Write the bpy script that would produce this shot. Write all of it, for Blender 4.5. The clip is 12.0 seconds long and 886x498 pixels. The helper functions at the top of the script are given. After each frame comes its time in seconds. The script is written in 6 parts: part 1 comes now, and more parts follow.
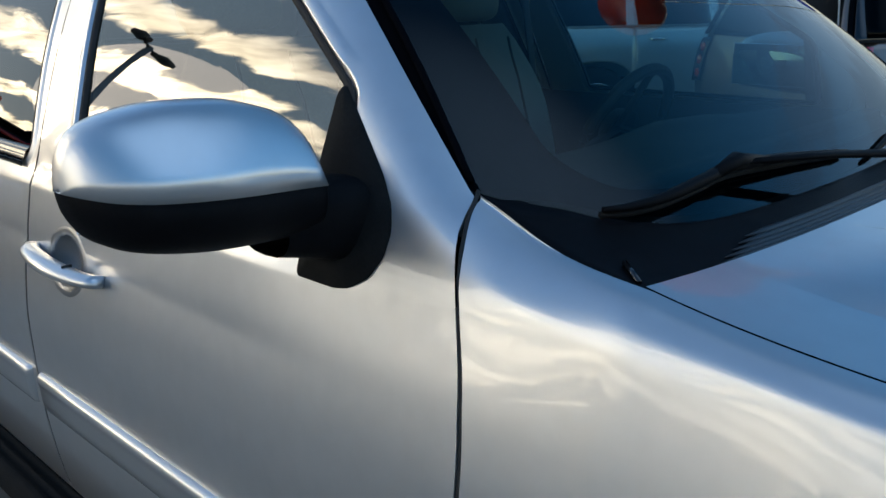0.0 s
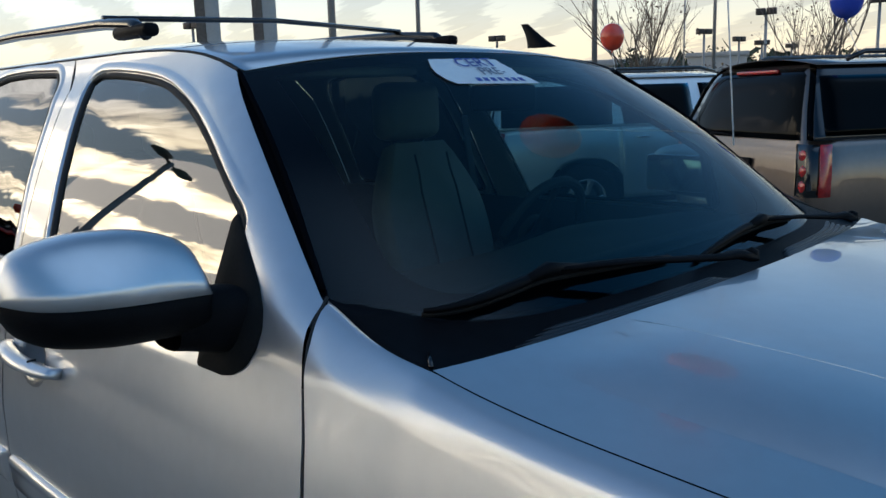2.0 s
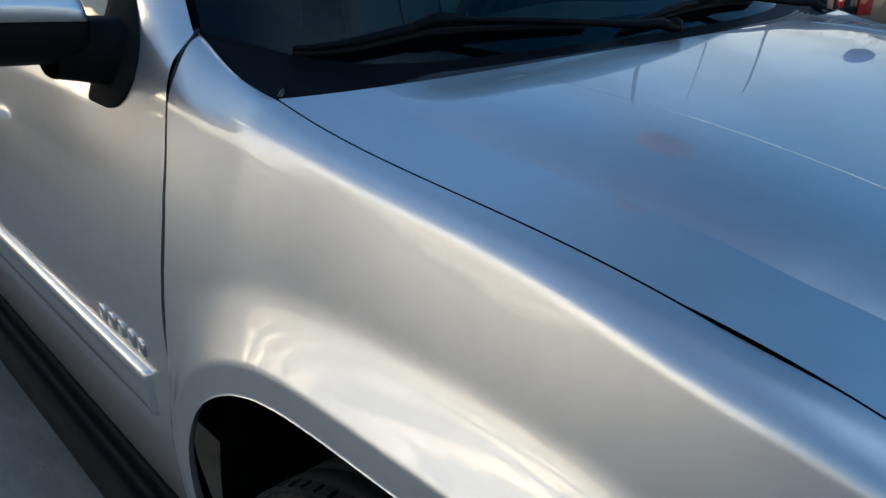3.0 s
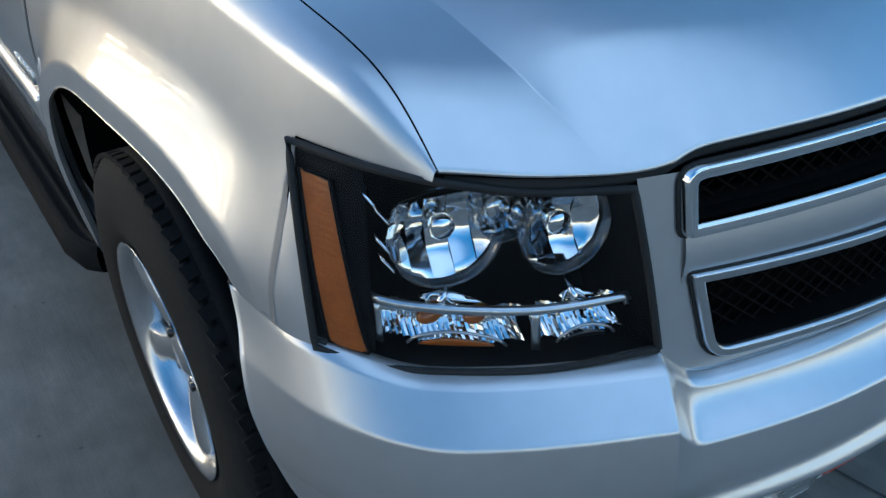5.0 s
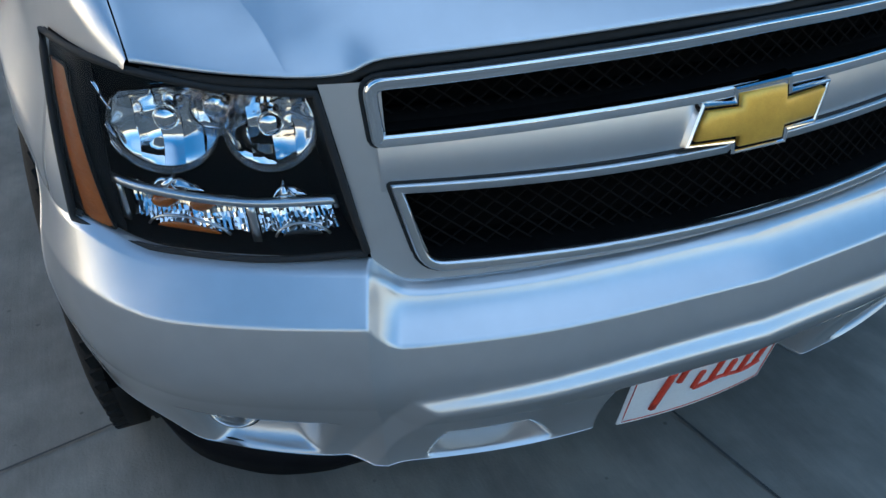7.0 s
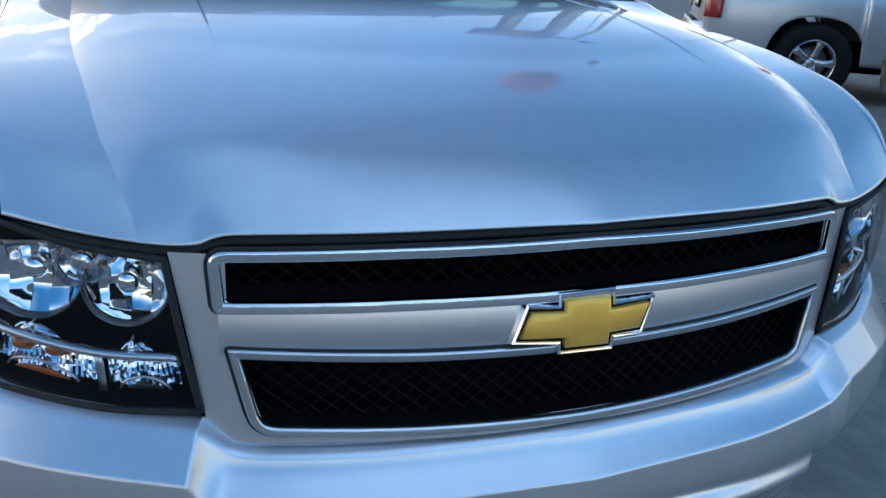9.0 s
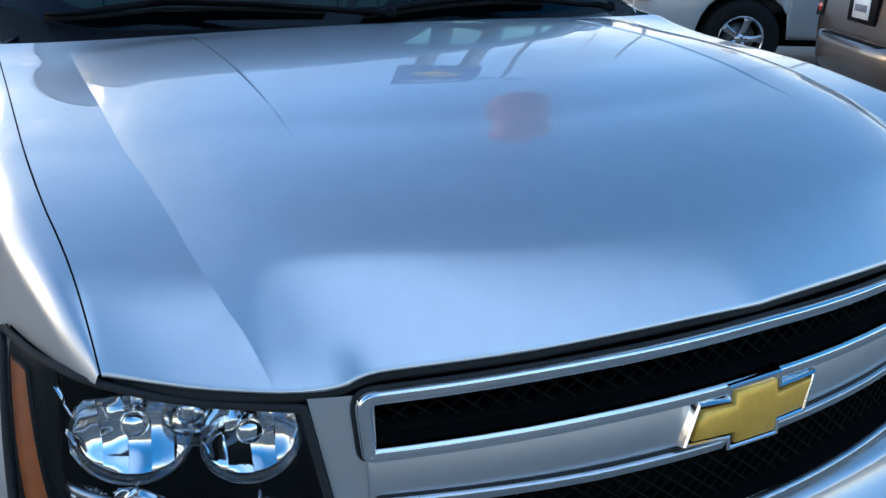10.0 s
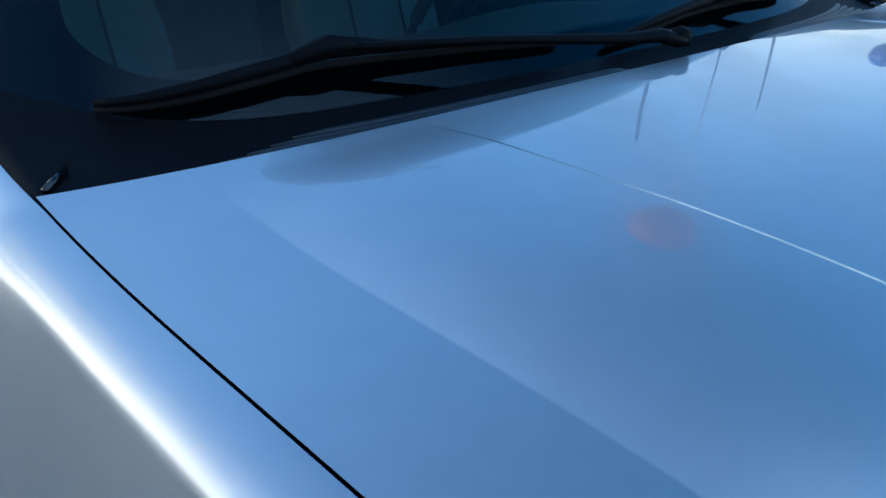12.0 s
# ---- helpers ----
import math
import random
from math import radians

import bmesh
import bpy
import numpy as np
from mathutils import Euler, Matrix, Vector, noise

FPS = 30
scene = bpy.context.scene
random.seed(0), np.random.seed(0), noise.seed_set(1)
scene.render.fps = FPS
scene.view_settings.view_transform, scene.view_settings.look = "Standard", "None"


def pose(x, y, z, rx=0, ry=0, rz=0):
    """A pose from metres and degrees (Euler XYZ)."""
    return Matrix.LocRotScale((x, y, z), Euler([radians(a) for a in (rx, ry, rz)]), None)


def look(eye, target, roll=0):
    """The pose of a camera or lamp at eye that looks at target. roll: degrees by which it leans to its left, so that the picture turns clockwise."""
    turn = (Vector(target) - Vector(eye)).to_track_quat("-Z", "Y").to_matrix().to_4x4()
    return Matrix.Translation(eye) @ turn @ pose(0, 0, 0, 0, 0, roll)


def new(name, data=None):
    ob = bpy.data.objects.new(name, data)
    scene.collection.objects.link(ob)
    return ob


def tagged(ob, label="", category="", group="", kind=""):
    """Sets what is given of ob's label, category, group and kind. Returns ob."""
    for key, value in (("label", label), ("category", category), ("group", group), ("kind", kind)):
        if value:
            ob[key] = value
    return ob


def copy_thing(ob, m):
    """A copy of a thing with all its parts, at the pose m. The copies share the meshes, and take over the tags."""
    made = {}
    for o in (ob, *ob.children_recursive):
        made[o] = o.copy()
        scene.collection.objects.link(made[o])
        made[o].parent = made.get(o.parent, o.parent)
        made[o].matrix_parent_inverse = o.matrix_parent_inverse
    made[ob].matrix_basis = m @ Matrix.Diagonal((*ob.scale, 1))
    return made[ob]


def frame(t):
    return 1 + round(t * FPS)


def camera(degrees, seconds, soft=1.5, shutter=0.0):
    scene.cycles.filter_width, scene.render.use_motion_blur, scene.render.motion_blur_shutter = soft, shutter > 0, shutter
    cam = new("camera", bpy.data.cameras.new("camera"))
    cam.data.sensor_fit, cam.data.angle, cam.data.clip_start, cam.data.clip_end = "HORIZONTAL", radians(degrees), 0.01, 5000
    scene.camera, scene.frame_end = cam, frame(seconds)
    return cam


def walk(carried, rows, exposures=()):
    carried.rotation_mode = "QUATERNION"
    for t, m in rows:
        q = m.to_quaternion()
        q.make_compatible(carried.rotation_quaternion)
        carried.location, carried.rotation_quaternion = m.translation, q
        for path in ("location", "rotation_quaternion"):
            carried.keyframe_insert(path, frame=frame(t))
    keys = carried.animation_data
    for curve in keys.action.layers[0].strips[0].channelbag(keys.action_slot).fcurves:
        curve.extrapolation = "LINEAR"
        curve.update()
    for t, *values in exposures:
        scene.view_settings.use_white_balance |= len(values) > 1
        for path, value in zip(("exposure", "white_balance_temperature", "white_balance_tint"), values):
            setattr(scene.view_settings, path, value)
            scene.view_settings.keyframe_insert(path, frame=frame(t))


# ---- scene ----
cam = camera(56.35, 12.0)
PATH = [
    (0, (0.0293, -1.5832, 1.5154), (-1.2898, -0.1959, 0.9361), -0.70),
    (0.5, (0.1186, -1.6066, 1.5465), (-1.2606, -0.2236, 1.1163), -1.52),
    (1, (0.2272, -1.6528, 1.5644), (-1.1464, -0.2688, 1.1196), -0.55),
    (1.5, (0.3042, -1.6701, 1.5900), (-1.0822, -0.2900, 1.1743), -0.97),
    (2, (0.3995, -1.5997, 1.5943), (-0.9883, -0.2064, 1.2299), -1.75),
    (2.5, (0.5166, -1.4747, 1.5320), (-0.8220, -0.0978, 1.0110), -0.30),
    (3, (0.6140, -1.4230, 1.4790), (-0.7550, -0.2030, 0.7048), 0.66),
    (3.2, (0.6670, -1.4010, 1.4885), (-0.7020, -0.2350, 0.6320), -0.70),
    (4.8, (1.2378, -1.2501, 1.3745), (-0.1760, -0.2774, 0.3473), -1.90),
    (5, (1.3059, -1.2184, 1.3686), (-0.1183, -0.2784, 0.3254), -2.14),
    (5.5, (1.4713, -1.1437, 1.3370), (-0.0097, -0.3072, 0.2849), -3.41),
    (6, (1.5864, -1.0725, 1.3310), (0.0871, -0.3607, 0.2150), -3.58),
    (6.5, (1.6245, -0.9455, 1.3347), (0.0759, -0.2875, 0.2536), -3.86),
    (7, (1.6721, -0.8070, 1.3210), (0.1146, -0.1814, 0.2334), -2.11),
    (7.5, (1.8069, -0.6577, 1.3242), (0.1837, -0.1318, 0.2809), -2.33),
    (7.7, (1.8534, -0.6175, 1.3359), (0.2182, -0.0748, 0.3202), -1.36),
    (9.3, (1.8010, -0.6430, 1.3790), (0.0570, 0.0750, 0.7060), 3.95),
    (9.5, (1.7310, -0.6970, 1.3980), (-0.0030, 0.0390, 0.7250), 3.50),
    (10, (1.5300, -0.8280, 1.4455), (-0.1240, 0.0360, 0.7250), 0.57),
    (10.5, (1.2754, -0.8932, 1.4264), (-0.4134, -0.0970, 0.7096), 0.07),
    (11, (0.9263, -0.9395, 1.4844), (-0.7459, -0.1507, 0.7217), -0.87),
    (11.3, (0.7569, -0.9744, 1.4723), (-0.8663, -0.1124, 0.6834), 0.18),
    (11.5, (0.6190, -1.0007, 1.4754), (-0.9211, -0.0009, 0.6827), 0.45),
    (12, (0.3501, -1.0150, 1.4501), (-1.0471, 0.1800, 0.6629), -1.70),
]
EXPOSURES = [(0.0, 0.54, 6900, 14), (1.0, 0.56, 6900, 15), (2.0, 0.24, 6800, 15), (2.6, 0.28, 6900, 14), (3.2, 0.56, 7050, 16), (4.8, 0.88, 6850, 14), (6.0, 0.95, 7200, 15), (6.8, 0.95, 7050, 16), (7.7, 1.03, 7050, 17), (9.5, 0.94, 6600, 18), (10.0, 1.06, 6800, 18), (10.5, 0.82, 6350, 14), (11.0, 0.92, 6100, 12), (12.0, 0.84, 5900, 11)]
walk(cam, [(t, look(eye, target, roll)) for t, eye, target, roll in PATH], EXPOSURES)

# ---- sky and light ----
SUN_AZ = radians(245.0)
SUN_EL = radians(13.0)
sun_dir = Vector((math.sin(SUN_AZ) * math.cos(SUN_EL), math.cos(SUN_AZ) * math.cos(SUN_EL), math.sin(SUN_EL)))
world = bpy.data.worlds.new("dusk_sky")
scene.world = world
world.use_nodes = True
wn, wl = world.node_tree.nodes, world.node_tree.links
wn.clear()


def wnode(kind, **kw):
    n = wn.new(kind)
    for k, v in kw.items():
        n.inputs[k].default_value = v
    return n


def wmath(op, a, b=None, clamp=False):
    n = wn.new("ShaderNodeMath")
    n.operation, n.use_clamp = op, clamp
    for i, v in enumerate((a, b)):
        if v is None:
            continue
        if isinstance(v, (int, float)):
            n.inputs[i].default_value = v
        else:
            wl.new(v, n.inputs[i])
    return n.outputs[0]


def wmix(fac, a, b, mode="MIX"):
    n = wn.new("ShaderNodeMix")
    n.data_type, n.blend_type = "RGBA", mode
    for i, v in ((0, fac), (6, a), (7, b)):
        if isinstance(v, (int, float, tuple)):
            n.inputs[i].default_value = v
        else:
            wl.new(v, n.inputs[i])
    return n.outputs[2]


sky = wn.new("ShaderNodeTexSky")
sky.sky_type, sky.sun_disc = "NISHITA", False
sky.sun_elevation, sky.sun_rotation = SUN_EL, SUN_AZ
sky.air_density, sky.dust_density, sky.ozone_density = 1.0, 0.5, 1.8
clear_sky = wn.new("ShaderNodeHueSaturation")
clear_sky.inputs["Saturation"].default_value, clear_sky.inputs["Value"].default_value = 1.48, 1.45
wl.new(wmix(1.0, sky.outputs[0], (1.0, 1.0, 1.015, 1), "MULTIPLY"), clear_sky.inputs["Color"])
coord = wn.new("ShaderNodeTexCoord")
sep = wn.new("ShaderNodeSeparateXYZ")
wl.new(coord.outputs["Generated"], sep.inputs[0])
up = wmath("MAXIMUM", sep.outputs[2], 0.0)
den = wmath("ADD", up, 0.16)
flat = wn.new("ShaderNodeCombineXYZ")
wl.new(wmath("DIVIDE", sep.outputs[0], den), flat.inputs[0])
wl.new(wmath("DIVIDE", sep.outputs[1], den), flat.inputs[1])
streak = wn.new("ShaderNodeMapping")
streak.inputs["Rotation"].default_value = (0, 0, radians(41))
streak.inputs["Scale"].default_value = (0.55, 1.9, 1.0)
wl.new(flat.outputs[0], streak.inputs[0])
cloud = wnode("ShaderNodeTexNoise", Scale=1.5, Detail=4.0, Roughness=0.55, Distortion=0.3)
wl.new(streak.outputs[0], cloud.inputs["Vector"])
fine = wnode("ShaderNodeTexNoise", Scale=6.0, Detail=6.0, Roughness=0.62, Distortion=0.5)
wl.new(streak.outputs[0], fine.inputs["Vector"])
# bands of evening cloud lie side by side across the low sky
across = wn.new("ShaderNodeVectorMath")
across.operation = "DOT_PRODUCT"
wl.new(flat.outputs[0], across.inputs[0])
across.inputs[1].default_value = (0.65, 0.75, 0.0)
phase = wmath("ADD", wmath("MULTIPLY", across.outputs["Value"], 13.09), wmath("MULTIPLY", wmath("SUBTRACT", cloud.outputs[0], 0.5), 9.0))
band = wmath("MULTIPLY", wmath("SINE", wmath("ADD", phase, 2.62)), 0.30)
ragged = wmath("ADD", wmath("MULTIPLY", wmath("SUBTRACT", fine.outputs[0], 0.5), 1.3), wmath("ADD", band, 0.47))
# warmth: how near a direction lies to the low sun
dot = wn.new("ShaderNodeVectorMath")
dot.operation = "DOT_PRODUCT"
wl.new(coord.outputs["Generated"], dot.inputs[0])
dot.inputs[1].default_value = sun_dir
near = wmath("MULTIPLY_ADD", dot.outputs["Value"], 0.5)
near.node.inputs[2].default_value = 0.5
glow = wmath("POWER", near, 28.0)
# the lit cloud reaches on along the horizon beside the sun
dot2 = wn.new("ShaderNodeVectorMath")
dot2.operation = "DOT_PRODUCT"
wl.new(coord.outputs["Generated"], dot2.inputs[0])
dot2.inputs[1].default_value = (math.sin(radians(203)) * 0.975, math.cos(radians(203)) * 0.975, 0.22)
near2 = wmath("MULTIPLY_ADD", dot2.outputs["Value"], 0.5)
near2.node.inputs[2].default_value = 0.5
glow = wmath("MAXIMUM", glow, wmath("MULTIPLY", wmath("POWER", near2, 18.0), 0.85))
cover = wn.new("ShaderNodeMapRange")
cover.interpolation_type = "SMOOTHSTEP"
cover.inputs[1].default_value, cover.inputs[2].default_value = 0.42, 0.66
wl.new(ragged, cover.inputs[0])
high = wn.new("ShaderNodeMapRange")
high.interpolation_type = "SMOOTHSTEP"
high.inputs[1].default_value, high.inputs[2].default_value = 0.36, 0.52
high.inputs[3].default_value, high.inputs[4].default_value = 1.0, 0.04
wl.new(up, high.inputs[0])
amount = wmath("MULTIPLY", wmath("MULTIPLY", cover.outputs[0], high.outputs[0]), wmath("MULTIPLY_ADD", glow, 0.75))
amount.node.inputs[1].links[0].from_node.inputs[2].default_value = 0.25
lit = wmix(fine.outputs[0], (1.0, 0.80, 0.45, 1), (1.0, 0.93, 0.70, 1))
shade = wmix(glow, (0.30, 0.38, 0.52, 1), lit)
bright = wn.new("ShaderNodeMix")
bright.data_type, bright.blend_type = "RGBA", "MULTIPLY"
bright.inputs[0].default_value = 1.0
wl.new(shade, bright.inputs[6])
gain = wmath("MULTIPLY_ADD", glow, 44.0)
gain.node.inputs[2].default_value = 3.0
tuft = wn.new("ShaderNodeMapRange")
tuft.inputs[1].default_value, tuft.inputs[2].default_value = 0.36, 0.64
tuft.inputs[3].default_value, tuft.inputs[4].default_value = 0.45, 1.45
wl.new(fine.outputs[0], tuft.inputs[0])
gain = wmath("MULTIPLY", gain, tuft.outputs[0])
gcol = wn.new("ShaderNodeCombineColor")
for i in range(3):
    wl.new(gain, gcol.inputs[i])
wl.new(gcol.outputs[0], bright.inputs[7])
# bright haze round the low sun; clear sky between the bands stays blue towards the sun
haze = wmath("MULTIPLY", wmath("POWER", near, 4.5), 0.15)
# the high sky across from the sun is deeper
deep = wn.new("ShaderNodeVectorMath")
deep.operation = "DOT_PRODUCT"
wl.new(coord.outputs["Generated"], deep.inputs[0])
deep.inputs[1].default_value = (-0.20, 0.50, 0.84)
dim = wn.new("ShaderNodeMapRange")
dim.interpolation_type = "SMOOTHSTEP"
dim.inputs[1].default_value, dim.inputs[2].default_value = 0.78, 0.98
dim.inputs[3].default_value, dim.inputs[4].default_value = 1.0, 0.66
wl.new(deep.outputs["Value"], dim.inputs[0])
dimmed = wn.new("ShaderNodeVectorMath")
dimmed.operation = "SCALE"
wl.new(clear_sky.outputs[0], dimmed.inputs[0])
wl.new(dim.outputs[0], dimmed.inputs["Scale"])
pale = wmath("MULTIPLY", wmath("POWER", wmath("SUBTRACT", 1.0, up), 6.0), 0.85)
hazy = wmix(haze, wmix(pale, dimmed.outputs[0], (8.2, 7.0, 5.7, 1)), (9.2, 8.3, 7.0, 1))
open_sky = wmix(wmath("MULTIPLY", wmath("POWER", near, 14.0), 0.92), hazy, (0.9, 2.3, 3.5, 1))
skyc = wmix(amount, open_sky, bright.outputs[2])
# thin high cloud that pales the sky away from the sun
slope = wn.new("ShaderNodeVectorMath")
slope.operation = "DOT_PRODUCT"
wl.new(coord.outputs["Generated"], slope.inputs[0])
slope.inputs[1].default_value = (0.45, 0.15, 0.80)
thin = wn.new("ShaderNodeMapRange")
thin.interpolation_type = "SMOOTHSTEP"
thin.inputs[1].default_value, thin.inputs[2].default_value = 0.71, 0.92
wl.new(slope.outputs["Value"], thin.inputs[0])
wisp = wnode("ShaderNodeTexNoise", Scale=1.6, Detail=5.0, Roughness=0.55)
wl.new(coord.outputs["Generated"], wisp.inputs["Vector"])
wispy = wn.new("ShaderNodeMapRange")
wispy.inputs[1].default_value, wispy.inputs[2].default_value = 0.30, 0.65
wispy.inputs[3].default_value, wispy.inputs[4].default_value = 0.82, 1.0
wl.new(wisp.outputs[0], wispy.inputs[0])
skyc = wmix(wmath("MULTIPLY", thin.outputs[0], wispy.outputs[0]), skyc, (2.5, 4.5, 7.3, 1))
back = wn.new("ShaderNodeBackground")
back.inputs[1].default_value = 0.13
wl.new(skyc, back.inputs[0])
wout = wn.new("ShaderNodeOutputWorld")
wl.new(back.outputs[0], wout.inputs[0])

sun = new("sun", bpy.data.lights.new("sun", "SUN"))
sun.data.energy, sun.data.angle, sun.data.color = 0.05, radians(14), (1.0, 0.86, 0.68)
sun.matrix_world = look(sun_dir * 50, (0, 0, 0))

# ---- materials ----


def material(name, base, rough=0.5, metal=0.0, coat=0.0, coat_rough=0.03, vary=0.0, scale=20.0, bump=0.0, bump_scale=200.0,
             spec=0.5, trans=0.0, ior=1.5, second=None, rough_vary=0.0):
    """A principled surface with colour variation at two scales and fine relief."""
    m = bpy.data.materials.new(name)
    m.use_nodes = True
    nt, ns, ls = m.node_tree, m.node_tree.nodes, m.node_tree.links
    b = ns["Principled BSDF"]
    b.inputs["Base Color"].default_value = (*base, 1)
    b.inputs["Roughness"].default_value, b.inputs["Metallic"].default_value = rough, metal
    b.inputs["Coat Weight"].default_value, b.inputs["Coat Roughness"].default_value = coat, coat_rough
    b.inputs["Specular IOR Level"].default_value, b.inputs["IOR"].default_value = spec, ior
    b.inputs["Transmission Weight"].default_value = trans
    tc = ns.new("ShaderNodeTexCoord")
    if vary or second:
        n1 = ns.new("ShaderNodeTexNoise")
        n1.inputs["Scale"].default_value, n1.inputs["Detail"].default_value = scale, 6
        n2 = ns.new("ShaderNodeTexNoise")
        n2.inputs["Scale"].default_value, n2.inputs["Detail"].default_value = scale * 9, 3
        ls.new(tc.outputs["Object"], n1.inputs[0])
        ls.new(tc.outputs["Object"], n2.inputs[0])
        ad = ns.new("ShaderNodeMath")
        ad.operation = "MULTIPLY_ADD"
        ls.new(n2.outputs[0], ad.inputs[0])
        ad.inputs[1].default_value = 0.5
        hf = ns.new("ShaderNodeMath")
        hf.operation = "MULTIPLY"
        ls.new(n1.outputs[0], hf.inputs[0])
        hf.inputs[1].default_value = 0.5
        ls.new(hf.outputs[0], ad.inputs[2])
        mr = ns.new("ShaderNodeMapRange")
        mr.inputs[1].default_value, mr.inputs[2].default_value = 0.36, 0.64
        ls.new(ad.outputs[0], mr.inputs[0])
        mx = ns.new("ShaderNodeMix")
        mx.data_type = "RGBA"
        lo = second or tuple(c * (1 - vary) for c in base)
        hi = base if second else tuple(min(1, c * (1 + vary)) for c in base)
        mx.inputs[6].default_value, mx.inputs[7].default_value = (*lo, 1), (*hi, 1)
        ls.new(mr.outputs[0], mx.inputs[0])
        ls.new(mx.outputs[2], b.inputs["Base Color"])
        if rough_vary:
            rr = ns.new("ShaderNodeMapRange")
            rr.inputs[3].default_value, rr.inputs[4].default_value = rough - rough_vary, rough + rough_vary
            ls.new(mr.outputs[0], rr.inputs[0])
            ls.new(rr.outputs[0], b.inputs["Roughness"])
    if bump:
        n3 = ns.new("ShaderNodeTexNoise")
        n3.inputs["Scale"].default_value, n3.inputs["Detail"].default_value = bump_scale, 4
        ls.new(tc.outputs["Object"], n3.inputs[0])
        bp = ns.new("ShaderNodeBump")
        bp.inputs["Strength"].default_value, bp.inputs["Distance"].default_value = bump, 0.002
        ls.new(n3.outputs[0], bp.inputs["Height"])
        ls.new(bp.outputs[0], b.inputs["Normal"])
    return m


def glass(name, tint, ior=1.5, rough=0.0):
    """A thin pane: tinted see-through with a mirror-like surface."""
    m = bpy.data.materials.new(name)
    m.use_nodes = True
    ns, ls = m.node_tree.nodes, m.node_tree.links
    ns.remove(ns["Principled BSDF"])
    tr, gl, mx, fr, pw, ma = (ns.new(k) for k in ("ShaderNodeBsdfTransparent", "ShaderNodeBsdfGlossy", "ShaderNodeMixShader", "ShaderNodeLayerWeight", "ShaderNodeMath", "ShaderNodeMath"))
    tr.inputs[0].default_value = (*tint, 1)
    gl.inputs["Roughness"].default_value = rough
    fr.inputs["Blend"].default_value = 0.5
    head_on = ((ior - 1) / (ior + 1)) ** 2
    pw.operation, ma.operation = "POWER", "MULTIPLY_ADD"
    ls.new(fr.outputs["Facing"], pw.inputs[0])
    pw.inputs[1].default_value = 5.0
    ls.new(pw.outputs[0], ma.inputs[0])
    ma.inputs[1].default_value, ma.inputs[2].default_value = 1 - head_on, head_on
    ls.new(ma.outputs[0], mx.inputs[0])
    ls.new(tr.outputs[0], mx.inputs[1])
    ls.new(gl.outputs[0], mx.inputs[2])
    ls.new(mx.outputs[0], ns["Material Output"].inputs[0])
    return m


M = {}
M["paint"] = material("silver_paint", (0.60, 0.605, 0.615), 0.36, 0.82, 1.0, 0.02, vary=0.03, scale=3, bump=0.010, bump_scale=2600)
M["paint"].node_tree.nodes["Principled BSDF"].inputs["Coat IOR"].default_value = 1.62
M["chrome"] = material("chrome", (0.86, 0.87, 0.88), 0.06, 1.0, vary=0.02, scale=8)
M["satin"] = material("satin_chrome", (0.62, 0.64, 0.66), 0.28, 1.0, vary=0.04, scale=12)
M["black"] = material("black_plastic", (0.005, 0.005, 0.006), 0.5, vary=0.25, scale=30, bump=0.2, bump_scale=900, spec=0.06)
M["rib"] = material("cowl_rib_plastic", (0.014, 0.0145, 0.016), 0.38, vary=0.25, scale=30, bump=0.2, bump_scale=900, spec=0.5)
M["mesh"] = material("mesh_plastic", (0.010, 0.0085, 0.008), 0.7, vary=0.2, scale=30, spec=0.03)
M["trim"] = material("textured_grey_trim", (0.012, 0.012, 0.012), 0.8, vary=0.2, scale=25, bump=0.35, bump_scale=1200, spec=0.08)
M["housing"] = material("lamp_housing_black", (0.0035, 0.0035, 0.004), 0.6, vary=0.2, scale=15, spec=0.06)
M["gloss_black"] = material("gloss_black", (0.008, 0.008, 0.009), 0.10, coat=0.3, vary=0.2, scale=15)
# near-black for undersides, gaps and hollows, with their shade put into the colour
M["void"] = material("unlit_black", (0.004, 0.004, 0.004), 0.9, vary=0.3, scale=10, spec=0.03)
M["rubber"] = material("tyre_rubber", (0.010, 0.0095, 0.009), 0.8, spec=0.25, vary=0.35, scale=14, bump=0.4, bump_scale=500)
M["seal"] = material("rubber_seal", (0.012, 0.012, 0.012), 0.8, vary=0.2, scale=20)
M["gold"] = material("gold_emblem", (1.0, 0.51, 0.09), 0.42, 0.55, 0.2, 0.1, vary=0.10, scale=60, bump=0.12, bump_scale=800)
M["alloy"] = material("alloy_rim", (0.66, 0.66, 0.67), 0.24, 0.95, vary=0.06, scale=20)
M["disc"] = material("brake_disc", (0.20, 0.19, 0.18), 0.45, 0.8, vary=0.3, scale=30)
M["amber"] = material("amber_lens", (0.36, 0.080, 0.005), 0.30, coat=0.6, vary=0.2, scale=40, bump=0.3, bump_scale=500)
M["red"] = material("red_lens", (0.45, 0.015, 0.012), 0.15, coat=0.8, vary=0.25, scale=60)
M["reflector"] = material("lamp_reflector", (0.88, 0.89, 0.90), 0.04, 1.0, vary=0.03, scale=40)
M["clear"] = glass("clear_lens", (0.95, 0.96, 0.97), 1.45)
M["cup"] = glass("ribbed_clear_plastic", (0.80, 0.83, 0.86), 2.1, 0.18)
M["windshield"] = glass("windshield_glass", (0.27, 0.46, 0.48), 1.5)
M["window"] = glass("tinted_window_glass", (0.34, 0.42, 0.41), 2.6)
M["clear_window"] = glass("clear_window_glass", (0.54, 0.66, 0.65), 1.5)
M["privacy"] = glass("privacy_glass", (0.03, 0.035, 0.04), 2.4)
M["dark_glass"] = glass("dark_privacy_glass", (0.03, 0.035, 0.04), 1.2)
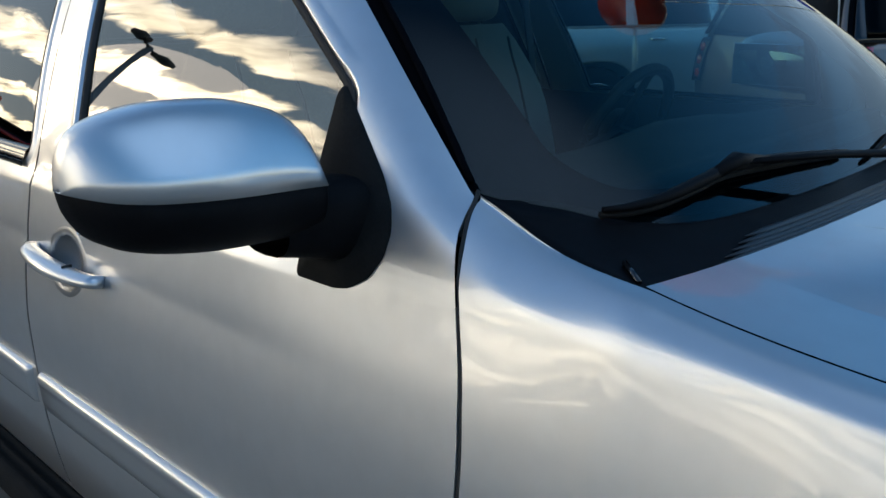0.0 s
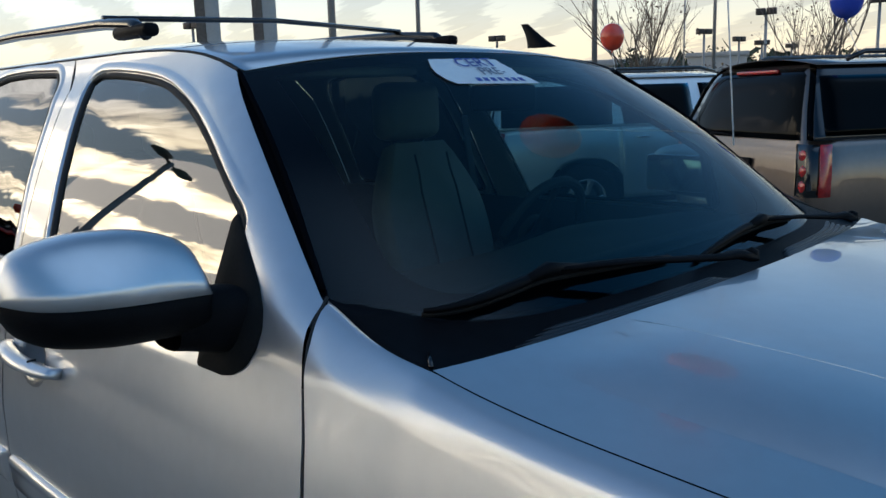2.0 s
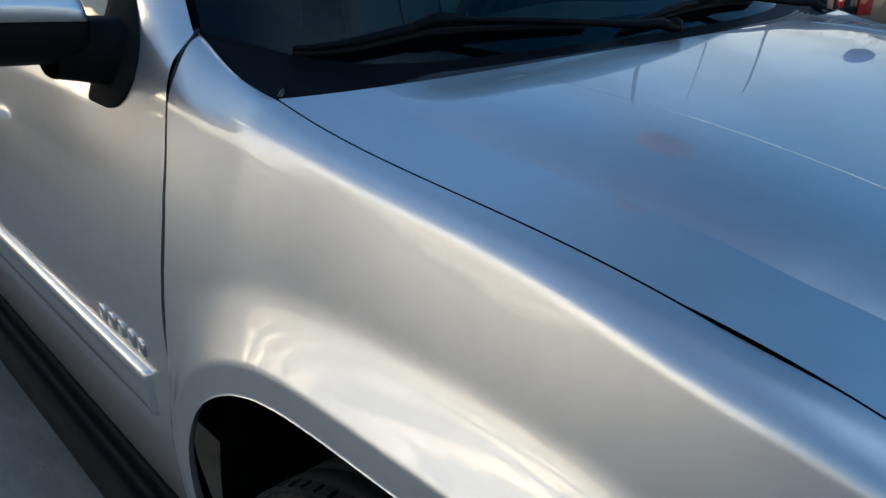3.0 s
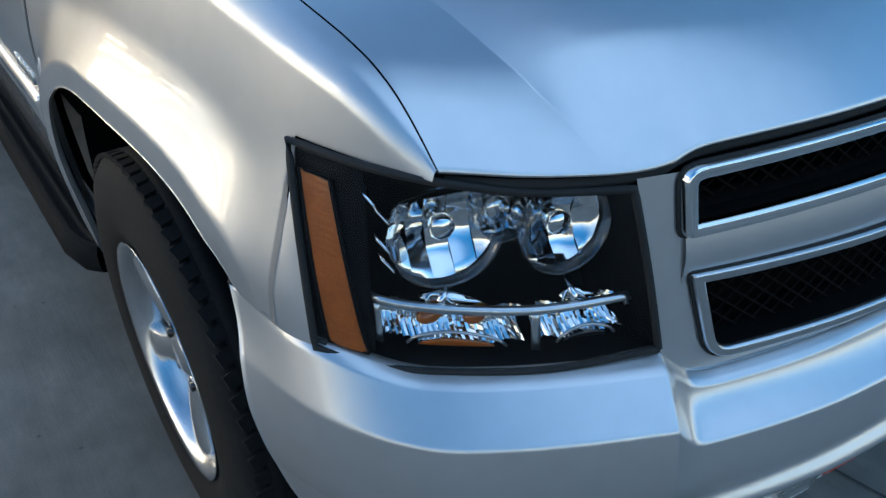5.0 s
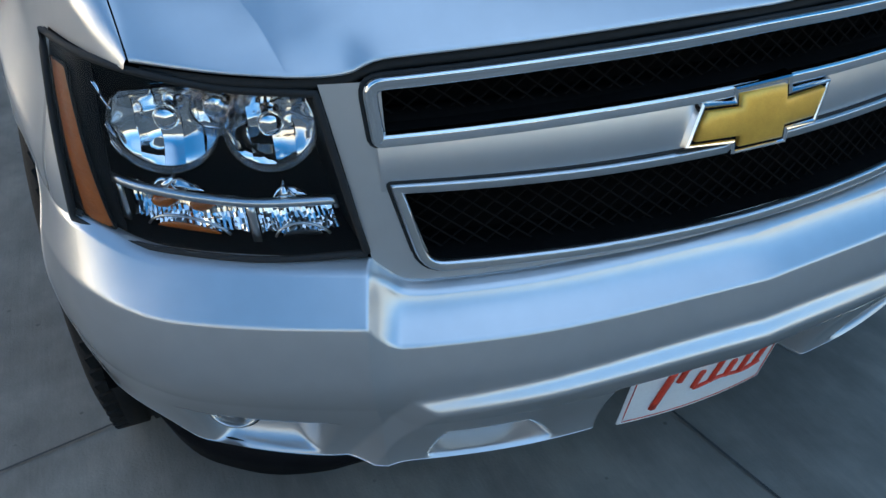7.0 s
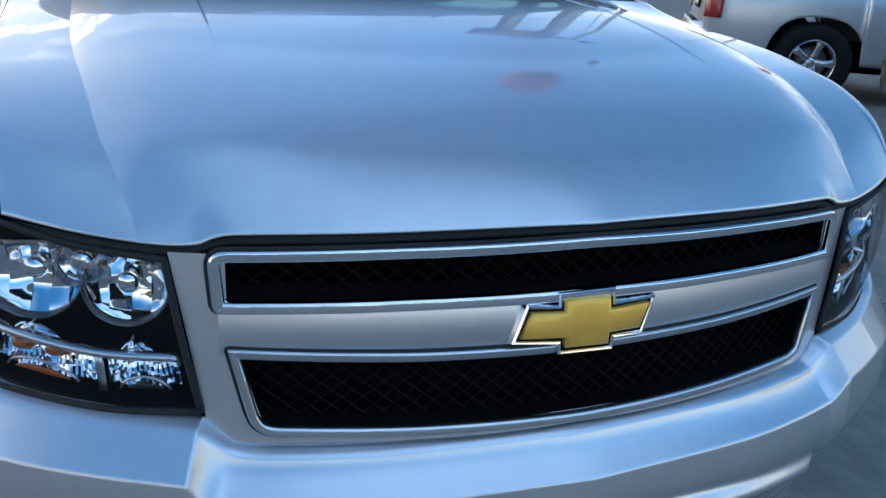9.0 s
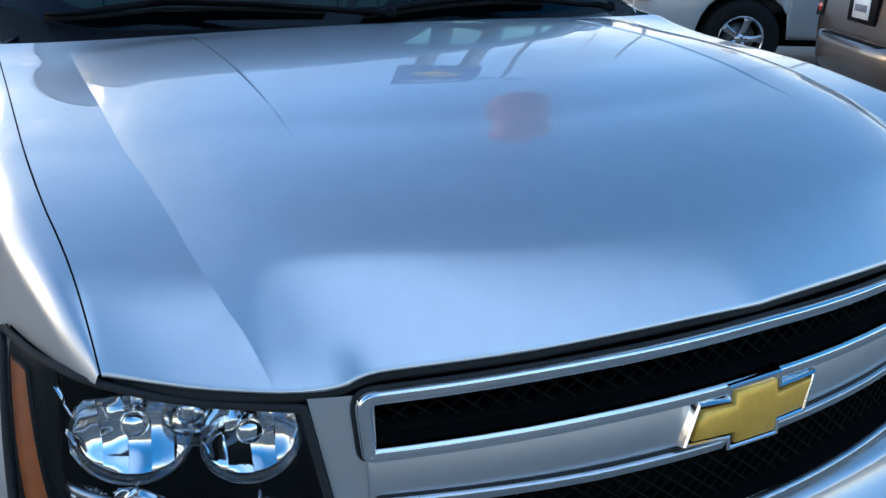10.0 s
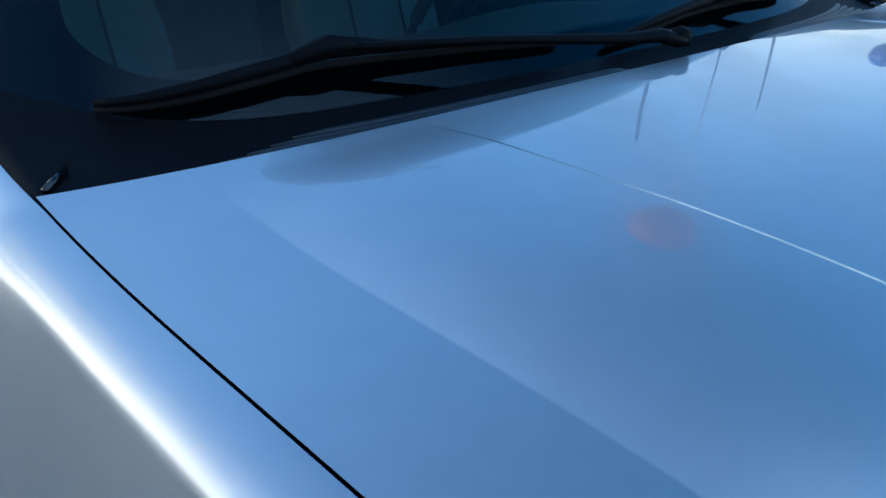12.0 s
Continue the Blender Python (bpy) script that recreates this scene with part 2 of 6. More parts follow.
M["frit"] = material("ceramic_frit", (0.003, 0.0035, 0.005), 0.9, vary=0.1, scale=50, spec=0.0)
M["leather"] = material("grey_leather", (0.22, 0.22, 0.19), 0.5, vary=0.12, scale=18, bump=0.3, bump_scale=350)
M["dash"] = material("dash_vinyl", (0.035, 0.038, 0.038), 0.65, vary=0.15, scale=14, bump=0.3, bump_scale=700)
M["cloth"] = material("headliner_cloth", (0.32, 0.31, 0.28), 0.9, vary=0.08, scale=25)
M["white"] = material("white_enamel", (0.80, 0.80, 0.79), 0.35, vary=0.04, scale=20)
M["red_ink"] = material("red_print", (0.72, 0.06, 0.03), 0.4, vary=0.06, scale=30)
M["blue_ink"] = material("blue_print", (0.05, 0.09, 0.35), 0.4, vary=0.06, scale=30)
M["grey_ink"] = material("grey_print", (0.16, 0.18, 0.24), 0.4, vary=0.06, scale=30)
M["brown_paint"] = material("bronze_paint", (0.16, 0.125, 0.105), 0.32, 0.75, 1.0, 0.03, vary=0.05, scale=3)
M["white_paint"] = material("pale_silver_paint", (0.66, 0.66, 0.65), 0.35, 0.5, 1.0, 0.03, vary=0.04, scale=3)
M["dark_paint"] = material("black_paint", (0.02, 0.022, 0.025), 0.3, 0.3, 1.0, 0.03, vary=0.1, scale=3)
M["concrete"] = material("concrete", (0.265, 0.240, 0.202), 0.9, second=(0.195, 0.177, 0.149), scale=1.1, bump=0.5, bump_scale=160, rough_vary=0.06)
# broomed concrete: fine parallel streaks, stains and small pits
cm = M["concrete"]
cn, cl = cm.node_tree.nodes, cm.node_tree.links
cb = cn["Principled BSDF"]
ctc = cn.new("ShaderNodeTexCoord")
cmap = cn.new("ShaderNodeMapping")
cmap.inputs["Rotation"].default_value = (0, 0, radians(26))
cmap.inputs["Scale"].default_value = (3.0, 120.0, 1.0)
cl.new(ctc.outputs["Object"], cmap.inputs[0])
broom = cn.new("ShaderNodeTexNoise")
broom.inputs["Scale"].default_value, broom.inputs["Detail"].default_value = 1.0, 4
cl.new(cmap.outputs[0], broom.inputs[0])
stain = cn.new("ShaderNodeTexNoise")
stain.inputs["Scale"].default_value, stain.inputs["Detail"].default_value, stain.inputs["Roughness"].default_value = 2.3, 8, 0.65
cl.new(ctc.outputs["Object"], stain.inputs[0])
grit = cn.new("ShaderNodeTexVoronoi")
grit.inputs["Scale"].default_value = 9.0
cl.new(ctc.outputs["Object"], grit.inputs["Vector"])
spot = cn.new("ShaderNodeMapRange")
spot.inputs[1].default_value, spot.inputs[2].default_value, spot.inputs[3].default_value, spot.inputs[4].default_value = 0.035, 0.06, 0.45, 1.0
cl.new(grit.outputs["Distance"], spot.inputs[0])


def cmul(colour, fac, lo, hi):
    """Multiplies a colour by a value stretched between lo and hi."""
    r = cn.new("ShaderNodeMapRange")
    r.inputs[1].default_value, r.inputs[2].default_value, r.inputs[3].default_value, r.inputs[4].default_value = 0.35, 0.65, lo, hi
    cl.new(fac, r.inputs[0])
    v = cn.new("ShaderNodeMix")
    v.data_type, v.blend_type = "RGBA", "MULTIPLY"
    v.inputs[0].default_value = 1.0
    cl.new(colour, v.inputs[6])
    cl.new(r.outputs[0], v.inputs[7])
    return v.outputs[2]


ccol = cmul(cb.inputs["Base Color"].links[0].from_socket, broom.outputs[0], 0.97, 1.02)
ccol = cmul(ccol, stain.outputs[0], 0.74, 1.08)
smap = cn.new("ShaderNodeMapping")
smap.inputs["Rotation"].default_value = (0, 0, radians(26))
smap.inputs["Scale"].default_value = (5.0, 13.0, 1.0)
cl.new(ctc.outputs["Object"], smap.inputs[0])
smudge = cn.new("ShaderNodeTexNoise")
smudge.inputs["Scale"].default_value, smudge.inputs["Detail"].default_value, smudge.inputs["Roughness"].default_value = 1.0, 5, 0.6
cl.new(smap.outputs[0], smudge.inputs[0])
ccol = cmul(ccol, smudge.outputs[0], 0.86, 1.08)
pit = cn.new("ShaderNodeMix")
pit.data_type, pit.blend_type = "RGBA", "MULTIPLY"
pit.inputs[0].default_value = 0.7
cl.new(ccol, pit.inputs[6])
cl.new(spot.outputs[0], pit.inputs[7])
cl.new(pit.outputs[2], cb.inputs["Base Color"])
cbump = cn.new("ShaderNodeBump")
cbump.inputs["Strength"].default_value, cbump.inputs["Distance"].default_value = 0.14, 0.003
cl.new(broom.outputs[0], cbump.inputs["Height"])
cl.new(cb.inputs["Normal"].links[0].from_socket, cbump.inputs["Normal"])
cl.new(cbump.outputs[0], cb.inputs["Normal"])
M["joint"] = material("joint_filler", (0.06, 0.058, 0.055), 0.9, vary=0.3, scale=20)
M["bark"] = material("bark", (0.16, 0.125, 0.10), 0.9, vary=0.3, scale=12, bump=0.6, bump_scale=90)
M["pole"] = material("galvanised_pole", (0.30, 0.29, 0.28), 0.5, 0.6, vary=0.15, scale=6)
M["lamp_head"] = material("bronze_lamp_head", (0.06, 0.05, 0.045), 0.5, 0.4, vary=0.2, scale=10)
M["wall"] = material("stucco_wall", (0.42, 0.41, 0.39), 0.9, vary=0.08, scale=1.5, bump=0.3, bump_scale=60)
M["leaf"] = material("dark_foliage", (0.05, 0.065, 0.03), 0.7, second=(0.02, 0.03, 0.014), scale=3)
M["dry_leaf"] = material("dry_foliage", (0.15, 0.10, 0.06), 0.8, second=(0.07, 0.05, 0.035), scale=3)
M["balloon_red"] = material("red_balloon", (0.75, 0.07, 0.03), 0.25, coat=0.4, vary=0.05, scale=8)
M["balloon_blue"] = material("blue_balloon", (0.02, 0.06, 0.45), 0.25, coat=0.4, vary=0.05, scale=8)
M["sign_blue"] = material("blue_sign_face", (0.02, 0.07, 0.30), 0.3, vary=0.08, scale=2)
M["string"] = material("white_ribbon", (0.8, 0.8, 0.78), 0.5, vary=0.05, scale=30)

# ---- mesh tools ----


def spl(knots, x):
    """A smooth curve through (x, value) knots, straight beyond the ends."""
    k = sorted(knots)
    xs, ys = [p[0] for p in k], [p[1] for p in k]
    n = len(xs)
    x = min(max(x, xs[0]), xs[-1])
    i = max(0, min(n - 2, next((j for j in range(n - 1) if x <= xs[j + 1]), n - 2)))

    def slope(j):
        if j == 0:
            return (ys[1] - ys[0]) / (xs[1] - xs[0])
        if j == n - 1:
            return (ys[-1] - ys[-2]) / (xs[-1] - xs[-2])
        a, b = (ys[j] - ys[j - 1]) / (xs[j] - xs[j - 1]), (ys[j + 1] - ys[j]) / (xs[j + 1] - xs[j])
        return 0 if a * b <= 0 else 2 * a * b / (a + b)
    h = xs[i + 1] - xs[i]
    t = (x - xs[i]) / h
    a, b = slope(i) * h, slope(i + 1) * h
    return ((2 * t ** 3 - 3 * t ** 2 + 1) * ys[i] + (t ** 3 - 2 * t ** 2 + t) * a + (3 * t ** 2 - 2 * t ** 3) * ys[i + 1] + (t ** 3 - t ** 2) * b)


def smooth(a, b, x):
    t = min(1.0, max(0.0, (x - a) / (b - a)))
    return t * t * (3 - 2 * t)


def lin(a, b, n):
    return [a + (b - a) * i / (n - 1) for i in range(n)]


def part(name, bm, mat, parent=None, label="", soft=True, thick=0.0):
    """Links a bmesh as one object under a thing or a part."""
    me = bpy.data.meshes.new(name)
    bm.to_mesh(me)
    bm.free()
    me.materials.append(M[mat] if isinstance(mat, str) else mat)
    if soft:
        me.polygons.foreach_set("use_smooth", [True] * len(me.polygons))
        me.update()
    ob = new(name, me)
    if parent is not None:
        ob.parent = parent
    if label:
        ob["label"] = label
    if thick:
        s = ob.modifiers.new("sheet", "SOLIDIFY")
        s.thickness, s.offset = thick, 0.0
    return ob


def face_out(ob, way):
    """Turns a sheet's faces so that they look along a direction."""
    me = ob.data
    if sum((q.normal.dot(Vector(way)) * q.area for q in me.polygons), 0.0) < 0:
        me.flip_normals()
    return ob


def thing(name, label, category, group="", kind=""):
    return tagged(new(name), label, category, group, kind)


def grid(rows, close=False, bm=None):
    """A sheet through rows of points."""
    bm = bm or bmesh.new()
    vs = [[bm.verts.new(p) for p in r] for r in rows]
    for a, b in zip(vs, vs[1:]):
        n = len(a)
        for i in range(n if close else n - 1):
            j = (i + 1) % n
            q = [a[i], a[j], b[j], b[i]]
            seen = {}
            for v in q:
                seen.setdefault(tuple(round(c, 5) for c in v.co), v)
            q = list(seen.values())
            if len(q) > 2:
                try:
                    bm.faces.new(q)
                except ValueError:
                    pass
    return bm


def box(size, at=(0, 0, 0), bevel=0.0, seg=2, bm=None, rot=None):
    bm = bm or bmesh.new()
    r = bmesh.ops.create_cube(bm, size=1.0)
    m = Matrix.Translation(at) @ (rot.to_4x4() if rot else Matrix()) @ Matrix.Diagonal((*size, 1))
    bmesh.ops.transform(bm, matrix=m, verts=r["verts"])
    if bevel:
        es = list({e for v in r["verts"] for e in v.link_edges})
        bmesh.ops.bevel(bm, geom=es, offset=bevel, segments=seg, affect="EDGES", profile=0.5)
    return bm


def tube(pts, radius, seg=8, bm=None, cap=True, flat=1.0):
    """A round bar along points; radius may be one number or one for each point."""
    bm = bm or bmesh.new()
    pts = [Vector(p) for p in pts]
    rad = radius if isinstance(radius, (list, tuple)) else [radius] * len(pts)
    rings = []
    for i, p in enumerate(pts):
        d = (pts[min(i + 1, len(pts) - 1)] - pts[max(i - 1, 0)]).normalized()
        ref = Vector((0, 0, 1)) if abs(d.z) < 0.9 else Vector((1, 0, 0))
        a = d.cross(ref).normalized()
        b = a.cross(d)
        rings.append([bm.verts.new(p + (a * math.cos(k * math.tau / seg) + b * math.sin(k * math.tau / seg) * flat) * rad[i]) for k in range(seg)])
    for r0, r1 in zip(rings, rings[1:]):
        for k in range(seg):
            bm.faces.new([r0[k], r0[(k + 1) % seg], r1[(k + 1) % seg], r1[k]])
    if cap:
        bm.faces.new(rings[0][::-1])
        bm.faces.new(rings[-1])
    return bm


def lathe(profile, seg=48, axis="Y", bm=None, at=(0, 0, 0)):
    """Turns (along, radius) points round an axis."""
    bm = bm or bmesh.new()
    rows = []
    for k in range(seg):
        a = k * math.tau / seg
        c, s = math.cos(a), math.sin(a)
        row = []
        for h, r in profile:
            p = {"X": (h, r * c, r * s), "Y": (r * c, h, r * s), "Z": (r * c, r * s, h)}[axis]
            row.append((p[0] + at[0], p[1] + at[1], p[2] + at[2]))
        rows.append(row)
    rows.append(rows[0])
    vs = [[bm.verts.new(p) for p in r] for r in rows[:-1]]
    vs.append(vs[0])
    for a, b in zip(vs, vs[1:]):
        for i in range(len(a) - 1):
            try:
                bm.faces.new([a[i], a[i + 1], b[i + 1], b[i]])
            except ValueError:
                pass
    return bm


def slab(outline, thick, bm=None):
    """Extrudes a closed outline of points by a vector."""
    bm = bm or bmesh.new()
    t = Vector(thick)
    a = [bm.verts.new(Vector(p)) for p in outline]
    b = [bm.verts.new(Vector(p) + t) for p in outline]
    n = len(a)
    bm.faces.new(a[::-1])
    bm.faces.new(b)
    for i in range(n):
        bm.faces.new([a[i], a[(i + 1) % n], b[(i + 1) % n], b[i]])
    return bm


def densify(poly, step=0.03):
    out = []
    for a, b in zip(poly, poly[1:] + poly[:1]):
        n = max(1, int(math.dist(a, b) / step))
        out += [(a[0] + (b[0] - a[0]) * i / n, a[1] + (b[1] - a[1]) * i / n) for i in range(n)]
    return out


def round_poly(poly, radius, n=5):
    """A closed outline with its corners rounded, by one radius or by one for each corner."""
    out = []
    m = len(poly)
    for i in range(m):
        p, a, b = Vector(poly[i]), Vector(poly[i - 1]), Vector(poly[(i + 1) % m])
        u, v = (a - p), (b - p)
        r = radius[i] if isinstance(radius, (list, tuple)) else radius
        k = min(r, u.length * 0.45, v.length * 0.45)
        u, v = p + u.normalized() * k, p + v.normalized() * k
        for j in range(n + 1):
            t = j / n
            out.append(tuple(u * (1 - t) ** 2 + p * 2 * t * (1 - t) + v * t ** 2))
    return out


def inset(poly, d):
    """Moves a closed clockwise-or-not outline inwards by d."""
    m = len(poly)
    area = sum(poly[i][0] * poly[(i + 1) % m][1] - poly[(i + 1) % m][0] * poly[i][1] for i in range(m))
    s = 1 if area > 0 else -1
    out = []
    for i in range(m):
        a, p, b = Vector(poly[i - 1]), Vector(poly[i]), Vector(poly[(i + 1) % m])
        e, f = (p - a), (b - p)
        if e.length < 1e-6:
            e = f
        if f.length < 1e-6:
            f = e
        nrm = (Vector((-e.y, e.x)).normalized() + Vector((-f.y, f.x)).normalized())
        nrm = nrm.normalized() if nrm.length > 1e-6 else Vector((0, 0))
        out.append(tuple(p + nrm * d * s))
    return out


def ray_out(c, ang, poly):
    """Where a ray from c at an angle leaves a closed outline."""
    d, best = (math.cos(ang), math.sin(ang)), 0.0
    for a, b in zip(poly, poly[1:] + poly[:1]):
        ex, ez, ax, az = b[0] - a[0], b[1] - a[1], a[0] - c[0], a[1] - c[1]
        det = ex * d[1] - ez * d[0]
        if abs(det) > 1e-12:
            r, u = (ex * az - ez * ax) / det, (d[0] * az - d[1] * ax) / det
            if -1e-6 <= u <= 1 + 1e-6 and r > best:
                best = r
    return (c[0] + d[0] * best, c[1] + d[1] * best)


# ---- the silver SUV: forms ----
# x forward from the front axle, y to its left, z up.


def gap_y(x):
    return spl(((-0.45, 0.846), (-0.37, 0.8425), (-0.1, 0.8345), (0.06, 0.831), (0.22, 0.827), (0.35, 0.821), (0.44, 0.814), (0.51, 0.805), (0.59, 0.796), (0.66, 0.790), (0.70, 0.788)), x)


def gap_z(x):
    return 1.177 - 0.0657 * x - 0.0243 * x * x - 0.4438 * x ** 3


HOOD_Z = ((-0.40, 1.243), (-0.285, 1.241), (0.0, 1.231), (0.25, 1.203), (0.45, 1.157), (0.60, 1.106), (0.70, 1.061), (0.735, 1.044), (0.79, 1.015), (0.847, 0.983))
HOOD_FX = ((0, 0.847), (0.3, 0.821), (0.525, 0.768), (0.6, 0.747), (0.69, 0.71), (0.79, 0.655))
HOOD_FZ = ((0, 0.988), (0.3, 0.985), (0.48, 0.979), (0.515, 0.977), (0.535, 0.971), (0.55, 0.9635), (0.58, 0.961), (0.62, 0.962), (0.69, 0.968), (0.79, 0.982))

# the same edge without the step over the headlamp
HOOD_FS = ((0, 0.988), (0.3, 0.985), (0.48, 0.979), (0.56, 0.972), (0.62, 0.968), (0.69, 0.970), (0.79, 0.982))


def crease_y(x):
    """The crease that runs along each side of the hood."""
    return spl(((-0.4, 0.718), (-0.2, 0.716), (0.05, 0.711), (0.27, 0.705), (0.42, 0.689), (0.50, 0.678), (0.58, 0.666), (0.64, 0.650), (0.68, 0.636), (0.85, 0.60)), x)


def hood_top(x, a):
    """An outer flank that falls gently outwards, a crease, a slope that eases on to a wide, faintly domed middle."""
    g = gap_z(x) if x < 0.7 else gap_z(0.7) - 0.6 * (x - 0.7)
    c, e, h = crease_y(x), gap_y(x), spl(HOOD_Z, x)
    foot = g + 0.085 * (e - c)
    rise = h - foot
    if a < c:
        swell, ease = 0.36 * rise, 0.068
        z = foot + swell * (1 - (a / c) ** 2) + (rise - swell) * (1 - math.exp((a - c) / ease))
    else:
        z = foot - 0.085 * (a - c)
    plain = g + (h - g) * (1 - (a / 0.84) ** 2.2)
    return plain + (z - plain) * smooth(-0.33, -0.18, x) * smooth(0.76, 0.64, x)


def hood_break(a):
    """Where the hood's top turns down into its nose."""
    return 0.735 - 0.29 * a * a if a < 0.60 else 0.6306 + 0.03 * smooth(0.58, 0.65, a) - 0.50 * max(0.0, a - 0.65)


def hood_z(x, a):
    fx = spl(HOOD_FX, a)
    z = hood_top(x, a) + (spl(HOOD_FS, a) - hood_top(fx, a)) * smooth(fx - 0.12, fx, x)
    z += (spl(HOOD_FZ, a) - spl(HOOD_FS, a)) * smooth(fx - 0.045, fx, x)
    c = crease_y(x)
    # fine pressed line either side of the middle
    z += 0.0017 * smooth(0.4765, 0.4835, a) * smooth(c, 0.50, a) * smooth(0.48, 0.30, x) * smooth(-0.31, -0.22, x)
    # the edge where the top turns down into the nose
    b, n = hood_break(a), max(fx - hood_break(a), 0.04)
    d = x - b
    u = (math.sqrt(d * d + 0.00008) - 0.0089) / (n if d > 0 else 0.30)
    tent = 1 - 0.35 * u - 0.65 * u * u if d > 0 else 1 - u
    return z + 0.0215 * max(0.0, tent)


def hood_rear(a):
    return -0.283 - 0.097 * (a / 0.84) ** 2


DOOR_Y = ((0.36, 0.93), (0.42, 0.952), (0.55, 0.974), (0.70, 0.986), (0.85, 0.987), (0.95, 0.978), (1.05, 0.958), (1.147, 0.930), (1.21, 0.911), (1.30, 0.877),
          (1.45, 0.813), (1.60, 0.735), (1.66, 0.692), (1.70, 0.668), (1.725, 0.655), (1.75, 0.63))
SIDE_Y = ((-0.62, 0.985), (-0.2, 0.980), (0.0, 0.972), (0.2, 0.961), (0.35, 0.943), (0.45, 0.920), (0.53, 0.892), (0.60, 0.857), (0.66, 0.806))
SHOULDER = ((-0.63, 0.42), (-0.38, 0.30), (0.0, 0.235), (0.3, 0.22), (0.66, 0.20))
COWL_EDGE_Z = ((-0.64, 1.294), (-0.60, 1.276), (-0.52, 1.246), (-0.44, 1.229), (-0.37, 1.221))


def arch(x):
    """Height of the wheel opening's edge, or 0 outside it."""
    u = (0.02 - x) / 0.49 if x < 0.02 else (x - 0.02) / 0.447
    return 0.38 + 0.505 * (1 - u ** 3.5) ** (1 / 3.5) if u < 1 else 0.0


def arch_rho(x, z):
    """1 on the wheel opening's edge, growing outwards."""
    u = (0.02 - x) / 0.49 if x < 0.02 else (x - 0.02) / 0.447
    return (u ** 3.5 + max(0.0, (z - 0.38) / 0.505) ** 3.5) ** (1 / 3.5)


LIP = 1.082


def lip_z(x):
    """Height of the fold that runs round the wheel opening."""
    u = (0.02 - x) / 0.49 if x < 0.02 else (x - 0.02) / 0.447
    return 0.38 + 0.505 * max(0.0, LIP ** 3.5 - u ** 3.5) ** (1 / 3.5)


def fender_top(x):
    if x > -0.37:
        return gap_y(x) + 0.0025, gap_z(x) + (hood_z(x, gap_y(x) - 0.003) - gap_z(x)) * smooth(0.26, 0.42, x)
    return 0.846 - 0.006 * smooth(-0.45, -0.62, x), spl(COWL_EDGE_Z, x)


def fender_y(x, z):
    ty, tz = fender_top(x)
    w, h = spl(SIDE_Y, x) - ty, spl(SHOULDER, x)
    d = max(0.0, tz - z)
    f = max(0.0, 1 - d / (1.42 * h))
    quick = 0.25 + 0.13 * smooth(0.0, 0.50, x)
    c = max(0.0, 1 - d / ((0.10 + 0.07 * smooth(0.0, 0.50, x)) * h))
    # a narrow flat strip along the hood, then the shoulder
    flat_w = 0.010 * smooth(0.66, 0.50, x) * smooth(-0.50, -0.36, x)
    y = ty + flat_w * (1 - max(0.0, 1 - d / 0.005) ** 2)
    y += (w - flat_w) * (quick * (1 - c * c) ** 0.62 + (1 - quick) * (1 - f ** 1.15))
    y = y - 0.025 * smooth(0.7, 0.42, z) if x < -0.3 else y
    k = smooth(-0.22, -0.60, x) * smooth(1.275, 1.19, z) * smooth(0.0, 0.05, d)
    y = y + (spl(DOOR_Y, z) - y) * k
    r = arch_rho(x, z)
    y += 0.030 * smooth(0.99, 0.75, z) * smooth(0.36, 0.52, x)
    flare = min(1.0, max(0.0, (1.27 - r) / (1.27 - LIP))) ** 1.5
    return y + (0.026 * flare - 0.05 * max(0.0, LIP - r)) * smooth(0.50, 0.34, x)


SHUT = ((0.40, -0.565), (0.60, -0.546), (0.79, -0.534), (0.97, -0.537), (1.08, -0.553), (1.161, -0.577), (1.244, -0.603), (1.288, -0.621), (1.30, -0.63))


def shut_x(z):
    """The cut line between fender and front door."""
    return spl(SHUT, z)


def lamp_top(s):
    """The headlamp's upper edge, from its inner corner (0) to its outer one (1)."""
    return Vector((spl(((0, 0.750), (0.35, 0.703), (0.62, 0.655), (0.85, 0.575), (1, 0.491)), s),
                   -spl(((0, 0.594), (0.35, 0.690), (0.62, 0.79), (0.85, 0.850), (1, 0.884)), s),
                   spl(((0, 0.942), (0.35, 0.949), (0.62, 0.974), (0.85, 0.985), (1, 0.992)), s)))


def lamp_low(s):
    return Vector((spl(((0, 0.781), (0.35, 0.722), (0.7, 0.632), (1, 0.550)), s),
                   -spl(((0, 0.557), (0.35, 0.690), (0.7, 0.818), (1, 0.910)), s),
                   spl(((0, 0.722), (0.35, 0.714), (0.7, 0.716), (1, 0.744)), s)))


def lamp_face(s, v):
    p = lamp_low(s).lerp(lamp_top(s), v)
    out = Vector((0.75, -0.66, 0)) if s > 0.5 else Vector((0.92, -0.38, 0))
    return p + out * 0.012 * math.sin(math.pi * v) * math.sin(math.pi * (0.15 + 0.7 * s))


def glass_edge(z):
    """x of the windshield's side edge at a height."""
    return -0.620 - (z - 1.286) * 1.264


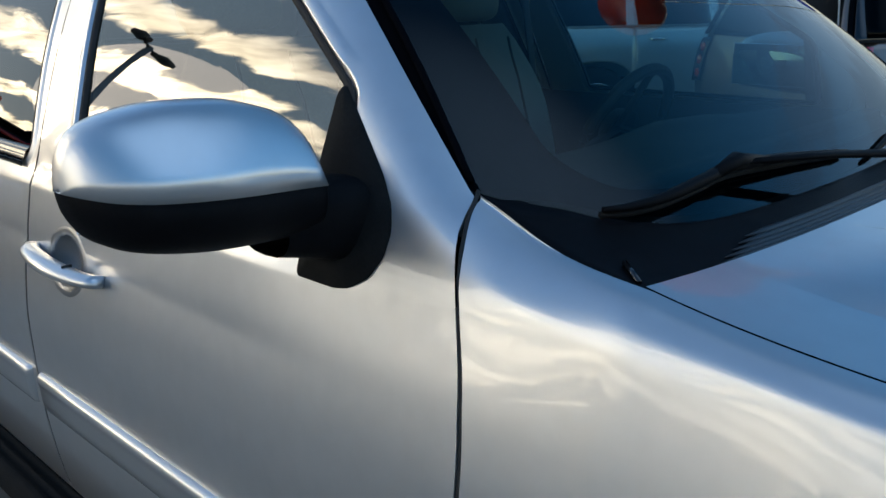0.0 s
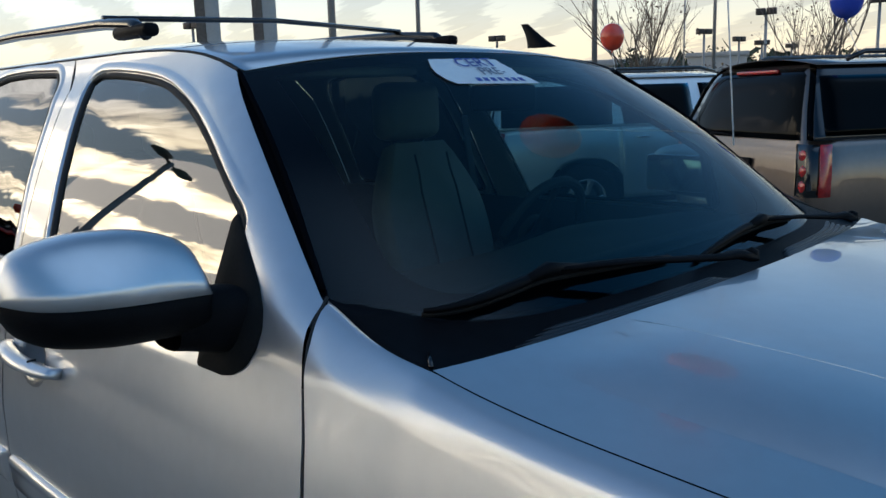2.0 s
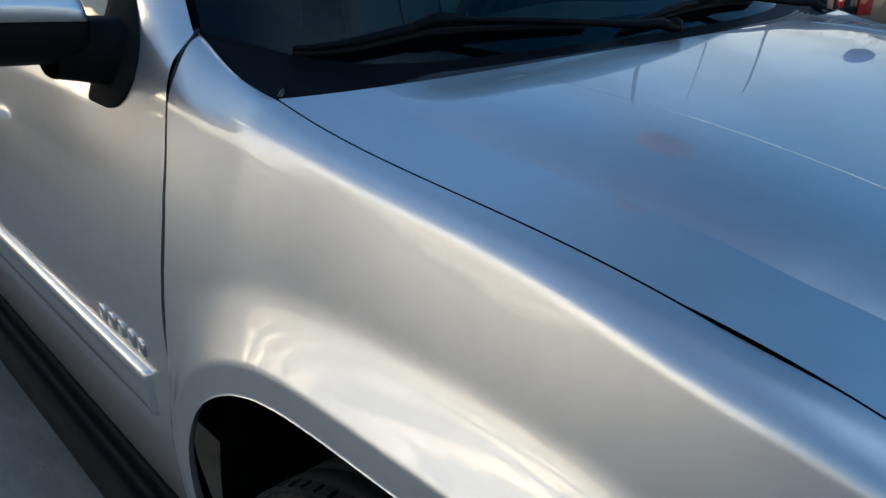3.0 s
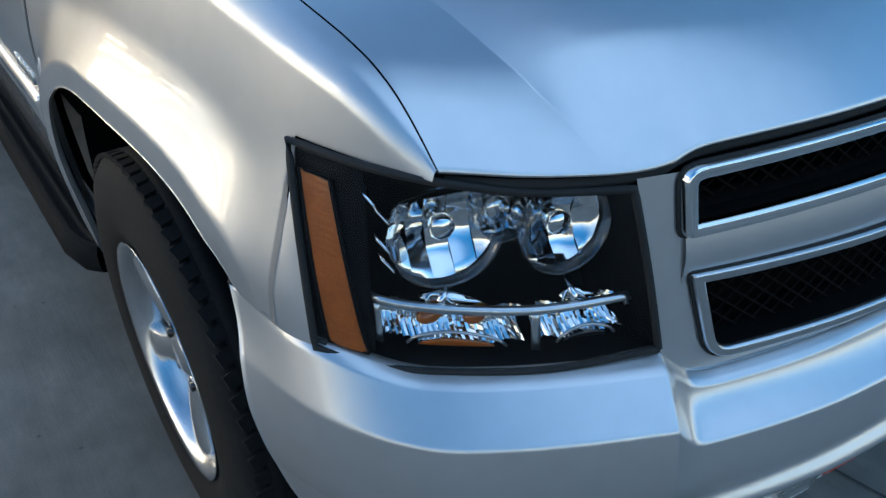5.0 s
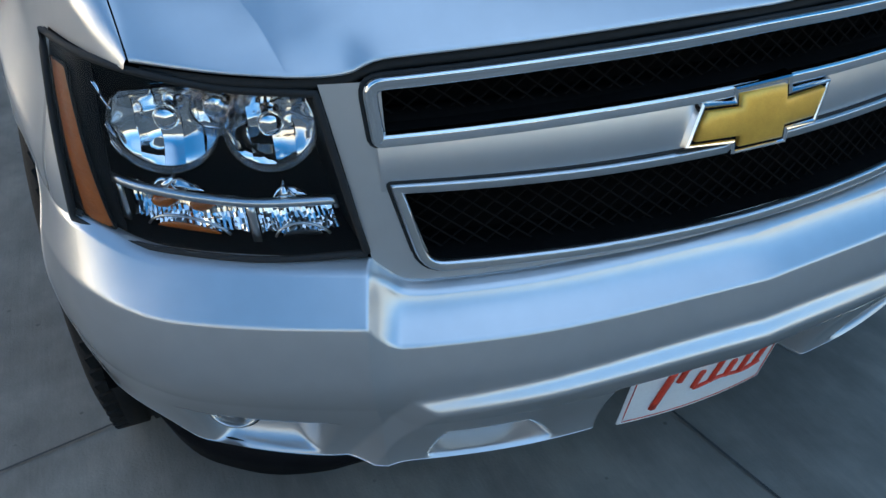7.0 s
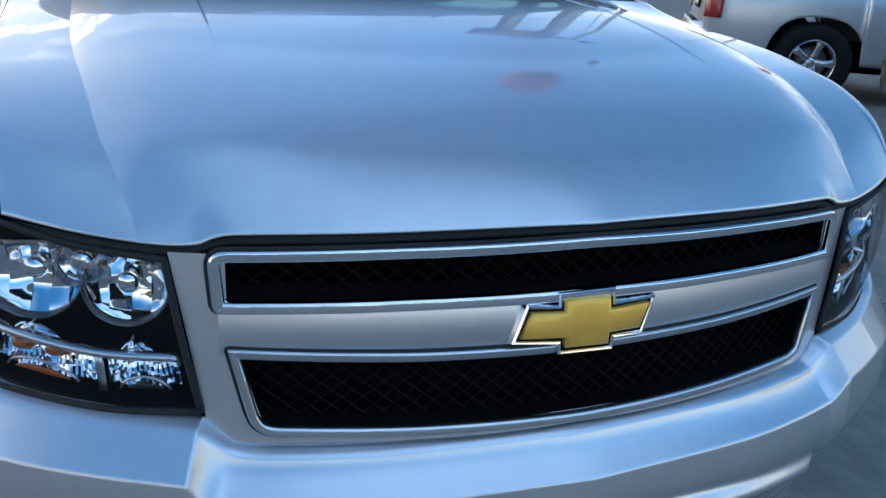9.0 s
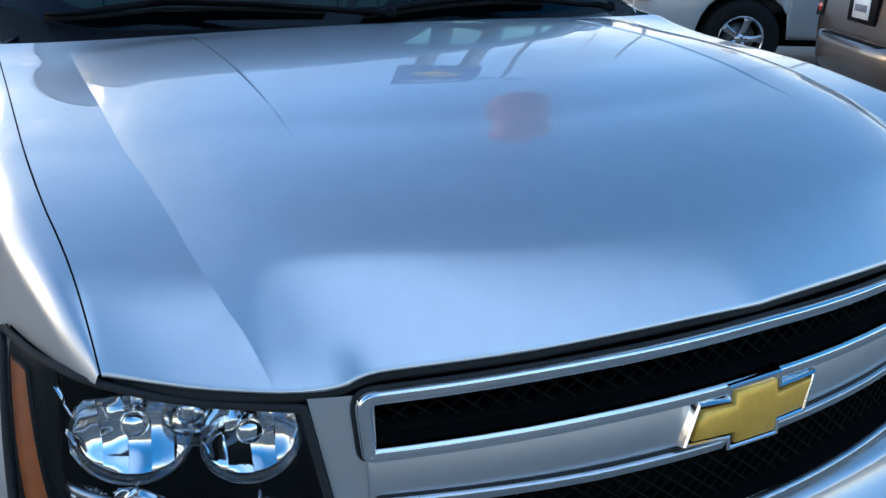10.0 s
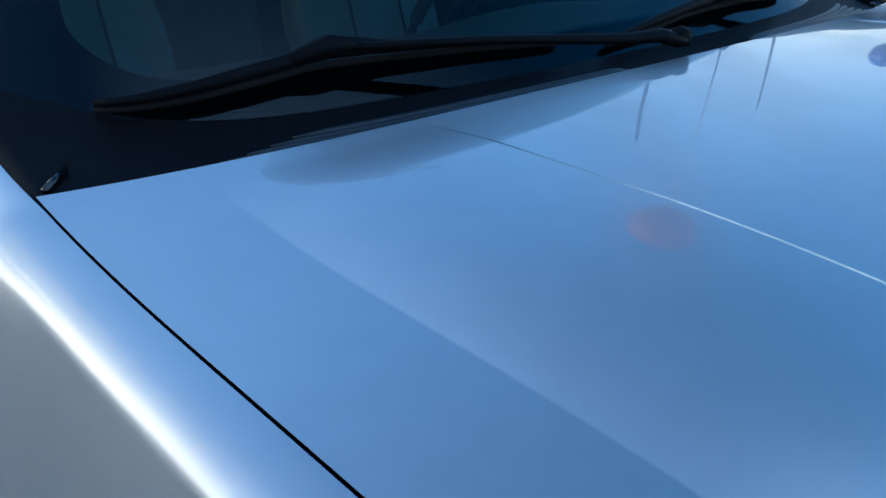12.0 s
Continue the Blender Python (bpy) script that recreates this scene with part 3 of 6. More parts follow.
def side_y(x, z):
    """Half width of the body side: a shoulder crease below the windows, and a pillar that rounds in to the windshield."""
    y = spl(DOOR_Y, z)
    y += 0.010 * max(0.0, 1 - (z - 1.150) / 0.045 if z > 1.150 else 1 - (1.150 - z) / 0.11) * smooth(-0.78, -0.98, x)
    if z > 1.17:
        d = max(0.0, 1 - max(0.0, glass_edge(z) - x) / 0.10)
        y -= spl(((1.17, 0.0), (1.21, 0.001), (1.25, 0.014), (1.288, 0.041), (1.40, 0.040), (1.654, 0.018), (1.70, 0.0)), z) * d * d
    return y


# bumper: plan of its root line, and how far each line of the section stands out from it
PLAN = ((0.0, (0.872, 0.0)), (0.30, (0.847, 0.30)), (0.54, (0.788, 0.54)), (0.60, (0.770, 0.58)), (0.75, (0.708, 0.70)), (0.88, (0.640, 0.80)), (1.0, (0.560, 0.880)),
        (1.10, (0.475, 0.925)), (1.2, (0.385, 0.955)))


def plan(s):
    return Vector((spl([(k, p[0]) for k, p in PLAN], s), -spl([(k, p[1]) for k, p in PLAN], s), 0))


def plan_out(s):
    d = plan(min(s + 0.02, 1.2)) - plan(max(s - 0.02, 0.0))
    return Vector((-d.y, d.x, 0)).normalized() if s > 0.02 else Vector((1, 0, 0))


def front_x(a, z):
    return 0.85 - 0.295 * a * a + 0.08 * (0.955 - z)


def bumper_top(s):
    return spl(((0, 0.672), (0.47, 0.670), (0.505, 0.674), (0.545, 0.700), (0.565, 0.713), (0.70, 0.714), (0.88, 0.716), (1.03, 0.749), (1.2, 0.771)), s)


def bumper_low(s):
    return spl(((0, 0.321), (0.53, 0.318), (0.62, 0.320), (0.69, 0.314), (0.91, 0.322), (1.06, 0.385), (1.2, 0.405)), s)


def bumper_end(z):
    return spl(((0.40, 1.072), (0.42, 1.080), (0.563, 1.120), (0.66, 1.150), (0.78, 1.20)), z)


def ramp(a, b, x):
    return max(0.0, min(1.0, (x - a) / (b - a)))


def bumper_step(s):
    """The sharp step between the shelf under the headlamp and the lower one under the grille."""
    return ramp(0.516, 0.563, s) ** 2.0


def bumper_crease(s):
    return 0.612 + 0.041 * bumper_step(s) + 0.03 * smooth(0.84, 1.14, s)


def bumper_out(s, z):
    """How far the cover stands out from its plan line."""
    top = bumper_top(s)
    k = bumper_step(s)                    # 0: under the grille, 1: under the headlamp
    c = smooth(0.84, 1.14, s)             # 1: on the flank
    crease = bumper_crease(s)
    out = 0.066 + 0.010 * k
    if z > crease:
        u = max(0.0, (top - z) / (top - crease))
        shelf = out * (0.25 * smooth(0, 0.12, u) + 0.75 * u) + 0.010 * (1 - k) * math.sin(math.pi * u) * -1
        y = shelf * (1 - c) + (0.021 + 0.019 * u) * c
    else:
        y = out * (1 - c) + 0.040 * c + 0.008 * math.sin(math.pi * min(1.0, (crease - z) / 0.16)) * (1 - 0.4 * c)
    y -= 0.022 * smooth(1.02, 1.2, s) * smooth(0.60, 0.74, z)
    y -= (0.100 - 0.060 * c) * smooth(0.565, 0.295, z)
    # raised lower middle with a sloping ledge on top and bevelled ends
    led = 0.548 - 0.13 * s * s
    end = 0.478 + (0.51 - z) * 0.72
    raised = min(smooth(led, led - 0.034, z), ramp(end + 0.032, end - 0.020, s))
    y += 0.024 * raised
    # recess that holds the plate
    y -= 0.070 * smooth(0.464, 0.452, z) * smooth(0.222, 0.200, s)
    # tow pockets
    f = (z - 0.325) / 0.082
    if 0 < f < 1.08:
        lo, hi = 0.288 + 0.055 * f, 0.494 - 0.034 * f
        y -= 0.058 * ramp(lo, lo + 0.030, s) * smooth(hi, hi - 0.012, s) * smooth(-0.03, 0.10, f) * smooth(1.08, 1.0, f)
    # fog lamp scoops
    f = (z - 0.322) / 0.112
    if 0 < f < 1.05:
        y -= max(0.0, min(0.074 * f ** 0.5, 0.55 * (s - 0.692 + 0.050 * f))) * smooth(0.905, 0.868, s) * smooth(1.05, 1.0, f)
    return y


BUMPER_S = lin(0, 0.15, 6) + lin(0.17, 0.195, 3) + lin(0.20, 0.225, 6) + lin(0.24, 0.29, 4) + lin(0.296, 0.512, 44) + lin(0.516, 0.563, 20) + lin(0.566, 0.70, 26) + lin(0.708, 0.90, 30) + lin(0.915, 1.2, 18)


def ws(u, v):
    """u from -1 to 1 across, v from the bottom to the top."""
    a = abs(u)
    xb, zb = -0.385 - 0.06 * a ** 2 - 0.175 * a ** 9, 1.214 + 0.012 * a ** 2 + 0.060 * a ** 9
    yb = 0.832
    xt, zt, yt = -1.045 - 0.040 * a * a, 1.700 - 0.046 * a ** 2.2, 0.672
    k = 0.018 * math.sin(math.pi * v)
    return (xb + (xt - xb) * v + k * 0.5, u * (yb + (yt - yb) * v), zb + (zt - zb) * v + k)


suv = thing("silver_suv", "silver metallic full-size SUV parked nose out on concrete", "car")
SIDES = ((-1, "right"), (1, "left"))

# hood
rows = []
INNER = lin(0, 0.655, 16) + [0.66 + 0.02 * k / 8 for k in range(9)] + lin(0.69, 0.97, 11) + [0.985, 0.994, 0.998, 1.0]
OUTER = [0.01, 0.03, 0.08, 0.2, 0.36, 0.52, 0.68, 0.82, 0.92, 0.97, 1.0]
FR = [(k, 0) for k in INNER] + [(1, k) for k in OUTER]
FR = [(k, o, -1) for k, o in reversed(FR[1:])] + [(k, o, 1) for k, o in FR]
for t in lin(0, 0.78, 45) + lin(0.786, 1.0, 52):
    r = []
    for k, o, s_ in FR:
        a = 0.83 * k
        for _ in range(6):
            x = hood_rear(a) + (spl(HOOD_FX, min(a, 0.79)) - hood_rear(a)) * t
            c = crease_y(x)
            a = 0.4755 * k / 0.66 if k < 0.66 else 0.4755 + 0.009 * (k - 0.66) / 0.02 if k < 0.6801 else 0.4845 + (c - 0.4845) * (k - 0.68) / 0.32
            a += (gap_y(x) + 0.0003 - c) * o
        r.append((x, s_ * a, hood_z(x, a) + 0.001))
    rows.append(r)
hood_bm = grid(rows)
# folded front and rear lips
grid([rows[-1], [(p[0] - 0.001, p[1], p[2] - 0.003) for p in rows[-1]], [(p[0] - 0.016, p[1], p[2] - 0.004) for p in rows[-1]]], bm=hood_bm)
bmesh.ops.remove_doubles(hood_bm, verts=hood_bm.verts, dist=0.00005)
part("hood", hood_bm, "paint", suv, "smooth silver hood with two raised creases")
for sg in (-1, 1):
    part("hood_gap", grid([[(x, sg * (gap_y(x) + o), min(hood_z(x, gap_y(x) - 0.004), fender_top(x)[1]) - d) for o, d in ((-0.030, 0.012), (0.0, 0.011), (0.006, 0.012))] for x in lin(-0.38, 0.62, 40)]), "void", suv)

for sg, side in SIDES:
    # front fender: an upper band that runs out over the headlamp and a lower one down to the wheel opening
    lamp_z = [(lamp_top(k).x, lamp_top(k).z) for k in lin(1, 0.62, 12)]

    def split(x):
        return lamp_top(1).z + 0.003 if x <= 0.4905 else spl(lamp_z, x) + 0.003

    def bottom(x):
        return spl(((0.40, 0.769), (0.45, 0.760), (0.4905, 0.754)), x) if x > 0.405 else max(arch(x), 0.40)

    def fender_point(x, z):
        if x < -0.482:      # columns fan out to the cut line of the door
            x = -0.482 + (shut_x(z) + 0.006 + 0.482) * (x + 0.482) / -0.142
        return (x, sg * fender_y(x, z), z)
    xs = lin(-0.624, -0.482, 9) + [x for x in (0.02 - 0.49 * math.cos(a) for a in lin(0.16, math.pi - 0.66, 44)) if -0.475 < x < 0.40] + lin(0.405, 0.4905, 8)
    ahead = xs + lin(0.50, 0.654, 15)
    upper = [[fender_point(x, fender_top(x)[1] + (split(x) - fender_top(x)[1]) * (i / 31) ** 2.1) for i in range(32)] for x in ahead]
    lower = []
    for x in xs:
        z0, z2 = split(x), bottom(x)
        z1 = min(max(lip_z(x), z2 + 0.012), z0 - 0.05)
        lower.append([fender_point(x, z) for z in lin(z0, z1, 14) + lin(z1, z2, 10)[1:-1]] + [fender_point(x, z2)])
    count = len(lower[0])
    bm = grid(upper)
    grid(lower, bm=bm)
    # strip between the wheel opening's front and the headlamp's outer edge
    nose = []
    for i in range(count):
        v = (split(0.4905) - lower[-1][i][2]) / (split(0.4905) - bottom(0.4905))
        e = lamp_top(1).lerp(lamp_low(1), v)
        z0 = lower[-1][i][2]
        row = []
        for k in lin(0, 1, 10):
            x, z = 0.4905 + (max(e.x, 0.4925) - 0.002 - 0.4905) * k, z0 + (e.z - z0) * k
            row.append((x, sg * (fender_y(x, z) + (-e.y - 0.001 - fender_y(e.x - 0.002, e.z)) * k ** 2 * smooth(0, 0.3, v)), z))
        nose.append(row)
    grid(nose, bm=bm)
    lip = [r[-1] for r in lower if -0.49 < r[-1][0] < 0.41]
    grid([lip, [(p[0], p[1] - sg * 0.003, p[2] + 0.0005) for p in lip], [(p[0], p[1] - sg * 0.009, p[2] + 0.002) for p in lip], [(p[0], p[1] - sg * 0.010, p[2] + 0.02) for p in lip]], bm=bm)
    bmesh.ops.remove_doubles(bm, verts=bm.verts, dist=0.0002)
    part("fender", bm, "paint", suv)
    # wheel well liner
    rows = []
    for a in lin(0, math.pi, 37):
        ux, uz = math.copysign(abs(math.cos(a)) ** 0.571, math.cos(a)), max(0.0, math.sin(a)) ** 0.571
        rows.append([(0.02 - (0.503 if ux > 0 else 0.460) * ux, sg * y, 0.38 + 0.517 * uz) for y in lin(0.55, 0.945, 4)])
    rows.insert(0, [(-0.483, sg * y, 0.17) for y in lin(0.55, 0.945, 4)])
    well = grid(rows)
    grid([[(r[0][0], r[0][1], z) for z in (r[0][2], 0.17)] for r in rows], bm=well)
    part("wheel_well", well, "void", suv)

    # doors: lower skins
    for name, x0, x1 in (("front_door", -1.782, -0.620), ("rear_door", -2.72, -1.790)):
        rows = []
        hx = -1.575 if name == "front_door" else -2.44
        hz = 1.026
        zs = lin(0.43, 0.95, 20) + lin(0.958, 1.10, 22) + lin(1.112, 1.148, 6) + lin(1.152, 1.172, 4)
        h0 = (hx - 0.12 - x0) / (x1 - x0)
        h1 = (hx + 0.10 - x0) / (x1 - x0)
        for t in lin(0, h0, 6)[:-1] + lin(h0, h1, 34) + lin(h1, 1, 12)[1:]:
            xz = [(x0 + ((shut_x(z) if name == "front_door" else x1) - x0) * t, z) for z in zs]
            rows.append([(x, sg * side_y(x, z), z) for x, z in xz])
        bm = grid(rows)
        # opening for the handle's cup
        hole = [f for f in bm.faces if ((f.calc_center_median().x - hx + 0.012) / 0.066) ** 2 + ((f.calc_center_median().z - hz) / 0.052) ** 2 < 1]
        bmesh.ops.delete(bm, geom=hole, context="FACES")
        grid([rows[0], [(p[0] + 0.002, p[1] * 0.985, p[2]) for p in rows[0]]], bm=bm)
        grid([rows[-1], [(p[0] - 0.002, p[1] * 0.985, p[2]) for p in rows[-1]]], bm=bm)
        door = part(name, bm, "paint", suv)
        # body moulding
        mz0, mz1 = 0.648, 0.738
        m0, m1 = (x0 + 0.018, x1 - 0.004) if name == "front_door" else (x0 + 0.1, x1 - 0.022)
        if name == "front_door":
            m1 = -0.612
        prof = [(0.000, mz0), (0.011, mz0 + 0.002), (0.016, mz0 + 0.010), (0.019, mz0 + 0.030), (0.020, mz0 + 0.055), (0.021, mz0 + 0.064), (0.0235, mz0 + 0.070), (0.0245, mz0 + 0.076), (0.022, mz1 - 0.007), (0.016, mz1 - 0.002), (0.0, mz1 + 0.001)]
        rows = [[(x, sg * (spl(DOOR_Y, z) + 0.6 * o * e), z) for o, z in prof] for x, e in zip([m0, m0 + 0.002] + lin(m0 + 0.01, m1 - 0.02, 8) + [m1 - 0.006, m1], [0.0, 0.8] + [1] * 8 + [0.85, 0.0])]
        part("moulding", grid(rows), "paint", door, "body-coloured side moulding")
        # sill seal below the glass
        seal = [[(x, sg * (side_y(x, z) + o), z) for o, z in ((0.000, 1.178), (0.008, 1.181), (0.010, 1.195), (0.009, 1.212), (0.001, 1.220))] for x in lin(x0 + (0.15 if name == "front_door" else 0.11), x1 - (0.24 if name == "front_door" else 0.05), 10)]
        part("belt_moulding", grid(seal), "gloss_black", door, "glossy black belt moulding")
        # handle: a cup, a bowed grip and the lock cap
        hy = spl(DOOR_Y, hz)
        bm = bmesh.new()
        rows = []
        for r_ in (1.34, 1.26, 1.02, 0.95, 0.8, 0.6, 0.4, 0.2, 0.02):
            ring_ = []
            for k in range(41):
                b_ = k * math.tau / 40
                cx_, cz_ = hx - 0.012 + 0.066 * r_ * math.cos(b_), hz + 0.052 * r_ * math.sin(b_)
                dip = -0.0006 if r_ > 1.30 else (0.0014 if r_ > 1.0 else -0.034 * (1 - r_ ** 2.4))
                ring_.append((cx_, sg * (side_y(cx_, cz_) + dip), cz_))
            rows.append(ring_)
        grid(rows, bm=bm)
        part("handle_cup", grid(rows, bm=bm), "paint", door)
        pts, rad = [], []
        for i in range(17):
            a = i / 16
            pts.append((hx - 0.165 + 0.320 * a, sg * (hy + 0.008 + 0.030 * math.sin(math.pi * a) ** 0.6), hz + 0.004 * math.cos(math.pi * a)))
            rad.append(0.0245 * (0.75 + 0.25 * math.sin(math.pi * a)))
        part("door_handle", tube(pts, rad, 12, flat=0.62), "paint", door, "body-coloured pull handle")
        cap = box((0.004, 0.020, 0.030), (hx + 0.060, sg * (hy + 0.030), hz), 0.001)
        part("lock_seam", cap, "seal", door)

    # rear quarter and tail, beyond the doors
    rows = [[(x, sg * (side_y(x, z) - 0.05 * smooth(-3.5, -4.1, x)), z) for z in lin(0.43, 1.148, 24) + [1.152, 1.172]] for x in lin(-4.1, -2.728, 12)]
    part("rear_quarter", grid(rows), "paint", suv, thick=0.002)

    # upper side: for each window a panel from its outer cut lines in to the glass
    FW = [(-0.83, 1.212), (-0.842, 1.385), (-0.866, 1.405), (-0.926, 1.443), (-0.982, 1.479), (-1.044, 1.519), (-1.124, 1.563), (-1.205, 1.598), (-1.301, 1.628), (-1.378, 1.644), (-1.483, 1.657), (-1.609, 1.667), (-1.712, 1.670), (-1.752, 1.655), (-1.732, 1.615), (-1.703, 1.525), (-1.683, 1.456), (-1.652, 1.353), (-1.622, 1.25), (-1.615, 1.212)]
    RW = [(-1.835, 1.212), (-1.852, 1.27), (-1.886, 1.400), (-1.918, 1.565), (-1.965, 1.655), (-2.01, 1.683), (-2.24, 1.690), (-2.41, 1.686), (-2.545, 1.666), (-2.60, 1.613), (-2.615, 1.551), (-2.62, 1.212)]
    QW = [(-2.83, 1.212), (-2.93, 1.60), (-3.0, 1.65), (-3.6, 1.63), (-3.75, 1.55), (-3.82, 1.23), (-3.80, 1.212)]

    def ditch(x):
        """Height of the seam between body side and roof."""
        return spl(((-4.1, 1.712), (-1.62, 1.718), (-1.40, 1.712), (-1.23, 1.694), (-1.12, 1.668), (-1.075, 1.650)), x)
    B_SEAM = [(-1.918, ditch(-1.918)), (-1.850, 1.633), (-1.832, 1.492), (-1.812, 1.354), (-1.793, 1.237), (-1.786, 1.170)]
    pillar_front = [(shut_x(z), z) for z in lin(1.17, 1.284, 8)] + [(glass_edge(z) - 0.003, z) for z in lin(1.290, 1.648, 16)]
    FRONT = pillar_front + [(x, ditch(x)) for x in lin(-1.085, -1.914, 14)] + B_SEAM[1:]
    REAR = [(x - 0.004, z) for x, z in reversed(B_SEAM)] + [(x, ditch(x)) for x in lin(-2.0, -2.80, 6)] + [(-2.745, 1.60), (-2.725, 1.17)]
    QUARTER = [(-2.729, 1.17), (-2.749, 1.60), (-2.804, ditch(-2.8))] + [(x, ditch(x)) for x in lin(-2.95, -4.08, 6)] + [(-4.10, 1.17)]
    for frame_name, wname, poly, outer, mat in (("front_door_frame", "front_window", FW, FRONT, "window"), ("rear_door_frame", "rear_window", RW, REAR, "privacy"), ("quarter_frame", "quarter_window", QW, QUARTER, "privacy")):
        hole = round_poly(poly, 0.030, 4)
        c = (sum(p[0] for p in hole) / len(hole), sum(p[1] for p in hole) / len(hole))
        angs = sorted([k * math.tau / 170 for k in range(170)] + [math.atan2(z - c[1], x - c[0]) % math.tau for x, z in outer + hole])
        angs = [a for k, a in enumerate(angs) if a - angs[k - 1] > 0.0015 or k == 0]
        rp, ro = [ray_out(c, a, hole) for a in angs], [ray_out(c, a, outer) for a in angs]
        closed = lambda r: r + [r[0]]
        lay = lambda ps, o: closed([(x, sg * (side_y(x, z) + o * (smooth(-0.855, -0.905, x) if o > 0 else 1)), z) for x, z in ps])
        edge = inset(rp, -0.032)
        mid = [[(a[0] + (b[0] - a[0]) * k, a[1] + (b[1] - a[1]) * k) for a, b in zip(ro, edge)] for k in (0, 0.02, 0.15, 0.3, 0.45, 0.6, 0.75, 0.9, 1.0)]
        rows = [lay(m, 0.0) for m in mid]
        rows += [lay(inset(rp, -d), o) for d, o in ((0.029, 0.0008), (0.026, 0.0035), (0.016, 0.0042), (0.012, 0.0030), (0.010, -0.003), (0.006, -0.004))]
        part(frame_name, grid(rows), "paint", suv)
        part("window_rubber", grid([lay(inset(rp, -d), o) for d, o in ((0.007, -0.002), (0.004, 0.0005), (-0.004, -0.001), (-0.007, -0.008), (-0.010, -0.016))]), "seal", suv)
        bm = bmesh.new()
        lv = [[(c[0] + (p[0] - c[0]) * k, c[1] + (p[1] - c[1]) * k) for p in rp] for k in (1.0, 0.75, 0.5, 0.25)]
        flat_lay = lambda ps: [(x, sg * (spl(DOOR_Y, z) - 0.008), z) for x, z in ps]
        grid([closed(flat_lay(l)) for l in lv], bm=bm)
        bm.faces.new([bm.verts.new(q) for q in flat_lay(lv[-1])])
        bmesh.ops.remove_doubles(bm, verts=bm.verts, dist=0.0001)
        pane = part(wname, bm, "clear_window" if sg > 0 and mat == "window" else mat, suv, "side glass mirroring the evening clouds")
        pane.visible_shadow = False
        face_out(pane, (0, sg, 0.3))
    # dark seams: between the doors, and along the roof
    part("shut_line", tube([(-1.786, sg * (side_y(-1.786, z) - 0.004), z) for z in lin(0.44, 1.17, 18)] + [(x - 0.002, sg * (side_y(x, z) - 0.004), z) for x, z in reversed(B_SEAM[:-1])], 0.0040, 5), "seal", suv)
    part("shut_line", tube([(shut_x(z) + 0.003, sg * ((side_y(shut_x(z), z) + fender_y(shut_x(z) + 0.006, z)) / 2 - 0.0035), z) for z in lin(0.42, 1.290, 30)], 0.0032, 6), "seal", suv)
    part("roof_seam", tube([(x, sg * (side_y(x, ditch(x)) - 0.004), ditch(x) + 0.001) for x in [-1.078, -1.09, -1.12, -1.17, -1.23, -1.3, -1.4, -1.5] + lin(-1.62, -4.05, 12)], 0.0048, 6), "seal", suv)
    # black triangle ahead of the front glass
    tri_ = [(-0.863, 1.404), (-0.820, 1.367), (-0.780, 1.331), (-0.745, 1.299), (-0.718, 1.266), (-0.707, 1.235), (-0.711, 1.204), (-0.731, 1.174), (-0.763, 1.155), (-0.792, 1.149), (-0.868, 1.151), (-0.874, 1.25), (-0.872, 1.396)]
    bm = bmesh.new()
    rp = round_poly(tri_, 0.008, 3)
    cx, cz = sum(p[0] for p in rp) / len(rp), sum(p[1] for p in rp) / len(rp)
    lay2 = lambda k, o: [(cx + (x - cx) * k, sg * (side_y(cx + (x - cx) * k, cz + (z - cz) * k) + o), cz + (z - cz) * k) for x, z in rp]
    loops = [lay2(1.0, -0.004), lay2(1.0, 0.003), lay2(0.975, 0.006), lay2(0.6, 0.010), lay2(0.2, 0.010)]
    grid([l + [l[0]] for l in loops], bm=bm)
    bm.faces.new([bm.verts.new(p) for p in loops[-1]])
    bmesh.ops.remove_doubles(bm, verts=bm.verts, dist=0.0001)
    mirror = part("mirror_foot", bm, "trim", suv, "black textured mirror foot")

    # door mirror: silver cap over a black shell
    def mirror_shell(grow):
        """Rings of a rounded shell from the outer tip to the inner end."""
        rows = []
        TOP = ((0.944, 1.300), (0.948, 1.342), (0.962, 1.374), (1.0, 1.394), (1.06, 1.407), (1.12, 1.409), (1.175, 1.402), (1.214, 1.388), (1.234, 1.362), (1.242, 1.325))
        LOW = ((0.944, 1.222), (1.08, 1.229), (1.17, 1.243), (1.212, 1.262), (1.234, 1.292), (1.242, 1.325))
        for i in range(33):
            t = i / 32
            y = 1.242 - 0.298 * (t ** 1.6 if t < 0.5 else 1 - (1 - t) ** 1.6 * (1 - 0.5 ** 1.6) / 0.5 ** 1.6)
            f = (1.242 - y) / 0.298
            d = 0.105 * (1 - (1 - min(1.0, f / 0.55)) ** 3) ** 0.55 - 0.02 * smooth(0.45, 1, f) - 0.02 * smooth(0.96, 1.0, f)
            zt, zl, zc, xc = spl(TOP, y), spl(LOW, y), spl(((0, 1.322), (0.12, 1.315), (0.5, 1.307), (1, 1.296)), f), -0.865 + 0.02 * f
            r = []
            for k in range(32):
                a = k * math.tau / 32
                ca, sa = math.cos(a), math.sin(a)
                px_ = xc + d * math.copysign(abs(ca) ** 0.8, ca) * (1.0 if ca > 0 else 0.55)
                pz_ = zc + ((zt - zc) if sa > 0 else (zc - zl)) * math.copysign(abs(sa) ** 0.72, sa)
                pz_ = max(pz_, zc) if grow > 1 else min(pz_, zc + 0.001)
                if grow > 1:
                    px_ -= 0.40 * d * (pz_ - zc) / max(0.001, zt - zc) * (ca > 0) * abs(ca)
                    px_ += 0.002 * (1 if ca > 0 else -1)
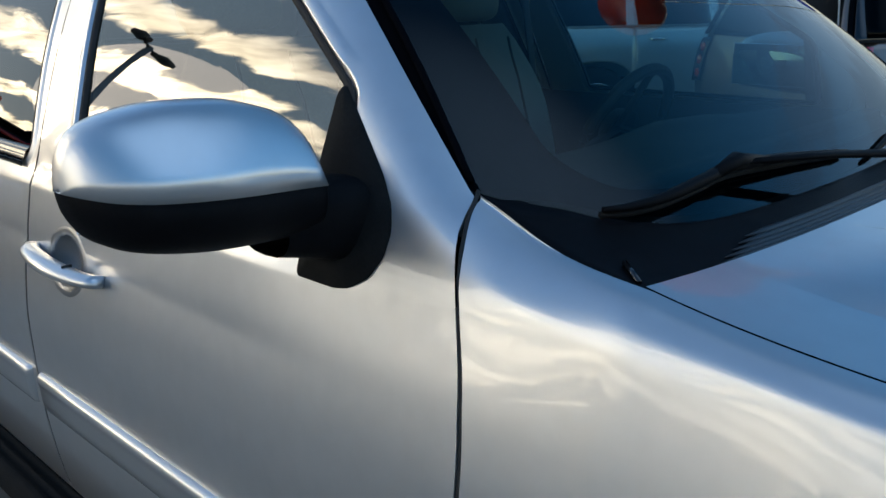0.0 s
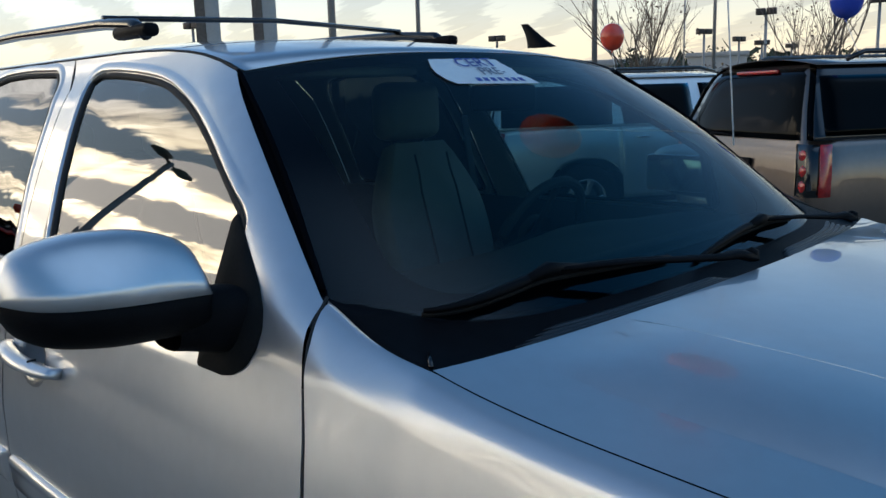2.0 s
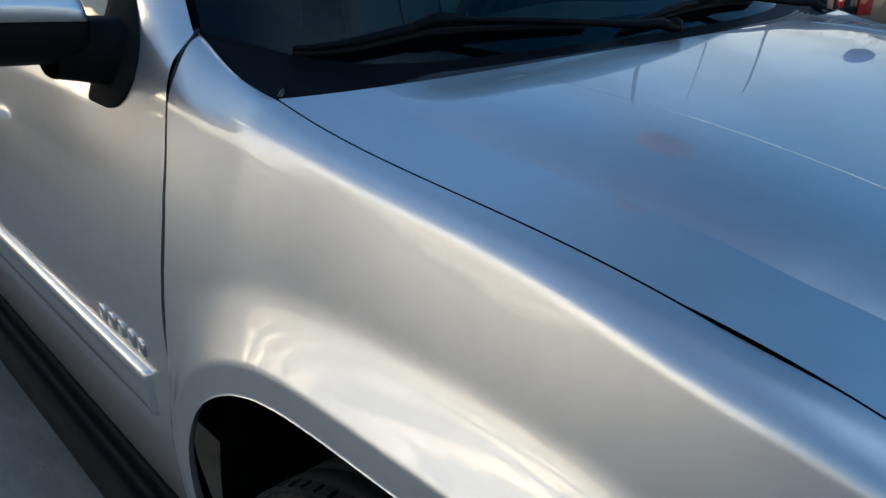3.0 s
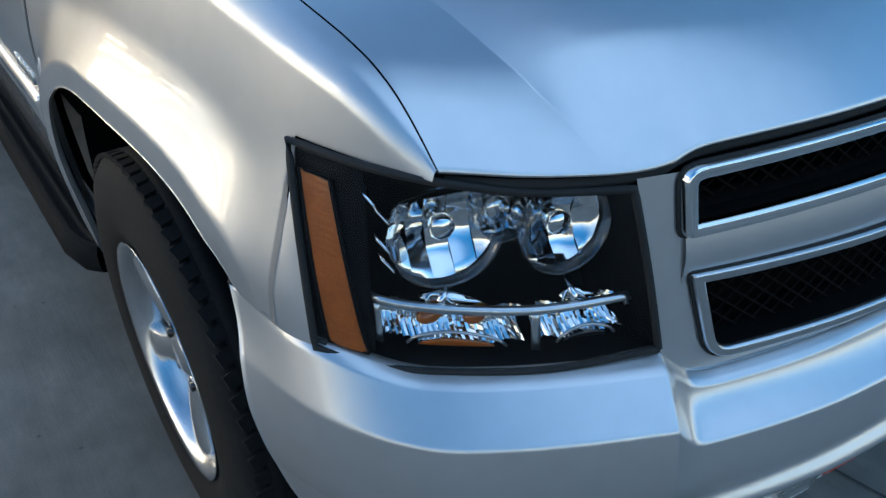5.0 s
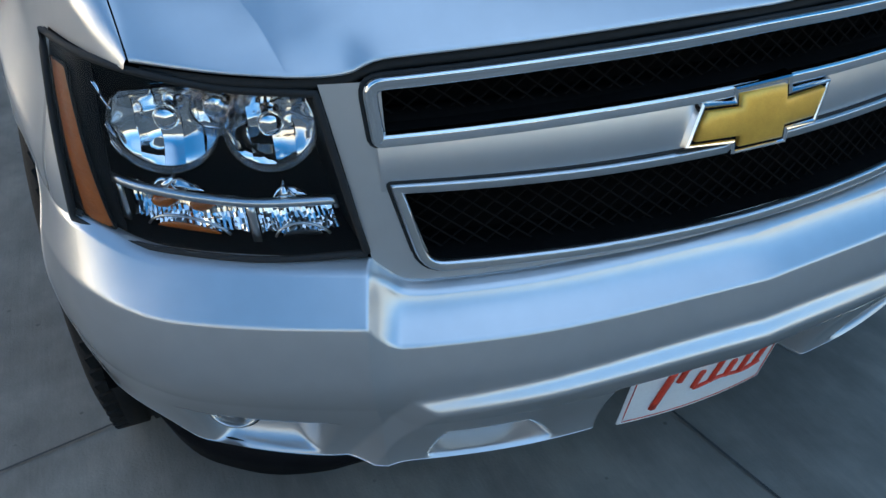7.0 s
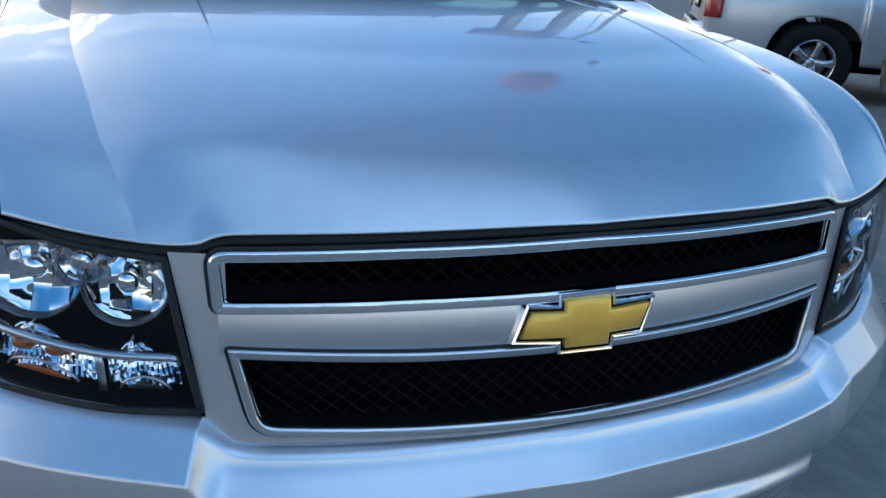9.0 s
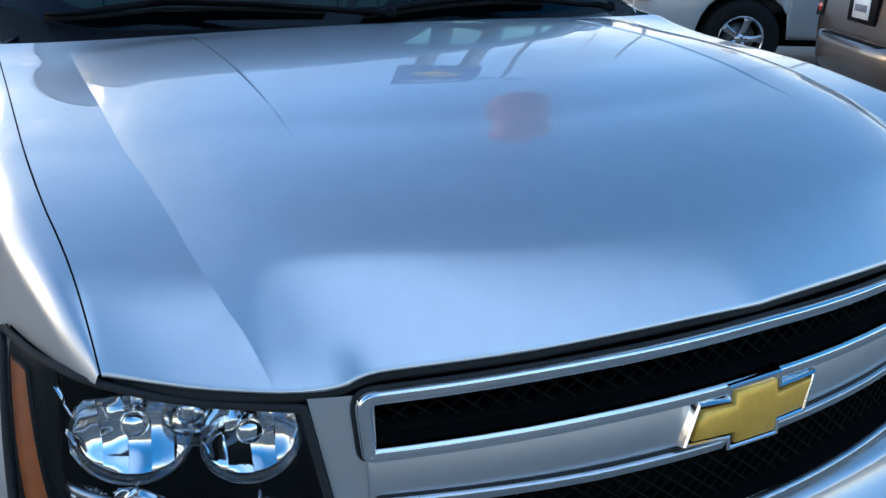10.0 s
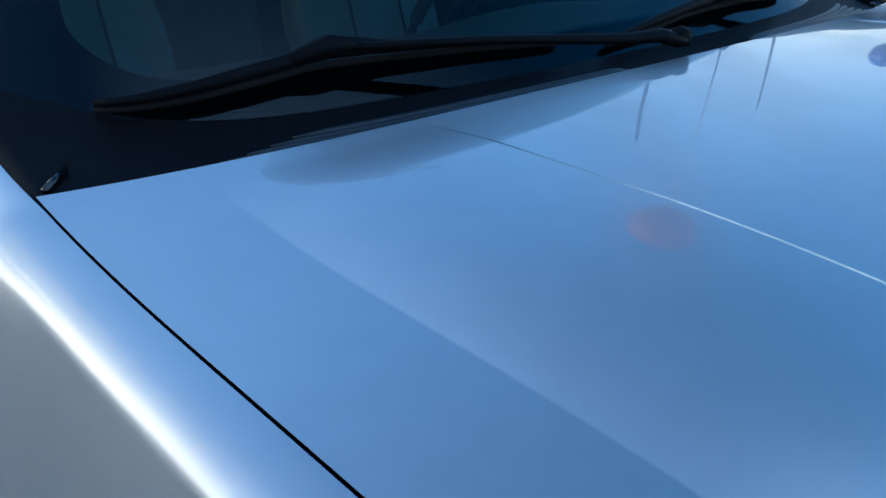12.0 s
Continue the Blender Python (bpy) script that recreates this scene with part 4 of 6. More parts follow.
                q = (px_, sg * y, pz_)
                if sg > 0:
                    q = (-0.84 - (y - 0.944) * 0.97, 0.985 + (px_ + 0.865) * 0.75 + 0.06 * (1.242 - y), pz_)
                r.append(q)
            rows.append(r)
        bm = grid(rows, close=True)
        bm.faces.new([bm.verts.new(p) for p in rows[0]])
        bm.faces.new([bm.verts.new(p) for p in rows[-1]])
        bmesh.ops.remove_doubles(bm, verts=bm.verts, dist=0.00005)
        return bm
    part("mirror_cap", mirror_shell(1.02), "paint", mirror, "silver painted mirror cap")
    part("mirror_shell", mirror_shell(1.0), "black", mirror, "black plastic lower mirror shell")
    # arm to the foot
    rows = []
    for i in range(12):
        t = i / 11
        y = 1.000 - 0.105 * t
        h = 0.050 + 0.008 * smooth(0, 1, t)
        zc = 1.250 - 0.012 * t
        xc = -0.842 + 0.042 * t
        rows.append([(xc + 0.056 * math.copysign(abs(math.cos(a)) ** 0.7, math.cos(a)), sg * y, zc + h * math.copysign(abs(math.sin(a)) ** 0.7, math.sin(a))) for a in [k * math.tau / 20 for k in range(20)]])
    part("mirror_arm", grid(rows, close=True), "black", mirror)
    glass_bm = box((0.006, 0.215, 0.115), (-0.915, -1.098, 1.314), 0.003) if sg < 0 else box((0.235, 0.006, 0.125), (-1.01, 0.955, 1.312), 0.003)
    part("mirror_glass", glass_bm, "reflector", mirror)

# roof and its rails
rows = []
for i in range(28):
    t = i / 27
    x = -1.045 - 3.05 * t
    half = 0.66 - 0.02 * t
    zc = spl(((0, 1.700), (0.12, 1.752), (0.35, 1.785), (0.7, 1.785), (1, 1.75)), t)
    ze = spl(((0, 1.656), (0.06, 1.70), (0.15, 1.722), (1, 1.715)), t)
    rows.append([(x - 0.04 * (v * v) * (1 - t), v * half, zc + (ze - zc) * abs(v) ** 2.6) for v in lin(-1, 1, 33)])
part("roof", grid(rows), "paint", suv, thick=0.002)
for sg, side in SIDES:
    pts = [(-1.70, sg * 0.56, 1.772), (-1.76, sg * 0.56, 1.802), (-1.95, sg * 0.56, 1.818), (-2.6, sg * 0.56, 1.832), (-3.5, sg * 0.56, 1.825), (-3.8, sg * 0.56, 1.80), (-3.86, sg * 0.56, 1.765)]
    part("roof_rack_rail", tube(pts, [0.018, 0.022, 0.02, 0.019, 0.019, 0.02, 0.018], 10, flat=0.8), "gloss_black", suv, "dark side rail of the roof rack")
    part("rack_foot", box((0.20, 0.045, 0.035), (-1.76, sg * 0.56, 1.785), 0.015, 3), "black", suv)
part("rack_crossbar", tube([(-1.95, -0.56, 1.835), (-1.93, 0, 1.850), (-1.95, 0.56, 1.835)], 0.014, 8, flat=0.6), "gloss_black", suv)
# shark fin aerial
fin = bmesh.new()
fin_rows = []
for i in range(13):
    v = i / 12
    x0, x1 = -1.350 - 0.030 * v ** 2, -1.235 - 0.115 * v ** 0.8
    w = 0.026 * (1 - v) ** 0.7 + 0.003
    fin_rows.append([(x0 + (x1 - x0) * (0.5 - 0.5 * math.cos(k)), 0.58 + w * math.sin(k) * 0.8, 1.738 + 0.078 * v) for k in lin(0, math.tau, 17)[:-1]])
fin = grid(fin_rows, close=True)
fin.faces.new([fin.verts.new(q) for q in fin_rows[-1]])
part("aerial_fin", fin, "black", suv, "black shark-fin roof aerial")

US = lin(-1, 1, 41)
pane = part("windshield", grid([[ws(u, v) for u in US] for v in lin(0, 1, 25)]), "windshield", suv, "curved windshield with a dark border")
pane.visible_shadow = False
face_out(pane, (0.5, 0, 0.86))
bm = bmesh.new()
lift = lambda p: (p[0] - 0.004, p[1], p[2] - 0.004)
for u0, u1 in ((-1, -0.90), (0.90, 1)):
    grid([[lift(ws(u, v)) for u in lin(u0, u1, 5)] for v in lin(0, 1, 25)], bm=bm)
grid([[lift(ws(u, v)) for u in US] for v in lin(0, 0.10, 4)], bm=bm)
grid([[lift(ws(u, v)) for u in US] for v in lin(0.955, 1, 3)], bm=bm)
for s_ in (-1, 1):
    grid([[lift(ws(s_ * (0.90 - 0.10 * (1 - math.cos(b)) ** 1 * k), 0.10 + 0.10 * (1 - math.sin(b)) * k)) for k in lin(0, 1, 5)] for b in lin(0, math.pi / 2, 8)], bm=bm)
part("windshield_border", bm, "frit", suv)
for s_ in (-1, 1):
    rows = []
    for v in lin(0.0, 1.0, 25):
        x, y, z = lift(ws(s_, v))
        ze = min(max(z + 0.004, 1.286), 1.652)
        xe = glass_edge(ze) - 0.006
        rows.append([(x, y - s_ * 0.012, z - 0.004), (x, y, z - 0.002), ((x + xe) / 2, s_ * (abs(y) + side_y(xe, ze)) / 2, (z + ze) / 2 - 0.006), (xe, s_ * (side_y(xe, ze) - 0.003), ze - 0.003)])
    part("pillar_return", grid(rows), "frit", suv)
for s_ in (-1, 1):
    part("windshield_trim", tube([Vector(ws(s_ * 1.004, v)) + Vector((0, 0, 0.002)) for v in lin(0.02, 1.0, 20)], 0.0055, 6), "frit", suv)

# cowl: black panel between hood and glass, with ribbed vents
def cowl(u, v):
    a = abs(u)
    r = hood_rear(a * 0.836)
    p0 = Vector((r - 0.002, u * 0.842, hood_z(r, min(a * 0.836, 0.83)) - 0.012))
    p1 = Vector(ws(u, 0.035))
    p1.z -= 0.004
    q = p0.lerp(p1, v)
    q.z -= 0.010 * math.sin(math.pi * v)
    k = smooth(0.93, 1.0, a)
    q.y += (math.copysign(fender_top(min(q.x, -0.371))[0] + 0.001, u) - q.y) * k
    q.z += (spl(COWL_EDGE_Z, q.x) - 0.003 - q.z) * k
    q.z -= 0.045 * smooth(-0.378, -0.345, q.x) * k
    return q


part("cowl_panel", grid([[cowl(u, v) for u in lin(-1, 1, 61)] for v in lin(-0.25, 1.05, 9)]), "black", suv, "black plastic cowl panel", thick=0.003)
for u0, u1 in ((-0.84, -0.10), (0.16, 0.86)):
    for k in range(5):
        v = 0.10 + 0.105 * k
        pts = [cowl(u, v) + Vector((0, 0, 0.004)) for u in lin(u0 + 0.035 * k, u1, 24)]
        part("cowl_rib", tube(pts, [0.0015, 0.004] + [0.0062] * 21 + [0.002], 8, flat=0.8), "rib", suv)
for u in (-0.955, 0.955):
    part("cowl_clip", tube([cowl(u - 0.012, 0.1) + Vector((0, 0, 0.004)), cowl(u + 0.008, 0.32) + Vector((0, 0, 0.006))], 0.004, 5), "gloss_black", suv)

# wipers: arm, blade carrier and rubber
def wiper(path, pivot, knee, hold):
    """Arm from its pivot over a knee to the blade, which lies along (u, v) points of the glass."""
    n = 22
    us, vs = [(i / (len(path) - 1), k[0]) for i, k in enumerate(path)], [(i / (len(path) - 1), k[1]) for i, k in enumerate(path)]
    glassy = [Vector(ws(spl(us, t), spl(vs, t))) for t in lin(0, 1, n)]
    up_ = Vector((0.50, 0, 0.86))
    end = glassy[int(hold * (n - 1))] + up_ * 0.030
    a, k = Vector(pivot), Vector(knee)
    w = part("wiper", tube([a, a.lerp(k, 0.4) + Vector((0, 0, 0.006)), k, k.lerp(end, 0.5) + Vector((0, 0, 0.004)), end], [0.018, 0.017, 0.013, 0.009, 0.007], 8, flat=0.6), "black", suv, "black wiper arm and blade")
    part("wiper_rubber", tube([q + up_ * 0.006 for q in glassy], 0.0045, 5), "rubber", w)
    part("wiper_carrier", tube([q + up_ * (0.014 + 0.010 * math.sin(math.pi * i / (n - 1))) for i, q in enumerate(glassy)], [0.004 + 0.005 * math.sin(math.pi * i / (n - 1)) for i in range(n)], 6), "black", w)
    i = int(hold * (n - 1))
    part("wiper_clip", tube([glassy[i - 3] + up_ * 0.022, glassy[i] + up_ * 0.034, glassy[i + 3] + up_ * 0.022], [0.006, 0.013, 0.006], 6), "black", w)
    part("wiper_nut", lathe([(0, 0.0), (0, 0.016), (0.02, 0.014), (0.026, 0.0)], 12, "Z", at=(a.x, a.y, a.z - 0.006)), "black", w)


wiper([(-0.895, 0.020), (-0.81, 0.048), (-0.70, 0.078), (-0.58, 0.096), (-0.38, 0.088), (-0.16, 0.070)], (-0.309, -0.013, 1.258), (-0.335, -0.10, 1.268), 0.60)
wiper([(-0.05, 0.045), (0.10, 0.062), (0.28, 0.078), (0.45, 0.080), (0.62, 0.062)], (-0.345, 0.66, 1.250), (-0.372, 0.585, 1.260), 0.62)

# ---- the front ----
def lay_front(pts, o=0.0):
    return [(front_x(abs(y), z) + o, y, z) for y, z in pts]


UP = [(-0.543, 0.959), (-0.537, 0.871), (-0.25, 0.878), (0, 0.880), (0.25, 0.878), (0.537, 0.871), (0.543, 0.959), (0.30, 0.968), (0, 0.974), (-0.30, 0.968)]
LO = [(-0.521, 0.819), (-0.490, 0.688), (-0.27, 0.682), (0, 0.678), (0.27, 0.682), (0.490, 0.688), (0.521, 0.819), (0.26, 0.812), (0, 0.810), (-0.26, 0.812)]
grille = part("grille_panel", bmesh.new(), "paint", suv, "silver grille surround with two mesh openings")
up_r = densify(round_poly(UP, [0.026, 0.012, 0.03, 0.03, 0.03, 0.012, 0.026, 0.03, 0.03, 0.03]), 0.04)
lo_r = densify(round_poly(LO, [0.005, 0.034, 0.03, 0.03, 0.03, 0.034, 0.005, 0.03, 0.03, 0.03]), 0.04)

# painted surround: upright sides, middle bar and sill
bm = bmesh.new()
for sg in (-1, 1):
    rows = []
    for z in lin(0.664, 0.952, 20):
        yo = 0.552 + (0.592 - 0.552) * (z - 0.70) / 0.25
        yi = 0.530 if z > 0.868 else (0.52 if z > 0.82 else 0.484 + (0.519 - 0.484) * max(0, (z - 0.69) / 0.126))
        rows.append([(front_x(abs(y), z) - 0.002, sg * y, z) for y in lin(yi - 0.012, yo - 0.003, 6)])
    grid(rows, bm=bm)
grid([[(front_x(abs(y), z) - 0.002 + 0.006 * math.sin(math.pi * (z - 0.806) / 0.08), y, z) for y in lin(-0.53, 0.53, 40)] for z in lin(0.806, 0.884, 8)], bm=bm)
grid([[(front_x(abs(y), z) - 0.002, y, z) for y in lin(-0.545, 0.545, 40)] for z in lin(0.655, 0.694, 5)], bm=bm)
bm.to_mesh(grille.data)
bm.free()
grille.data.polygons.foreach_set("use_smooth", [True] * len(grille.data.polygons))
# dark lip below the hood
part("hood_gap_seal", grid([[(spl(HOOD_FX, abs(y)) - o, y, spl(HOOD_FZ, abs(y)) - d) for y in lin(-0.78, 0.78, 70)] for o, d in ((0.012, 0.004), (0.006, 0.010), (0.012, 0.018), (0.03, 0.022))]), "seal", suv)


def ring_frame(name, outline, width, mat, proud=0.010):
    c = lambda r: r + [r[0]]
    i1, i2 = inset(outline, width), inset(outline, width + 0.004)
    prof = ((0.0, -0.4), (0.0, 0.75), (0.05, 0.92), (0.14, 1.0), (0.20, 1.0), (0.74, 0.96), (0.80, 0.94), (0.90, 0.80), (1.0, 0.5), (1.0, -0.1))
    rows = [c(lay_front(inset(outline, width * w), proud * h)) for w, h in prof]
    part("opening_wall", grid([c(lay_front(i1, 0.0)), c(lay_front(i2, -0.01)), c(lay_front(i2, -0.072))]), "void", grille)
    part("frame_joint", tube(c(lay_front(inset(outline, -0.0015), 0.0005)), 0.0026, 5, cap=False), "seal", grille)
    return part(name, grid(rows), mat, grille)


tagged(ring_frame("upper_frame", up_r, 0.017, "chrome", 0.013), "bright chrome frame")
tagged(ring_frame("lower_frame", lo_r, 0.014, "satin", 0.009), "satin chrome frame")


def mesh_wall(name, outline, pitch_y, pitch_z):
    """Crossed wires clipped to the opening, with a black back wall."""
    ins = inset(outline, 0.012)
    y0, y1 = min(p[0] for p in ins), max(p[0] for p in ins)
    z0, z1 = min(p[1] for p in ins), max(p[1] for p in ins)

    def inside(y, z):
        c = False
        for (ya, za), (yb, zb) in zip(ins, ins[1:] + ins[:1]):
            if (za > z) != (zb > z) and y < (yb - ya) * (z - za) / (zb - za) + ya:
                c = not c
        return c
    bm = bmesh.new()
    k = pitch_z / pitch_y
    for d in (-1, 1):
        y = y0 - (z1 - z0) / k
        while y < y1 + (z1 - z0) / k:
            seg, run = 40, []
            for i in range(seg + 1):
                t = i / seg
                z = z0 + (z1 - z0) * t
                yy = y + d * (z - z0) / k
                if inside(yy, z):
                    run.append((front_x(abs(yy), z) - 0.032 - 0.003 * d, yy, z))
            if len(run) > 2:
                tube([run[0], run[len(run) // 2], run[-1]], 0.0016, 4, bm=bm, cap=False)
            y += pitch_y
    part(name, bm, "mesh", grille, "black diamond mesh", soft=False)
    bm = grid([[(front_x(abs(y), z) - 0.075, y, z) for y in lin(y0 - 0.02, y1 + 0.02, 24)] for z in lin(z0 - 0.02, z1 + 0.02, 4)])
    part("grille_backing", bm, "void", grille)


mesh_wall("upper_mesh", up_r, 0.030, 0.024)
mesh_wall("lower_mesh", lo_r, 0.030, 0.024)
# black shelf inside the upper opening's foot
part("grille_shelf", grid([[(front_x(abs(y), 0.885) - d, y, z) for y in lin(-0.515, 0.515, 30)] for d, z in ((0.018, 0.889), (0.020, 0.899), (0.045, 0.902))]), "void", grille)
# cross-shaped emblem
EM = [(-0.117, 0.829), (-0.101, 0.868), (-0.048, 0.865), (-0.049, 0.884), (0.026, 0.885), (0.029, 0.863), (0.097, 0.867), (0.083, 0.8275), (0.030, 0.826), (0.029, 0.808), (-0.045, 0.809), (-0.046, 0.825)]


def emblem_layer(name, prof, mat, face=True, soft=False):
    """A band of (growth, height) rows round the cross, closed by a face."""
    bm = bmesh.new()
    rows = [lay_front(inset(EM, -d) if d else EM, o) for d, o in prof]
    grid([r + [r[0]] for r in rows], bm=bm)
    if face:
        bm.faces.new([bm.verts.new(p) for p in rows[-1]])
    bmesh.ops.remove_doubles(bm, verts=bm.verts, dist=0.00005)
    return part(name, bm, mat, emblem, soft=soft)


emblem = part("emblem", box((0.02, 0.19, 0.04), (0.846, -0.005, 0.843), 0.004), "black", grille, "gold cross-shaped emblem rimmed in chrome")
emblem_layer("emblem_rim", [(0.0175, -0.006), (0.0170, 0.005), (0.0145, 0.0140), (0.0120, 0.0170), (0.0090, 0.0165), (0.0068, 0.0145), (0.0062, 0.006)], "chrome", False)
emblem_layer("emblem_ground", [(0.0068, -0.002), (0.0066, 0.0105)], "black")
emblem_layer("emblem_face", [(0.0, 0.000), (0.0, 0.0165), (-0.0015, 0.0185), (-0.006, 0.0205), (-0.014, 0.0220)], "gold", soft=True)

# bumper
def bumper_point(s, o, z, sg):
    p = plan(s) + plan_out(s) * o
    return (p.x, p.y if sg < 0 else -p.y, z)


bumper = part("front_bumper", bmesh.new(), "paint", suv, "silver painted front bumper cover")
bm = bmesh.new()
full = [(-1, s) for s in reversed(BUMPER_S)] + [(1, s) for s in BUMPER_S[1:]]


rows = []
for sg, s in full:
    top, low = bumper_top(s), bumper_low(s)
    r = [bumper_point(s, -0.016, top - 0.022, sg), bumper_point(s, -0.004, top + 0.0015, sg)]
    for i in range(97):
        mid = bumper_crease(s)
        z = top + (mid - top) * i / 16 if i < 16 else mid + (low - mid) * (i - 16) / 80
        ss = s if s < 0.92 else 0.92 + (s - 0.92) * (bumper_end(z) - 0.92) / 0.28
        r.append(bumper_point(ss, bumper_out(ss, z), z, sg))
    rows.append(r)
grid(rows, bm=bm)
# rolled lower edge
low = [r[-1] for r in rows]
grid([low, [(p[0] - 0.006, p[1] * 0.995, p[2] - 0.004) for p in low], [(p[0] - 0.03, p[1] * 0.98, p[2] - 0.002) for p in low], [(p[0] - 0.06, p[1] * 0.96, p[2] + 0.004) for p in low]], bm=bm)
# folded rear edge at the wheel opening
for e in (rows[0], rows[-1]):
    grid([e, [(p[0] + 0.004, p[1] * 0.985, p[2]) for p in e], [(p[0] + 0.02, p[1] * 0.94, p[2]) for p in e]], bm=bm)
bmesh.ops.remove_doubles(bm, verts=bm.verts, dist=0.00005)
bm.to_mesh(bumper.data)
bm.free()
bumper.data.polygons.foreach_set("use_smooth", [True] * len(bumper.data.polygons))
# dark seam where the cover meets the fender
for sg in (-1, 1):
    line = []
    for s in lin(1.02, 1.2, 14):
        z = bumper_top(s)
        ss = 0.92 + (s - 0.92) * (bumper_end(z) - 0.92) / 0.28
        line.append(bumper_point(ss, bumper_out(ss, z) - 0.001, z + 0.002, sg))
    part("bumper_seam", tube(line, 0.0030, 6), "seal", bumper)
# black air dam
ends = [f for f in full if f[1] > 0.50]
rows = []
for sg, s in ends:
    low, e = bumper_low(s), smooth(0.50, 0.84, s) * smooth(1.12, 0.95, s)
    ss = min(s, 1.04)
    rows.append([bumper_point(ss, o + 0.012 * smooth(0.9, 1.1, s), z, sg) for o, z in ((-0.030, low + 0.006), (-0.024, low - 0.004 - 0.030 * e), (-0.030, low - 0.006 - 0.060 * e), (-0.044, low - 0.006 - 0.064 * e), (-0.08, low - 0.050 * e))])
cut = next(i for i, f in enumerate(ends) if f[0] > 0)
for half in (rows[:cut], rows[cut:]):
    part("air_dam", grid(half), "black", bumper, "black plastic air dam", thick=0.003)

for sg in (-1, 1):
    # fog lamp: mirror bowl, clear lens and dark rim, set into its scoop
    ctr = Vector(bumper_point(0.850, -0.034, 0.404, sg))
    way = Vector((0.90, sg * 0.42, 0.05)).normalized()
    turn = way.to_track_quat("X", "Z").to_matrix().to_4x4()
    for nm, prof, m in (("fog_bowl", [(-0.03, 0.001), (-0.03, 0.022), (0.0, 0.040), (0.004, 0.043)], "reflector"), ("fog_ring", [(0.006, 0.0405), (0.011, 0.041), (0.011, 0.0445), (0.004, 0.0455)], "satin"), ("fog_rim", [(0.003, 0.0455), (0.006, 0.0465), (0.004, 0.050), (-0.012, 0.051)], "seal"), ("fog_lens", [(0.012, 0.0005), (0.011, 0.02), (0.006, 0.0405)], "cup")):
        bm = lathe(prof, 28, "X")
        bmesh.ops.transform(bm, matrix=Matrix.Translation(ctr) @ turn, verts=bm.verts)
        fog = part(nm, bm, m, bumper)
        if nm == "fog_lens":
            face_out(fog, way)

# dealer plate: a bent white sheet below the bumper
plate = part("front_plate", bmesh.new(), "white", suv, "white dealer plate with red bars and a thin red border")
def plate_p(u, v, o=0.0):
    """u across -1 to 1, v up 0 to 1."""
    return (0.836 - 0.012 * u * u + 0.040 * v + o, -0.004 + u * 0.1525, 0.278 + 0.152 * v)


bm = grid([[plate_p(u, v) for u in lin(-1, 1, 13)] for v in lin(0, 1, 7)])
grid([[plate_p(u, v, -0.002) for u in lin(-1, 1, 13)] for v in lin(0, 1, 7)], bm=bm)
bm.to_mesh(plate.data)
bm.free()
border = [(-0.95, 0.05), (0.95, 0.05), (0.95, 0.95), (-0.95, 0.95), (-0.95, 0.05)]
bp = [plate_p(a[0] + (b[0] - a[0]) * t, a[1] + (b[1] - a[1]) * t, 0.0012) for a, b in zip(border, border[1:]) for t in lin(0, 0.95, 8)]
part("plate_border", tube(bp, 0.0010, 4), "red_ink", plate)
# writing as plain slanted bars joined by a red line
for u, v0, v1, w in ((-0.62, 0.20, 0.86, 0.0085), (-0.40, 0.62, 0.86, 0.0070), (-0.16, 0.42, 0.70, 0.0066), (0.06, 0.42, 0.92, 0.0066), (0.28, 0.42, 0.70, 0.0066), (0.50, 0.42, 0.70, 0.0066), (0.72, 0.42, 0.72, 0.0066)):
    part("red_bar", tube([plate_p(u + 0.16 * (v - v0), v, 0.0015) for v in lin(v0, v1, 5)], w, 6, flat=0.5), "red_ink", plate)
for u0, u1, v in ((-0.58, -0.34, 0.84), (-0.16, 0.78, 0.43)):
    part("red_bar", tube([plate_p(u, v + 0.03 * math.sin(9 * u), 0.0015) for u in lin(u0, u1, 12)], 0.0048, 6, flat=0.5), "red_ink", plate)

